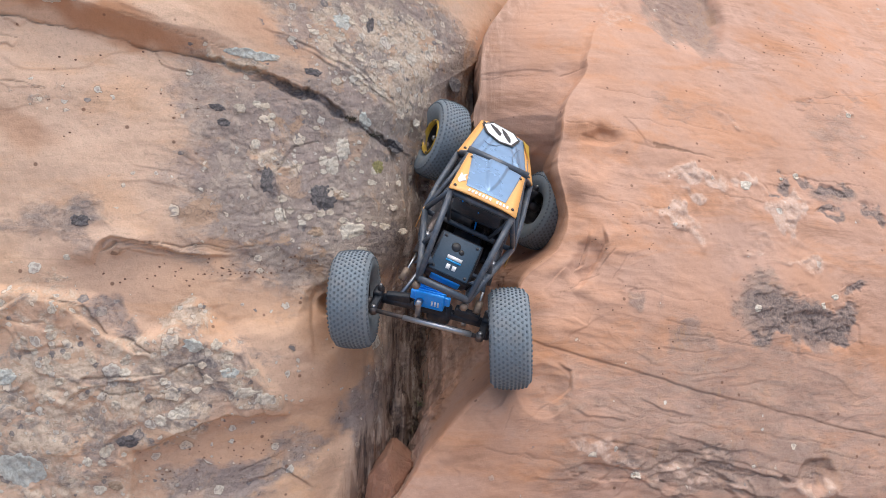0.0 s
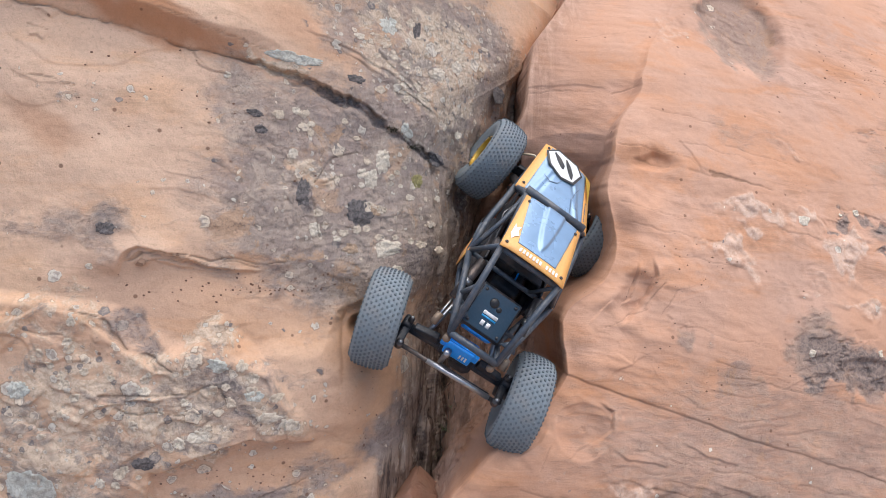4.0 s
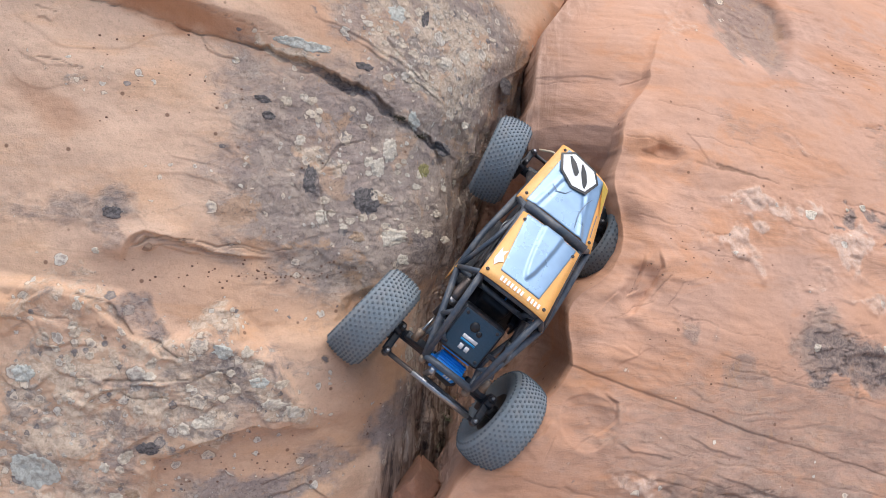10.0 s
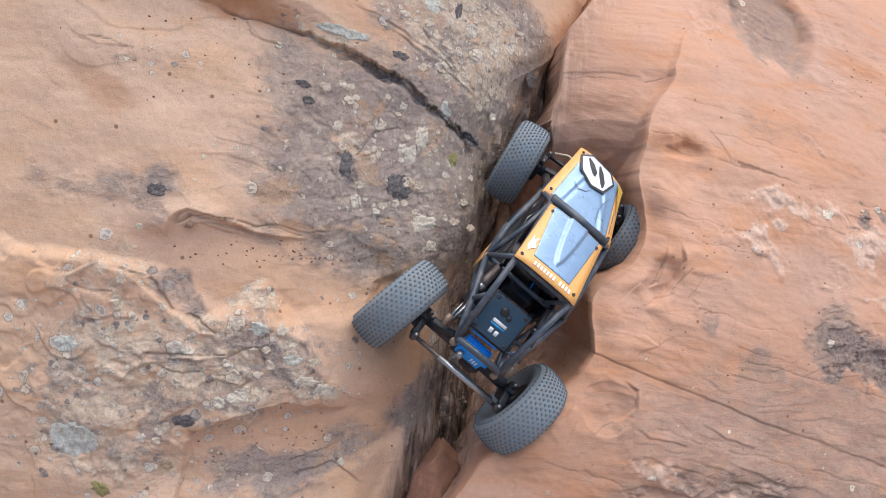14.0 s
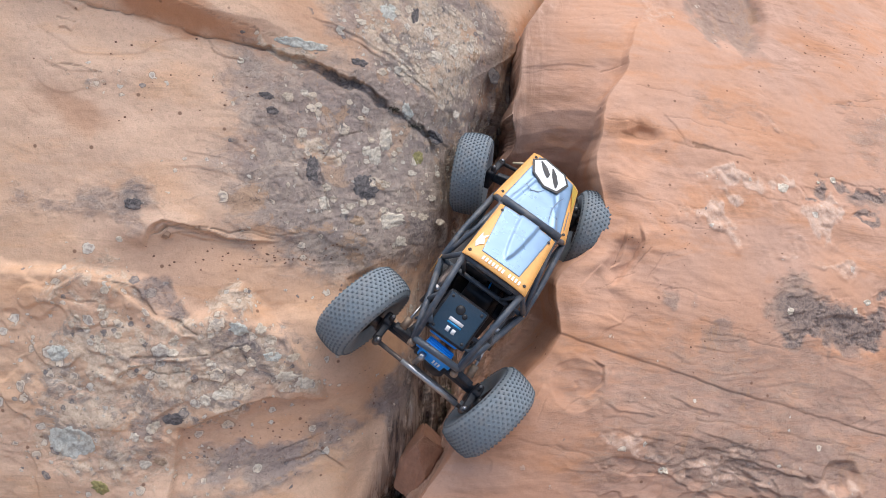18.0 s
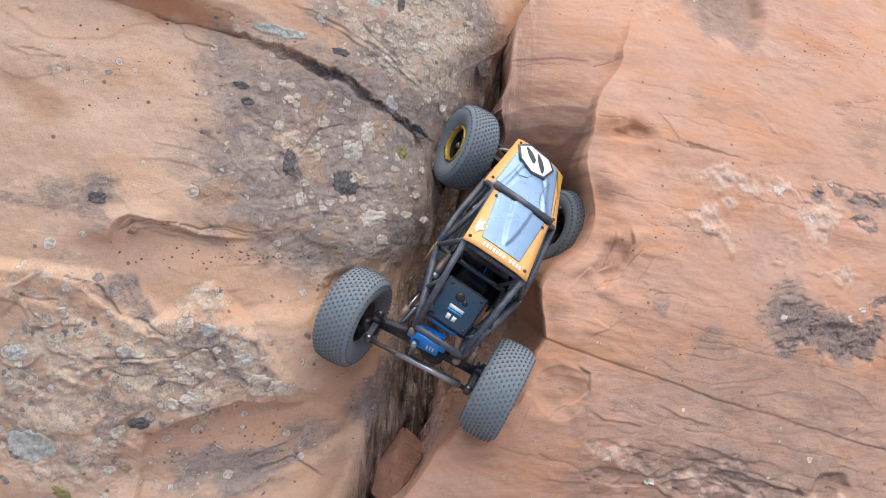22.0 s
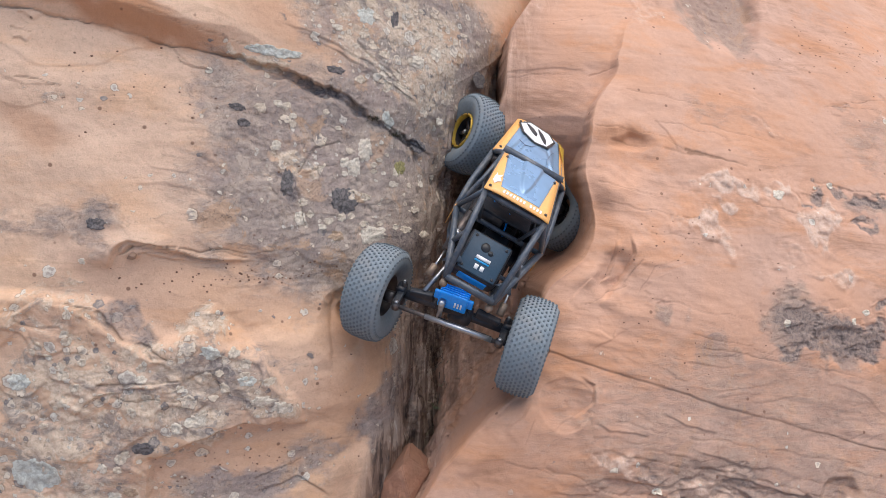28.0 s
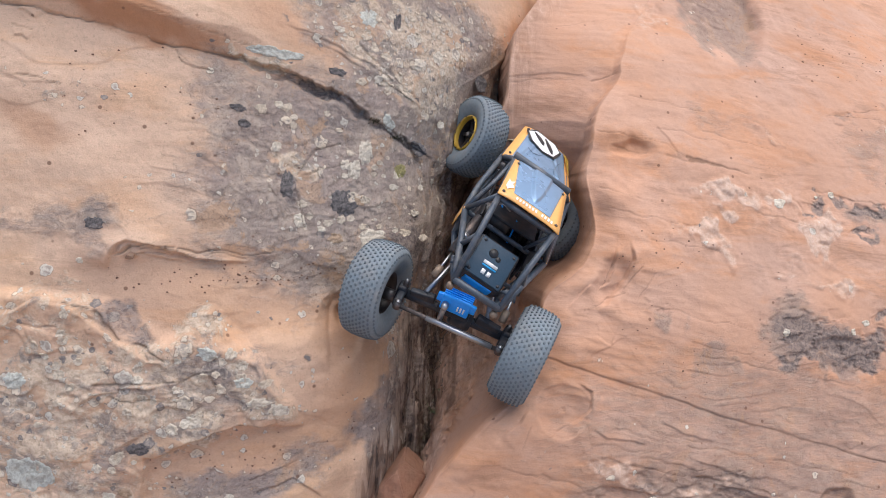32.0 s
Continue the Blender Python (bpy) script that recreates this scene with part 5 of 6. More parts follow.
def grit():
    """Dark grains lying in the scoured hollows."""
    rnd = random.Random(9)
    pts = []
    for (cu, cv), ru, rv, count in (((-0.280, -0.030), 0.12, 0.014, 46), ((-0.261, -0.021), 0.10, 0.03, 22), ((-0.250, -0.261), 0.11, 0.03, 34), ((-0.373, 0.168), 0.16, 0.08, 34), ((-0.147, -0.207), 0.02, 0.08, 12), ((-0.355, -0.290), 0.03, 0.02, 8)):
        pts += [(-1, cu + rnd.gauss(0, 0.5) * ru, cv + rnd.gauss(0, 0.5) * rv) for _ in range(count)]
    for (cu, cv), ru, rv, count in (((0.650, 0.371), 0.22, 0.08, 60), ((0.278, 0.017), 0.06, 0.06, 26), ((0.382, -0.098), 0.2, 0.1, 30)):
        pts += [(1, cu + rnd.gauss(0, 0.5) * ru, cv + rnd.gauss(0, 0.5) * rv) for _ in range(count)]
    bm = bmesh.new()
    verts, faces = [], []
    ball = bmesh.new()
    bmesh.ops.create_icosphere(ball, subdivisions=1, radius=1)
    bv, bf = [v.co.copy() for v in ball.verts], [[v.index for v in f.verts] for f in ball.faces]
    for side in (-1, 1):
        own = [p for p in pts if p[0] == side]
        ds = surface(side, [p[1] for p in own], [p[2] for p in own])
        for (_, u, v), d in zip(own, ds):
            r = rnd.uniform(0.0005, 0.0014)
            b = len(verts)
            verts += [(u + c.x * r * 1.4, v + c.y * r, -d + (c.z * 0.6 + 0.2) * r) for c in bv]
            faces += [[b + k for k in f] for f in bf]
    bm.free(), ball.free()
    me = bpy.data.meshes.new("iron_grit")
    me.from_pydata(verts, [], faces)
    me.materials.append(GRIT)
    ob = new("iron_grit", me)
    ob.matrix_world = SLOPE
    return tagged(ob, "small dark brown grains on the sandstone", "grit", kind="stuff")


def moss(at, size, seed):
    """A tuft of short dark blades and crumbs in the parting."""
    rnd = random.Random(seed)
    verts, faces = [], []
    for _ in range(90):
        u, v = at[0] + rnd.gauss(0, 0.45) * size[0], at[1] + rnd.gauss(0, 0.45) * size[1]
        r, hgt = rnd.uniform(0.0006, 0.0018), rnd.uniform(0.001, 0.005)
        t = rnd.uniform(0, math.tau)
        b = len(verts)
        for k in range(4):
            verts.append((u + r * math.cos(t + k * 1.571), v + r * math.sin(t + k * 1.571), -0.003))
        verts.append((u + rnd.gauss(0, 0.001), v + rnd.gauss(0, 0.001), hgt))
        faces += [(b, b + 1, b + 4), (b + 1, b + 2, b + 4), (b + 2, b + 3, b + 4), (b + 3, b, b + 4)]
    d = surface(-1, [p[0] for p in verts], [p[1] for p in verts])
    base = Vector((at[0], at[1], -float(surface(-1, [at[0]], [at[1]])[0])))
    me = bpy.data.meshes.new("moss_tuft")
    me.from_pydata([(x - base.x, y - base.y, z - q - base.z) for (x, y, z), q in zip(verts, d)], [], faces)
    me.materials.append(MOSS)
    ob = new("moss_tuft", me)
    ob.matrix_world = SLOPE @ Matrix.Translation(base)
    return tagged(ob, "dark dry moss tuft in the rock parting", "moss", group="moss in the parting")


for k, (at, sx, sy) in enumerate((((-0.134, 0.190), 0.010, 0.004), ((-0.105, 0.172), 0.012, 0.004))):
    moss(at, (sx, sy), 30 + k)
ground_sheet(), litter(), grit()

# ---------------------------------------------------------------- the crawler
AXLE_R, AXLE_F = (-0.142, -0.015), (0.181, 0.0265)   # y and z of the wheel line in the car's space
TRACK_R, TRACK_F = 0.106, 0.103                        # wheel middle from the car's middle
TYRE_R, TYRE_W = 0.066, 0.052

car = tagged(new("toy_crawler"), "orange and silver radio-controlled rock crawler with tube cage", "toy car")
wheels, axles = {}, {}


def build_wheel(key, side):
    wheel = new("wheel")
    wheel.parent = car
    w = TYRE_W / 2
    prof = [(-w * 0.62, 0.029), (-w * 0.80, 0.034), (-w * 0.98, 0.045), (-w * 1.0, 0.052), (-w * 0.92, 0.0590), (-w * 0.74, 0.0630), (-w * 0.40, 0.0648), (0, 0.0652)]
    prof = prof + [(-a, r) for a, r in prof[-2::-1]] + [(w * 0.5, 0.0285), (-w * 0.5, 0.0285), prof[0]]
    part("tyre", lathe_bm(prof, 64), TYRE, wheel, "dusty grey rubber tyre")
    # tread of small pins, staggered row by row
    verts, faces = [], []
    rows, per, n_side = 11, 54, 6
    for r in range(rows):
        a0 = (r - (rows - 1) / 2) / ((rows - 1) / 2) * w * 0.95
        rad = float(np.interp(abs(a0) / w, [0, 0.40, 0.74, 0.92, 1.0], [0.0652, 0.0648, 0.0630, 0.0590, 0.052]))
        slope = float(np.interp(abs(a0) / w, [0, 0.4, 0.74, 1.0], [0, 0.10, 0.45, 1.0])) * (1 if a0 > 0 else -1)
        for k in range(per):
            t = (k + 0.5 * (r % 2)) * math.tau / per
            b = len(verts)
            n = Vector((math.sin(slope), math.cos(slope) * math.cos(t), math.cos(slope) * math.sin(t)))
            ax = Vector((math.cos(slope), -math.sin(slope) * math.cos(t), -math.sin(slope) * math.sin(t)))
            tg = Vector((0, -math.sin(t), math.cos(t)))
            c = Vector((a0, rad * math.cos(t), rad * math.sin(t)))
            for hgt, s in ((-0.0010, 1.0), (0.0013, 0.82)):
                for q in range(n_side):
                    an = q * math.tau / n_side
                    verts.append(c + ax * (0.00175 * s * math.cos(an)) + tg * (0.0021 * s * math.sin(an)) + n * hgt)
            faces += [tuple(b + n_side + q for q in range(n_side))] + [(b + q, b + (q + 1) % n_side, b + n_side + (q + 1) % n_side, b + n_side + q) for q in range(n_side)]
    me = bpy.data.meshes.new("tread")
    me.from_pydata(verts, [], faces)
    me.materials.append(KNOB)
    tread = tagged(new("tread", me), "small staggered dark tread pins", kind="stuff")
    tread.parent = wheel
    s = side
    part("rim", lathe_bm([(s * w * 0.55, 0.0285), (s * w * 0.30, 0.0265), (-s * w * 0.45, 0.0265), (-s * w * 0.6, 0.0295), (-s * w * 0.6, 0.0285), (-s * w * 0.35, 0.024), (s * w * 0.1, 0.022), (s * w * 0.12, 0.0085), (s * w * 0.30, 0.008), (s * w * 0.30, 0.0005)], 40), BLACK, wheel, "black wheel rim")
    part("beadlock_ring", lathe_bm([(s * w * 0.50, 0.0255), (s * w * 0.72, 0.0258), (s * w * 0.80, 0.0270), (s * w * 0.80, 0.0288), (s * w * 0.72, 0.0298), (s * w * 0.50, 0.0298), (s * w * 0.50, 0.0255)], 48), YELLOW, wheel, "yellow metal beadlock ring")
    for k in range(10):
        t = k * math.tau / 10
        part("bolt", lathe_bm([(s * w * 0.74, 0.0), (s * w * 0.74, 0.0013), (s * w * 0.83, 0.0013), (s * w * 0.83, 0.0)], 8), DARK_STEEL, wheel).location = (s * w * 0.03, 0.0279 * math.cos(t), 0.0279 * math.sin(t))
    for k in range(6):
        t = k * math.tau / 6
        part("spoke", box_bm(0.005, 0.006, 0.018, (s * w * 0.2, 0, 0.016), 0.0012, None), DARK_STEEL, wheel).rotation_euler = (t, 0, 0)
    part("hub_nut", lathe_bm([(s * w * 0.3, 0.0), (s * w * 0.3, 0.0045), (s * w * 0.55, 0.0042), (s * w * 0.6, 0.0025), (s * w * 0.6, 0.0)], 6), STEEL, wheel)
    wheels[key] = wheel


def build_axle(key, d, rear):
    """A portal axle above the wheel line: tube, gear case, knuckles and rods. d: side of the rods, +1 ahead."""
    z = 0.014
    axle = mesh_object("rear_axle" if rear else "front_axle", tube_bm([(-0.068, 0, z), (-0.03, 0, z + 0.001), (0.03, 0, z + 0.001), (0.068, 0, z)], 0.0066, 14), PLASTIC)
    axle.parent = car
    tagged(axle, "black moulded axle with steel steering rods")
    part("gear_case", lathe_bm([(-0.017, 0.0), (-0.017, 0.010), (-0.012, 0.0155), (0.006, 0.0165), (0.013, 0.012), (0.015, 0.0)], 20), PLASTIC, axle).location = (0.012, 0, z)
    for s in (-1, 1):
        bm = box_bm(0.034, 0.010, 0.012, (s * 0.046, 0.0, z + 0.008), 0.002, pose(0, 0, 0, 0, s * 10, 0))
        part("axle_rib", bm, PLASTIC, axle, "moulded black axle rib")
        bm = box_bm(0.013, 0.018, 0.036, (s * 0.074, 0, z - 0.004), 0.004)
        box_bm(0.010, 0.032, 0.006, (s * 0.072, d * 0.018, z + 0.006), 0.002, None, bm)
        part("knuckle", bm, PLASTIC, axle, "black steering knuckle")
        part("king_pin", lathe_bm([(-0.020, 0.0), (-0.020, 0.0040), (0.019, 0.0040), (0.021, 0.0028), (0.021, 0.0)], 12, "z"), DARK_STEEL, axle).location = (s * 0.072, 0, z)
        part("pin_head", lathe_bm([(0.0, 0.0), (0.0, 0.0022), (0.0015, 0.002), (0.0015, 0.0)], 6, "z"), STEEL, axle).location = (s * 0.072, 0, z + 0.021)
        part("axle_stub", lathe_bm([(s * 0.078, 0.0), (s * 0.078, 0.0085), (s * 0.098, 0.0085), (s * 0.098, 0.0)], 14), DARK_STEEL, axle)
        part("rod_end", lathe_bm([(-0.0045, 0.0), (-0.0045, 0.0052), (0.0045, 0.0052), (0.0045, 0.0)], 14, "z"), DARK_STEEL, axle).location = (s * 0.070, d * 0.034, z + 0.006)
        part("rod_screw", lathe_bm([(0.0040, 0.0), (0.0040, 0.0028), (0.0065, 0.0026), (0.0065, 0.0)], 10, "z"), STEEL, axle).location = (s * 0.070, d * 0.034, z + 0.007)
    part("tie_rod", tube_bm([(-0.070, d * 0.034, z + 0.006), (0.070, d * 0.034, z + 0.006)], 0.0030, 12), DARK_STEEL, axle, "dark steel tie rod")
    part("rod_sleeve", tube_bm([(-0.030, d * 0.034, z + 0.006), (0.060, d * 0.034, z + 0.006)], 0.0036, 12), STEEL, axle, "bright scratched steel rod sleeve")
    axles[key] = axle
    return axle


rear_axle = build_axle("R", -1, True)
front_axle = build_axle("F", 1, False)
# steering servo on the rear axle
SV = (-0.002, -0.010, 0.044)
servo = part("servo", box_bm(0.038, 0.020, 0.024, SV, 0.0022), BLUE, rear_axle, "bright blue anodised steering servo")
for k in range(4):
    part("cooling_fin", box_bm(0.0385, 0.0014, 0.0030, (SV[0], SV[1] - 0.006 + 0.004 * k, SV[2] + 0.0125), 0.0005), BLUE, rear_axle)
part("servo_tab", box_bm(0.052, 0.005, 0.013, (SV[0], SV[1] - 0.003, SV[2] + 0.001), 0.0015), BLUE, rear_axle)
part("servo_horn", box_bm(0.007, 0.004, 0.028, (SV[0] - 0.012, SV[1] - 0.014, SV[2] - 0.014), 0.002), STEEL, rear_axle, "steel servo horn")
part("horn_bolt", lathe_bm([(-0.006, 0.0), (-0.006, 0.0035), (-0.002, 0.0048), (0.004, 0.0048), (0.004, 0.0)], 14, "y"), STEEL, rear_axle).location = (SV[0] - 0.012, SV[1] - 0.014, SV[2] - 0.002)
for k in range(3):
    part("servo_mark", box_bm(0.0022, 0.0008, 0.0075, (SV[0] + 0.004 + 0.004 * k, SV[1] - 0.0104, SV[2] - 0.002), 0), WHITE, rear_axle, "white bar mark")
part("drag_link", tube_bm([(SV[0] - 0.012, SV[1] - 0.018, SV[2] - 0.026), (0.058, -0.030, 0.019)], 0.0027, 10), DARK_STEEL, rear_axle)
part("servo_mount", box_bm(0.044, 0.016, 0.014, (SV[0], SV[1] + 0.004, SV[2] - 0.018), 0.002), PLASTIC, rear_axle)

for key, side in (("RL", -1), ("RR", 1), ("FL", -1), ("FR", 1)):
    build_wheel(key, side)

# body: floor pan, cage, panels
part("floor_pan", plate_bm([(-0.034, -0.105), (0.034, -0.105), (0.042, -0.04), (0.042, 0.08), (0.030, 0.135), (-0.030, 0.135), (-0.042, 0.08), (-0.042, -0.04)], 0.006, Matrix.Translation((0, 0, 0.030)), 0.001), PLASTIC, car, "black plastic floor pan")
HIP = 0.064
for s in (-1, 1):
    rear_hoop, roof_r, roof_f = (s * 0.033, -0.170, 0.064), (s * 0.042, -0.084, 0.146), (s * 0.042, 0.030, 0.143)
    hood_r, hood_f, nose = (s * 0.057, 0.052, 0.124), (s * 0.038 - 0.006, 0.146, 0.125), (s * 0.036, 0.176, 0.085)
    hip, hip_low, sill_r, sill_f = (s * HIP, -0.062, 0.088), (s * 0.056, -0.055, 0.042), (s * 0.034, -0.118, 0.036), (s * 0.045, 0.120, 0.036)
    part("cage_tube", tube_bm([rear_hoop, roof_r], 0.0040), TUBE, car)
    part("cage_tube", tube_bm([roof_r, roof_f, hood_r], 0.0040), TUBE, car)
    part("cage_tube", tube_bm([rear_hoop, (s * 0.047, -0.122, 0.078), hip], 0.0042), TUBE, car)
    part("cage_tube", tube_bm([hip, (s * 0.064, -0.010, 0.098), hood_r], 0.0042), TUBE, car)
    part("cage_tube", tube_bm([hip, roof_r], 0.0034), TUBE, car)
    part("cage_tube", tube_bm([hip, (s * 0.050, -0.02, 0.125), roof_f], 0.0034), TUBE, car)
    part("cage_tube", tube_bm([(s * 0.047, -0.122, 0.078), (s * 0.036, -0.120, 0.108)], 0.0032), TUBE, car)
    part("cage_tube", tube_bm([hip, hip_low, sill_r, rear_hoop], 0.0038), TUBE, car)
    part("cage_tube", tube_bm([hip_low, (s * 0.058, 0.05, 0.038), sill_f, nose], 0.0042), TUBE, car)
    part("cage_tube", tube_bm([hood_r, hood_f, nose], 0.0042), TUBE, car)
    part("cage_tube", tube_bm([hood_r, (s * 0.058, 0.05, 0.038)], 0.0036), TUBE, car)
    part("cage_gusset", plate_bm([(-0.012, -0.010), (0.014, -0.006), (0.004, 0.010)], 0.003, pose(s * 0.038, -0.140, 0.074, 30, s * 20, 0), 0.0006), TUBE, car)
    part("cage_ball", lathe_bm([(-0.005, 0.001), (-0.004, 0.004), (0, 0.0056), (0.004, 0.004), (0.005, 0.001)], 14), BRASS, car, "dull brass ball joint").location = (s * 0.032, -0.172, 0.054)
    side = [(-0.072, 0.062), (-0.040, 0.056), (-0.030, 0.088), (-0.066, 0.092)]
    part("side_panel", plate_bm(side, 0.0012, Matrix.Translation((s * 0.0655, 0, 0)) @ pose(0, 0, 0, 90, 0, 90)), ORANGE, car, "orange plastic side panel")
    # dampers
    sh_top, sh_low = Vector((s * 0.043, -0.070, 0.095)), Vector((s * 0.052, -0.150, 0.034))
    mid = sh_top.lerp(sh_low, 0.60)
    part("damper_body", tube_bm([sh_top, mid], 0.0066, 14), DARK_STEEL, car)
    part("damper_cap", tube_bm([sh_top.lerp(sh_low, 0.30), sh_top.lerp(sh_low, 0.38)], 0.0074, 14), STEEL, car, "bright steel damper cap")
    part("damper_rod", tube_bm([mid, sh_low], 0.0018, 8), STEEL, car)
    part("damper_end", tube_bm([sh_top.lerp(sh_low, 0.84), sh_low], 0.0050, 10), BRASS, car, "dusty brass damper end")
    part("damper_body", tube_bm([(s * 0.040, 0.085, 0.095), (s * 0.054, 0.150, 0.060)], 0.0062, 14), DARK_STEEL, car)
    # links
    part("lower_link", tube_bm([(s * 0.026, -0.045, 0.026), (s * 0.046, -0.140, -0.002)], 0.0034, 10), STEEL, car)
    part("lower_link", tube_bm([(s * 0.026, 0.050, 0.026), (s * 0.046, 0.170, 0.024)], 0.0034, 10), STEEL, car)
for pts, r in (([(-0.033, -0.170, 0.064), (0.033, -0.170, 0.064)], 0.0045), ([(-0.042, -0.084, 0.143), (0.042, -0.084, 0.143)], 0.0040), ([(-0.046, 0.032, 0.146), (0.046, 0.032, 0.146)], 0.0062), ([(-0.057, 0.052, 0.122), (0.057, 0.052, 0.122)], 0.0038),
               ([(-0.044, 0.146, 0.125), (0.032, 0.146, 0.125)], 0.0042), ([(-0.036, 0.176, 0.085), (0.036, 0.176, 0.085)], 0.0042), ([(-0.047, -0.122, 0.066), (0.047, -0.122, 0.066)], 0.0030), ([(-HIP, -0.062, 0.086), (HIP, -0.062, 0.086)], 0.0034),
               ([(-0.042, -0.084, 0.143), (-0.030, -0.064, 0.090)], 0.0026), ([(0.042, -0.084, 0.143), (0.030, -0.064, 0.090)], 0.0026)):
    part("cross_tube", tube_bm(pts, r), TUBE, car)


def sheet_point(corners, crown, x, y):
    a, b, c, d = (Vector(p) for p in corners)
    n = (b - a).cross(d - a).normalized()
    return a.lerp(b, x).lerp(d.lerp(c, x), y) + n * (crown * (1 - (2 * x - 1) ** 4)), n


def panel(name, corners, thick, material, label, crown, cells=None, cuts=10, lift=0.0, parent=None, swell=None):
    """A crowned sheet over four corners (near left, near right, far right, far left). cells: a map from (x, y) in 0..1 to the sheet."""
    bm = bmesh.new()
    grid = {}
    for layer in (0, 1):
        for i in range(cuts + 1):
            for j in range(cuts + 1):
                x, y = (cells or (lambda p, q: (p, q)))(i / cuts, j / cuts)
                p, n = sheet_point(corners, crown, x, y)
                grid[layer, i, j] = bm.verts.new(p + n * (lift + (swell(x, y) if swell else 0.0) - thick * layer))
    for i in range(cuts):
        for j in range(cuts):
            for layer in (0, 1):
                bm.faces.new([grid[layer, i, j], grid[layer, i + 1, j], grid[layer, i + 1, j + 1], grid[layer, i, j + 1]])
    rim = [(i, 0) for i in range(cuts)] + [(cuts, j) for j in range(cuts)] + [(i, cuts) for i in range(cuts, 0, -1)] + [(0, j) for j in range(cuts, 0, -1)]
    for p, q in zip(rim, rim[1:] + rim[:1]):
        bm.faces.new([grid[0, *p], grid[0, *q], grid[1, *q], grid[1, *p]])
    return part(name, bm, material, parent or car, label)


def patch(corners, crown, pts, lift, material, parent, name, label=""):
    """A thin printed shape on a panel, from its outline in the panel's 0..1."""
    bm = bmesh.new()
    top, low = [], []
    for x, y in pts:
        p, n = sheet_point(corners, crown, x, y)
        top.append(bm.verts.new(p + n * lift))
        low.append(bm.verts.new(p + n * (lift - 0.0004)))
    bm.faces.new(top)
    bm.faces.new(low[::-1])
    for k in range(len(pts)):
        bm.faces.new((top[k], low[k], low[(k + 1) % len(pts)], top[(k + 1) % len(pts)]))
    return part(name, bm, material, parent, label, True)


def stroke(pts, width):
    """The outline of a band of even width along pts."""
    left, right = [], []
    for i, p in enumerate(pts):
        a, b = Vector(pts[max(i - 1, 0)]), Vector(pts[min(i + 1, len(pts) - 1)])
        d = (b - a).normalized()
        k = width * (0.3 if i in (0, len(pts) - 1) else 1.0) / 2
        left.append((p[0] - d.y * k, p[1] + d.x * k))
        right.append((p[0] + d.y * k, p[1] - d.x * k))
    return left + right[::-1]


ROOF = [(-0.046, -0.088, 0.150), (0.046, -0.088, 0.150), (0.043, 0.020, 0.148), (-0.043, 0.020, 0.148)]
HOOD = [(-0.059, 0.046, 0.130), (0.059, 0.046, 0.130), (0.036, 0.151, 0.132), (-0.048, 0.161, 0.135)]


def roof_swell(x, y):
    """A raised bulge, wide ahead and drawn in to a blunt end behind."""
    half = 0.17 * math.sqrt(max(0.0, y - 0.26) / 0.74)
    return 0.0030 * float(smooth(half + 0.012, half - 0.03, abs(x - 0.52))) if half > 0 else 0.0


def hood_swell(x, y):
    """Pressed creases: a bulge down the middle and a folded wing on each side."""
    half = 0.30 - 0.26 * y
    wing = abs(abs(x - 0.5) - 0.30 + 0.15 * y)
    return 0.0020 * float(smooth(half + 0.02, half - 0.03, abs(x - 0.5 - 0.10 * (0.5 - y)))) * float(smooth(0.62, 0.45, y)) + 0.0018 * float(smooth(0.06, 0.0, wing)) * float(smooth(0.75, 0.5, y))


roof = panel("roof_panel", ROOF, 0.0016, ORANGE, "orange roof panel with silver field", 0.003)
hood = panel("hood_panel", HOOD, 0.0016, ORANGE, "orange hood panel with white shield mark", 0.006)
panel("roof_field", ROOF, 0.0006, SILVER, "glossy silver-blue field", 0.003, lambda p, q: (0.5 + (p - 0.5) * (0.60 + 0.26 * q), 0.16 + 0.83 * q), 40, 0.0007, roof, roof_swell)
panel("hood_field", HOOD, 0.0006, SILVER, "glossy silver-blue field", 0.006, lambda p, q: (0.5 + (p - 0.5) * (0.80 - 0.05 * q), 0.02 + 0.95 * q), 40, 0.0007, hood, hood_swell)
# grey strips paint the soft shading along the pressed creases
for pts in ([(0.22, 0.40), (0.32, 0.35), (0.42, 0.40), (0.48, 0.50)], [(0.78, 0.60), (0.72, 0.48), (0.68, 0.30), (0.70, 0.08)]):
    patch(HOOD, 0.006, stroke(pts, 0.014), 0.0035, GREY_LINE, hood, "crease_shade", "grey line painted for crease shading")
# white shield with a black edge and zigzag band
SHIELD = [(0.42 + (x - 0.5) * 1.0, 0.770 + (y - 0.79) * 1.10) for x, y in ((0.14, 0.86), (0.30, 0.98), (0.74, 0.98), (0.86, 0.86), (0.74, 0.62), (0.52, 0.56), (0.28, 0.66))]
patch(HOOD, 0.006, SHIELD, 0.0034, BLACK, hood, "shield_edge", "black shield edge")
patch(HOOD, 0.006, [(0.42 + (x - 0.42) * 0.88, 0.768 + (y - 0.768) * 0.86) for x, y in SHIELD], 0.0038, WHITE, hood, "shield", "white shield mark")
for pts in ([(0.20, 0.885), (0.31, 0.815), (0.40, 0.745), (0.42, 0.700)], [(0.42, 0.905), (0.50, 0.815), (0.57, 0.715), (0.60, 0.640)]):
    patch(HOOD, 0.006, stroke(pts, 0.085), 0.0042, BLACK, hood, "shield_band", "black slanting band")
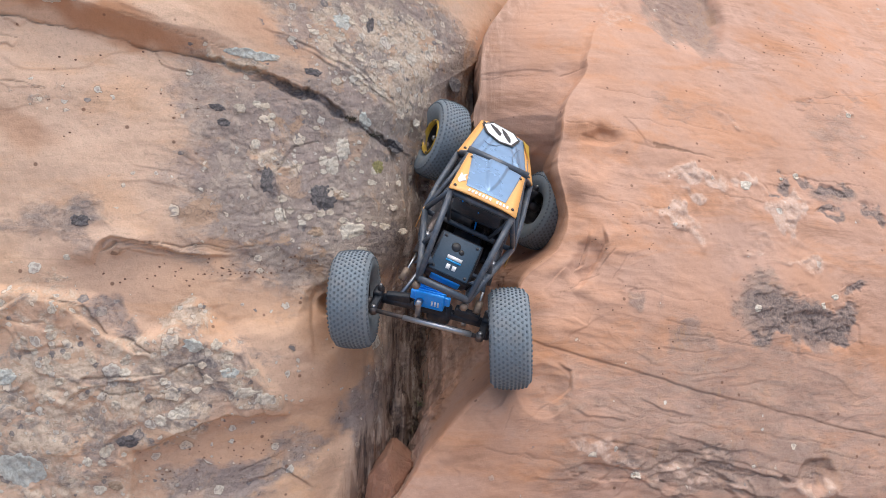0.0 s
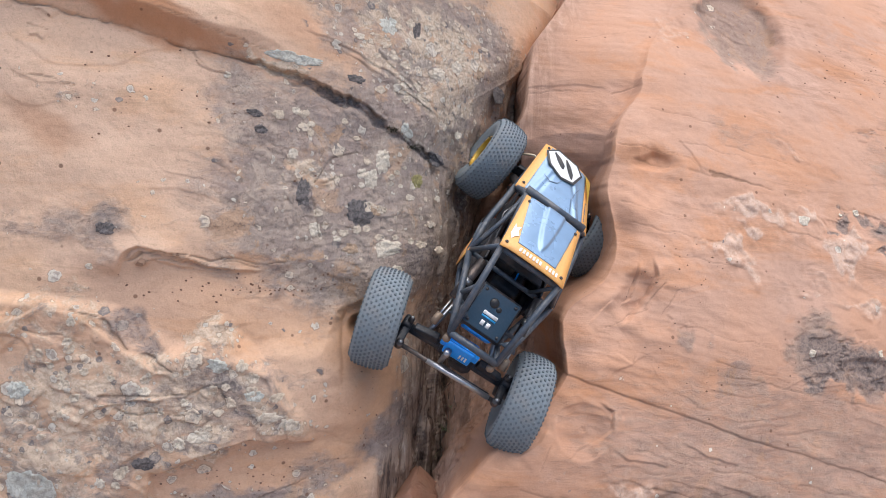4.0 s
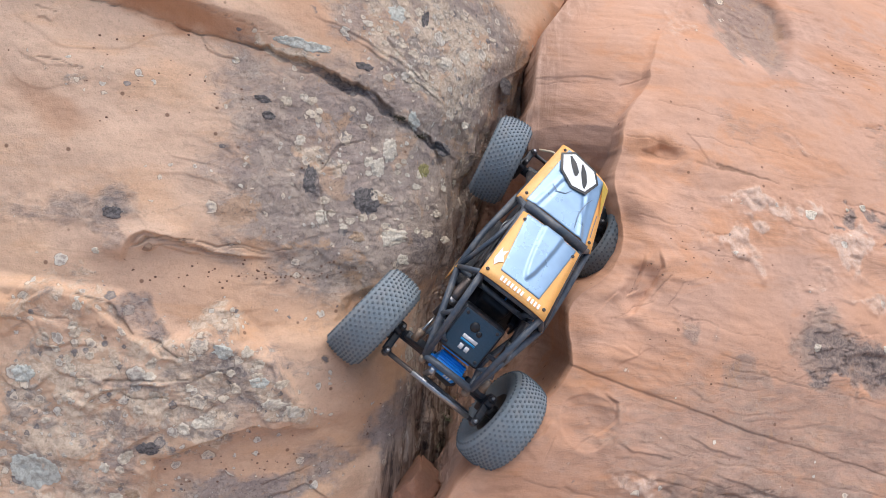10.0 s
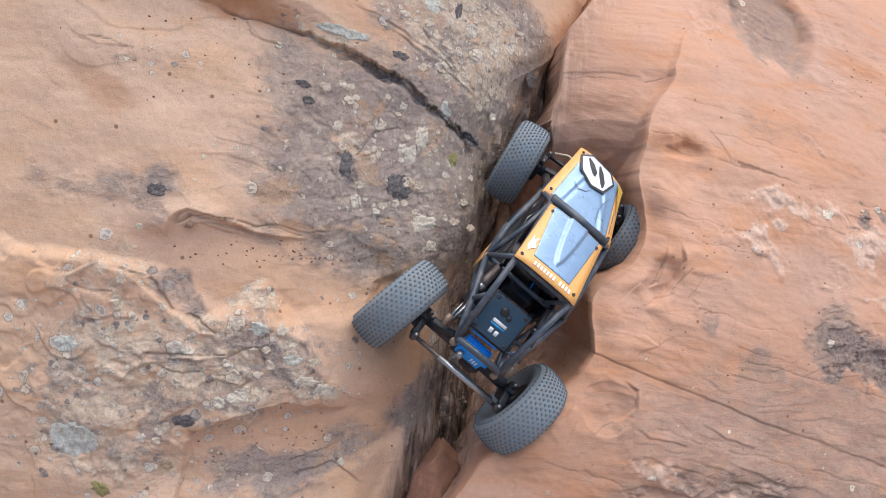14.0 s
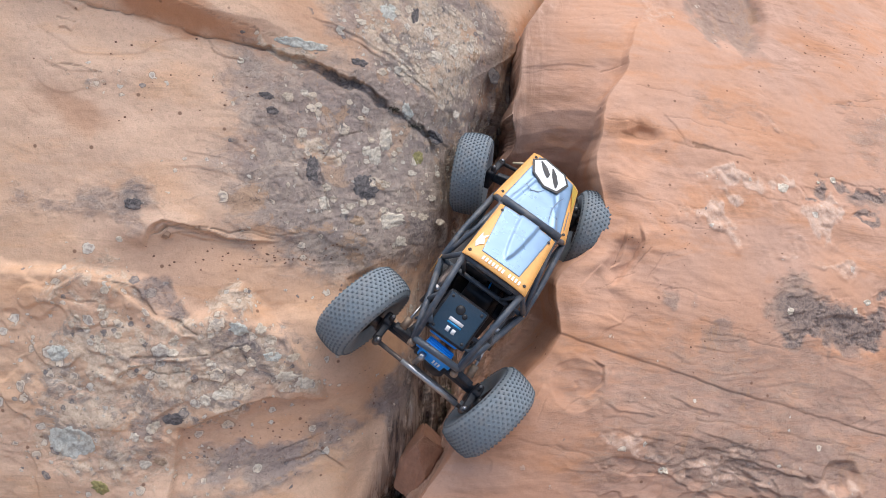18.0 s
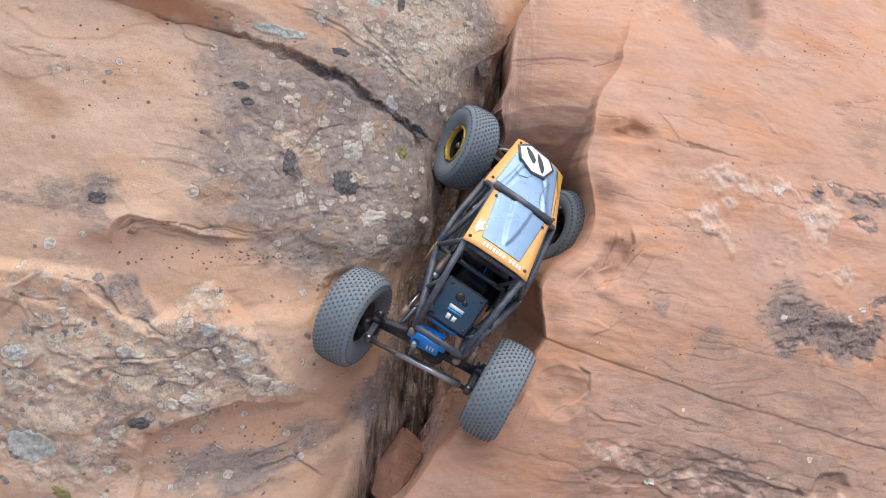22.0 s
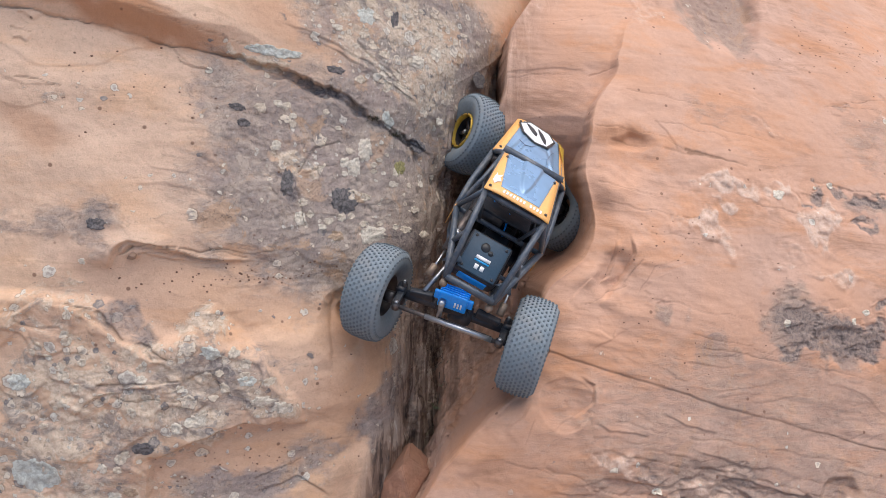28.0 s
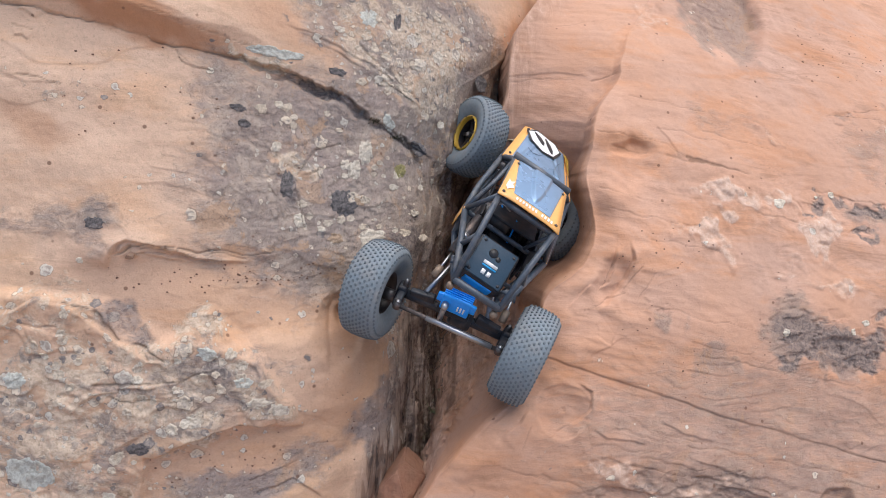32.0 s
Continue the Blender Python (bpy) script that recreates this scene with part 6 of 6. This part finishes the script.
# white bars where the roof's rear edge is lettered, and a white head mark
for k in range(12):
    x = 0.25 + 0.052 * k
    if k != 7:
        patch(ROOF, 0.003, [(x, 0.050), (x + 0.030, 0.050), (x + 0.034, 0.112), (x + 0.004, 0.112)], 0.0011, WHITE, roof, "print_bar", "white print bar")
patch(ROOF, 0.003, [(0.05, 0.24), (0.09, 0.16), (0.12, 0.22), (0.17, 0.26), (0.13, 0.33), (0.15, 0.42), (0.09, 0.36), (0.06, 0.42)], 0.0011, WHITE, roof, "head_mark", "white head-shaped mark")
patch(HOOD, 0.006, [(0.84, 0.95), (0.985, 0.93), (0.955, 0.50)], 0.0036, YELLOW, hood, "hood_flash", "yellow printed triangle")
patch(HOOD, 0.006, stroke([(0.93, 0.50), (0.93, 0.16)], 0.028), 0.0011, GREY_LINE, hood, "print_bar", "dark print bar")
for corners, crown, owner, spots_xy in ((ROOF, 0.003, roof, ((0.08, 0.90), (0.92, 0.90), (0.92, 0.10), (0.06, 0.08))), (HOOD, 0.006, hood, ((0.06, 0.10), (0.94, 0.10), (0.08, 0.93), (0.92, 0.93)))):
    for x, y in spots_xy:
        p, n = sheet_point(corners, crown, x, y)
        screw = part("screw", lathe_bm([(0.0, 0.0), (0.0, 0.0024), (0.0012, 0.0018), (0.0012, 0.0008), (0.0004, 0.0006), (0.0004, 0.0)], 10, "z"), DARK_STEEL, owner)
        screw.location = p + n * 0.0006

# inside the cage
part("battery_tray", box_bm(0.056, 0.100, 0.026, (0, 0.03, 0.048), 0.004), PLASTIC, car, "black battery tray")
part("gearbox", box_bm(0.040, 0.050, 0.036, (0.004, -0.040, 0.052), 0.006), PLASTIC, car)
part("motor", lathe_bm([(-0.024, 0.0), (-0.024, 0.015), (-0.021, 0.0175), (0.019, 0.0175), (0.022, 0.015), (0.022, 0.0)], 24), DARK_STEEL, car, "dark metal motor can").location = (-0.020, -0.030, 0.082)
for s in (-1, 1):
    part("chassis_plate", box_bm(0.003, 0.150, 0.062, (s * 0.043, 0.010, 0.066), 0.001), PLASTIC, car, "black chassis side plate")
    part("side_tray", box_bm(0.026, 0.120, 0.010, (s * 0.046, 0.0, 0.046), 0.003), PLASTIC, car, "black side tray")
    part("wire_loom", box_bm(0.014, 0.070, 0.022, (s * 0.040, 0.005, 0.064), 0.005), PLASTIC, car)
for k in range(12):
    x, y = -0.036 + 0.0065 * k, -0.052 + 0.012 * ((k * 5) % 7)
    part("wire", tube_bm([(x, y, 0.074), (x + 0.006 * (-1) ** k, y + 0.012, 0.098 + 0.002 * (k % 4)), (x + 0.012 * (-1) ** k, y + 0.030, 0.088)], 0.0013, 6), (PLASTIC, DARK_STEEL, PLASTIC, BLUE)[k % 4], car)
part("receiver_box", box_bm(0.034, 0.030, 0.018, (0.012, 0.000, 0.082), 0.003), PLASTIC, car)
part("driver_tray", box_bm(0.070, 0.060, 0.004, (0, -0.030, 0.100), 0.001, pose(0, 0, 0, -6)), PLASTIC, car)
rnd = random.Random(12)
for k in range(9):
    a = Vector((rnd.uniform(-0.045, -0.01), rnd.uniform(-0.05, 0.0), rnd.uniform(0.075, 0.10)))
    b = Vector((rnd.uniform(-0.05, 0.03), rnd.uniform(-0.03, 0.04), rnd.uniform(0.07, 0.11)))
    part("wire", tube_bm([a, a.lerp(b, 0.5) + Vector((rnd.uniform(-0.01, 0.01), 0, rnd.uniform(0, 0.014))), b], 0.0011, 6), (PLASTIC, PLASTIC, BLUE, STEEL)[k % 4], car)
part("wire", tube_bm([(-0.030, 0.168, 0.094), (-0.048, 0.176, 0.098), (-0.066, 0.176, 0.084)], 0.0017, 8), WIRE, car, "cream sleeved wire to the front axle")
box_at = pose(-0.002, -0.114, 0.068, 36)
box = part("controller_box", box_bm(0.058, 0.058, 0.034, (0, 0, 0), 0.004), PLASTIC, car, "black speed controller box with blue mark")
box.matrix_basis = box_at
part("box_lid", box_bm(0.052, 0.052, 0.003, (0, 0, 0.0180), 0.0012), LID, box)
for x in (-0.0215, 0.0215):
    for y in (-0.0215, 0.0215):
        part("screw", lathe_bm([(0.0195, 0.0), (0.0195, 0.0022), (0.0205, 0.0018), (0.0205, 0.0)], 10, "z"), DARK_STEEL, box).location = (x, y, 0)
part("emblem", lathe_bm([(0.0195, 0.0), (0.0195, 0.0062), (0.0202, 0.0058), (0.0202, 0.0)], 24, "z"), BLACK, box, "raised round emblem").location = (-0.004, 0.012, 0)
part("emblem", lathe_bm([(0.0195, 0.0), (0.0195, 0.0036), (0.0204, 0.0032), (0.0204, 0.0)], 20, "z"), BLACK, box).location = (0.005, 0.008, 0)
part("print_bar", box_bm(0.020, 0.0046, 0.0006, (0, -0.003, 0.0198), 0), WHITE, box, "white print bar")
part("print_bar", box_bm(0.020, 0.0026, 0.0006, (0, -0.0076, 0.0198), 0), CYAN, box, "bright blue print bar")
for x in (-0.004, 0.004):
    part("print_bar", box_bm(0.0052, 0.0066, 0.0006, (x, -0.0155, 0.0198), 0), WHITE, box)
part("second_servo", box_bm(0.040, 0.014, 0.018, (-0.002, -0.136, 0.056), 0.002, pose(0, 0, 0, 30)), BLUE, car, "bright blue servo behind the controller")
for k in range(3):
    part("cooling_fin", box_bm(0.0405, 0.0014, 0.0030, (-0.002, -0.1435 + 0.004 * k, 0.0645 + 0.0023 * k), 0.0004, pose(0, 0, 0, 30)), BLUE, car)

# ---------------------------------------------------------------- the way of the car
# seconds, rear axle roll and lift, front axle roll, lift and shift, steering and lean of the two rear wheels and of the front, wheel turn
AXLE_WAY = [
    (0, -13.8, 0.0017, 12.0, 0.0153, -0.0015, 11.0, -8.0, 12.0, -10.0, 24.0, -4.0, 0),
    (0.5, -9.8, 0.0018, 11.7, 0.0147, -0.0017, 9.0, -12.0, 9.0, -9.0, 25.5, -5.0, 6),
    (1, -10.2, 0.0013, 11.4, 0.0142, -0.0019, 7.0, -16.0, 6.0, -8.0, 27.0, -6.0, 4),
    (1.5, -9.1, 0.0002, 10.3, 0.0134, -0.0018, 6.5, -11.0, 6.0, -7.0, 24.0, -5.0, -6),
    (2, -10.2, 0.0007, 9.2, 0.0127, -0.0017, 6.0, -6.0, 6.0, -6.0, 21.0, -4.0, 9),
    (2.5, -8.8, -0.0015, 7.9, 0.0122, 0.0009, 9.5, -9.0, 7.0, -8.0, 15.5, 1.0, -6),
    (3, -9.4, -0.0020, 6.6, 0.0116, 0.0035, 13.0, -12.0, 8.0, -10.0, 10.0, 6.0, -5),
    (3.5, -7.6, -0.0028, 4.9, 0.0091, 0.0041, 11.8, -10.8, 5.8, -8.8, 7.6, 4.4, -2),
    (5.5, 1.4, -0.0006, -1.9, -0.0008, 0.0063, 7.0, -6.0, -3.0, -4.0, -2.0, -2.0, 4),
    (6, 3.3, -0.0011, -3.4, -0.0058, 0.0030, -1.0, -4.0, -6.0, 0.0, 3.0, -8.0, 13),
    (6.5, 3.3, 0.0003, -4.0, -0.0053, 0.0048, -6.5, -1.0, -10.0, 0.0, 1.0, -8.0, 13),
    (7, 3.7, 0.0019, -4.5, -0.0049, 0.0067, -12.0, 2.0, -14.0, 0.0, -1.0, -8.0, 17),
    (7.5, 2.4, 0.0036, -3.1, -0.0050, 0.0073, -14.0, 4.0, -14.0, 1.0, 1.0, -8.0, 17),
    (8, 3.6, 0.0035, -1.8, -0.0051, 0.0079, -16.0, 6.0, -14.0, 2.0, 3.0, -8.0, 17),
    (8.5, 2.8, 0.0043, -1.9, -0.0079, 0.0048, -12.0, 4.0, -8.5, 2.0, 6.0, -10.0, 19),
    (9, 3.9, 0.0044, -2.0, -0.0108, 0.0017, -8.0, 2.0, -3.0, 2.0, 9.0, -12.0, 26),
    (9.5, 4.0, 0.0057, -1.0, -0.0141, 0.0024, -6.5, 1.0, -2.0, 2.0, 9.5, -10.0, 30),
    (10, 3.8, 0.0058, 0.1, -0.0174, 0.0030, -5.0, 0.0, -1.0, 2.0, 10.0, -8.0, 31),
    (10.5, 2.7, 0.0051, -0.7, -0.0140, 0.0059, -7.5, 0.0, -5.5, 3.0, 6.0, -6.0, 28),
    (11, 3.9, 0.0051, -1.4, -0.0105, 0.0087, -10.0, 0.0, -10.0, 4.0, 2.0, -4.0, 27),
    (11.5, 3.3, 0.0053, -2.5, -0.0082, 0.0068, -10.5, 0.0, -6.5, 3.0, 3.5, -4.0, 26),
    (12, 3.4, 0.0039, -3.7, -0.0059, 0.0049, -11.0, 0.0, -3.0, 2.0, 5.0, -4.0, 29),
    (12.5, 2.9, 0.0044, -4.2, -0.0039, 0.0040, -8.5, -1.0, -1.5, 2.0, 4.0, -6.0, 31),
    (13, 1.4, 0.0042, -4.7, -0.0019, 0.0032, -6.0, -2.0, 0.0, 2.0, 3.0, -8.0, 45),
    (13.5, 1.3, 0.0036, -5.2, -0.0007, 0.0053, -8.5, -1.0, -4.0, 2.0, 4.0, -6.0, 43),
    (14, 2.9, 0.0043, -5.8, 0.0006, 0.0075, -11.0, 0.0, -8.0, 2.0, 5.0, -4.0, 37),
    (14.5, 3.9, 0.0043, -6.9, 0.0003, 0.0052, -11.6, -0.4, -8.6, 2.0, 6.8, -5.2, 36),
    (16.5, 4.3, 0.0054, -11.2, -0.0010, -0.0043, -14.0, -2.0, -11.0, 2.0, 14.0, -10.0, 52),
    (17, 4.0, 0.0060, -11.6, -0.0005, -0.0040, -10.0, -4.0, -8.0, 3.0, 13.5, -9.0, 56),
    (17.5, 3.5, 0.0049, -12.1, 0.0000, -0.0038, -6.0, -6.0, -5.0, 4.0, 13.0, -8.0, 65),
    (18, 5.1, 0.0051, -10.8, 0.0050, -0.0054, -14.0, -4.0, -9.0, 4.0, 16.0, -10.0, 70),
    (18.5, 3.5, 0.0070, -6.2, 0.0067, -0.0042, -14.5, -3.0, -9.5, 1.0, 20.0, -6.0, 66),
    (19, 2.5, 0.0069, -1.5, 0.0084, -0.0029, -15.0, -2.0, -10.0, -2.0, 24.0, -2.0, 69),
    (19.5, -1.1, 0.0048, 1.0, 0.0126, -0.0025, -16.5, -4.0, -12.0, -3.0, 24.5, -2.0, 67),
    (20, -1.6, 0.0034, 3.5, 0.0167, -0.0020, -18.0, -6.0, -14.0, -4.0, 25.0, -2.0, 69),
    (20.5, -5.3, 0.0031, 4.1, 0.0153, -0.0017, -20.0, -5.0, -17.5, -2.0, 25.0, -1.0, 59),
    (21, -6.4, 0.0028, 4.6, 0.0139, -0.0014, -22.0, -4.0, -21.0, 0.0, 25.0, 0.0, 49),
    (21.5, -10.3, 0.0027, 6.2, 0.0112, -0.0041, -13.5, -6.0, -12.5, -1.0, 25.5, 0.0, 36),
    (22, -12.0, 0.0025, 7.9, 0.0086, -0.0068, -5.0, -8.0, -4.0, -2.0, 26.0, 0.0, 38),
    (22.5, -11.8, 0.0017, 8.8, 0.0100, -0.0068, -4.5, -9.0, -3.5, -1.0, 26.5, 1.0, 25),
    (23, -12.5, 0.0007, 9.8, 0.0114, -0.0067, -4.0, -10.0, -3.0, 0.0, 27.0, 2.0, 22),
    (23.5, -11.8, 0.0001, 10.6, 0.0128, -0.0077, -3.5, -10.0, -0.5, -3.0, 26.0, -1.0, 15),
    (24, -12.4, -0.0007, 11.5, 0.0142, -0.0087, -3.0, -10.0, 2.0, -6.0, 25.0, -4.0, 3),
    (24.5, -13.6, -0.0003, 11.4, 0.0146, -0.0075, -2.0, -9.0, 3.0, -5.0, 25.0, -3.0, -2),
    (25, -14.5, 0.0001, 11.4, 0.0151, -0.0062, -1.0, -8.0, 4.0, -4.0, 25.0, -2.0, 0),
    (25.5, -13.1, -0.0005, 11.4, 0.0148, -0.0061, -1.8, -7.7, 3.2, -3.7, 25.7, -1.7, -5),
    (27.5, -13.3, -0.0055, 11.5, 0.0137, -0.0059, -5.2, -6.3, -0.2, -2.3, 28.3, -0.3, -21),
    (28, -13.0, -0.0049, 11.5, 0.0134, -0.0059, -6.0, -6.0, -1.0, -2.0, 29.0, 0.0, -13),
    (28.5, -12.9, -0.0049, 11.7, 0.0151, -0.0063, -5.0, -7.0, 0.0, -3.0, 27.5, -2.0, -17),
    (29, -14.1, -0.0053, 12.0, 0.0168, -0.0066, -4.0, -8.0, 1.0, -4.0, 26.0, -4.0, -16),
    (29.5, -12.9, -0.0054, 11.4, 0.0153, -0.0068, -2.3, -10.0, 2.3, -6.7, 27.0, -3.3, -15),
    (30, -13.5, -0.0052, 10.8, 0.0138, -0.0071, -0.7, -12.0, 3.7, -9.3, 28.0, -2.7, -19),
    (30.5, -12.8, -0.0039, 10.2, 0.0124, -0.0073, 1.0, -14.0, 5.0, -12.0, 29.0, -2.0, -21),
    (31, -11.7, -0.0053, 10.4, 0.0132, -0.0070, -1.7, -13.3, 1.0, -8.7, 29.3, -2.7, -24),
    (31.5, -12.5, -0.0049, 10.6, 0.0140, -0.0068, -4.3, -12.7, -3.0, -5.3, 29.7, -3.3, -14),
    (32, -12.7, -0.0056, 10.8, 0.0148, -0.0065, -7.0, -12.0, -7.0, -2.0, 30.0, -4.0, -10),
]
CAR_WAY = [
    (0, 0.0191, -0.0040, -0.9664, -53.73, 0.57, -24.62),
    (0.5, 0.0144, -0.0138, -0.9659, -52.13, 3.68, -29.26),
    (1, 0.0151, -0.0109, -0.9666, -53.97, 3.50, -28.19),
    (1.5, 0.0195, 0.0064, -0.9698, -57.28, 5.18, -30.87),
    (2, 0.0092, -0.0209, -0.9730, -49.84, 2.94, -28.33),
    (2.5, 0.0174, -0.0038, -0.9813, -54.29, 5.16, -31.01),
    (3, 0.0151, -0.0095, -0.9853, -51.28, 3.86, -29.74),
    (3.5, 0.0152, -0.0125, -0.9829, -47.80, 4.34, -31.54),
    (5.5, 0.0141, -0.0175, -0.9806, -38.90, 5.60, -32.87),
    (6, 0.0094, -0.0265, -0.9766, -37.54, 8.29, -36.72),
    (6.5, 0.0065, -0.0262, -0.9782, -38.63, 8.58, -37.01),
    (7, 0.0051, -0.0249, -0.9717, -38.86, 8.14, -36.47),
    (7.5, 0.0043, -0.0227, -0.9688, -39.39, 7.89, -35.93),
    (8, 0.0056, -0.0223, -0.9687, -39.12, 7.19, -35.44),
    (8.5, 0.0077, -0.0223, -0.9637, -37.97, 5.08, -34.14),
    (9, 0.0070, -0.0321, -0.9606, -38.10, 3.14, -34.14),
    (9.5, 0.0104, -0.0332, -0.9529, -33.56, 0.92, -33.70),
    (10, 0.0100, -0.0338, -0.9505, -33.04, 1.55, -34.07),
    (10.5, 0.0036, -0.0349, -0.9627, -37.53, 3.12, -33.50),
    (11, 0.0028, -0.0338, -0.9641, -37.80, 2.03, -33.05),
    (11.5, 0.0034, -0.0318, -0.9641, -37.52, 1.97, -32.85),
    (12, 0.0039, -0.0381, -0.9648, -37.87, 2.01, -34.00),
    (12.5, 0.0042, -0.0408, -0.9639, -37.79, 1.47, -34.09),
    (13, -0.0024, -0.0517, -0.9540, -39.24, 3.03, -35.84),
    (13.5, -0.0026, -0.0501, -0.9555, -39.37, 4.18, -35.72),
    (14, 0.0007, -0.0446, -0.9588, -38.97, 2.46, -34.52),
    (14.5, 0.0054, -0.0444, -0.9583, -36.51, -1.33, -32.00),
    (16.5, 0.0077, -0.0533, -0.9360, -40.36, -5.81, -31.93),
    (17, 0.0077, -0.0549, -0.9311, -41.09, -5.47, -31.44),
    (17.5, 0.0014, -0.0631, -0.9262, -41.75, -2.70, -33.04),
    (18, -0.0040, -0.0690, -0.9268, -42.18, -2.78, -33.59),
    (18.5, -0.0033, -0.0651, -0.9296, -41.27, -1.75, -34.16),
    (19, -0.0096, -0.0676, -0.9321, -42.84, 1.19, -34.97),
    (19.5, -0.0128, -0.0669, -0.9363, -44.29, 4.63, -36.61),
    (20, -0.0157, -0.0689, -0.9351, -44.32, 5.11, -36.74),
    (20.5, -0.0102, -0.0586, -0.9404, -45.48, 6.47, -37.46),
    (21, -0.0058, -0.0531, -0.9498, -45.80, 5.79, -36.44),
    (21.5, 0.0023, -0.0428, -0.9587, -46.35, 3.52, -33.01),
    (22, 0.0033, -0.0505, -0.9614, -45.40, 2.12, -31.38),
    (22.5, 0.0072, -0.0344, -0.9677, -47.58, 1.59, -29.71),
    (23, 0.0090, -0.0324, -0.9692, -48.70, 1.58, -29.13),
    (23.5, 0.0105, -0.0251, -0.9734, -49.74, 2.16, -29.04),
    (24, 0.0155, -0.0095, -0.9790, -52.18, 1.24, -28.75),
    (24.5, 0.0178, -0.0053, -0.9825, -52.49, 0.83, -28.31),
    (25, 0.0169, -0.0069, -0.9808, -52.82, 0.54, -27.91),
    (25.5, 0.0198, 0.0035, -0.9810, -55.06, 0.79, -28.93),
    (27.5, 0.0253, 0.0187, -0.9926, -57.12, 0.74, -28.48),
    (28, 0.0249, 0.0074, -0.9894, -54.01, 0.09, -28.09),
    (28.5, 0.0264, 0.0171, -0.9884, -56.61, 0.17, -28.70),
    (29, 0.0212, 0.0102, -0.9935, -55.18, 0.72, -28.09),
    (29.5, 0.0225, 0.0079, -0.9929, -54.33, 0.68, -28.98),
    (30, 0.0278, 0.0174, -0.9915, -56.76, 0.18, -28.15),
    (30.5, 0.0312, 0.0205, -0.9910, -57.26, 1.11, -29.87),
    (31, 0.0284, 0.0194, -0.9970, -57.75, 2.73, -30.52),
    (31.5, 0.0198, 0.0087, -0.9912, -57.17, 3.68, -30.75),
    (32, 0.0245, 0.0073, -0.9857, -56.02, 3.63, -32.02),
]


def motions():
    walk(car, [(r[0], SLOPE @ pose(*r[1:])) for r in CAR_WAY])
    poses = {key: [] for key in ("R", "F", "RL", "RR", "FL", "FR")}
    for t, roll_r, lift_r, roll_f, lift_f, shift_f, steer_l, lean_l, steer_r, lean_r, steer_f, lean_f, turn in AXLE_WAY:
        # the rear axle rolls about a line 17 cm behind the car's middle
        rear = pose(0, -0.17, lift_r, 0, roll_r, 0) @ pose(0, AXLE_R[0] + 0.17, AXLE_R[1])
        fore = pose(shift_f, AXLE_F[0], lift_f, 0, roll_f, 0) @ pose(0, 0, AXLE_F[1])
        poses["R"].append((t, rear))
        poses["F"].append((t, fore))
        for key, base, x, steer, lean in (("RL", rear, -TRACK_R, steer_l, lean_l), ("RR", rear, TRACK_R, steer_r, lean_r), ("FL", fore, -TRACK_F, steer_f, lean_f), ("FR", fore, TRACK_F, steer_f, 0)):
            poses[key].append((t, base @ pose(x, 0, 0, 0, lean, steer) @ pose(0, 0, 0, turn)))
    for key, ob in (*axles.items(), *wheels.items()):
        walk(ob, poses[key])


motions()
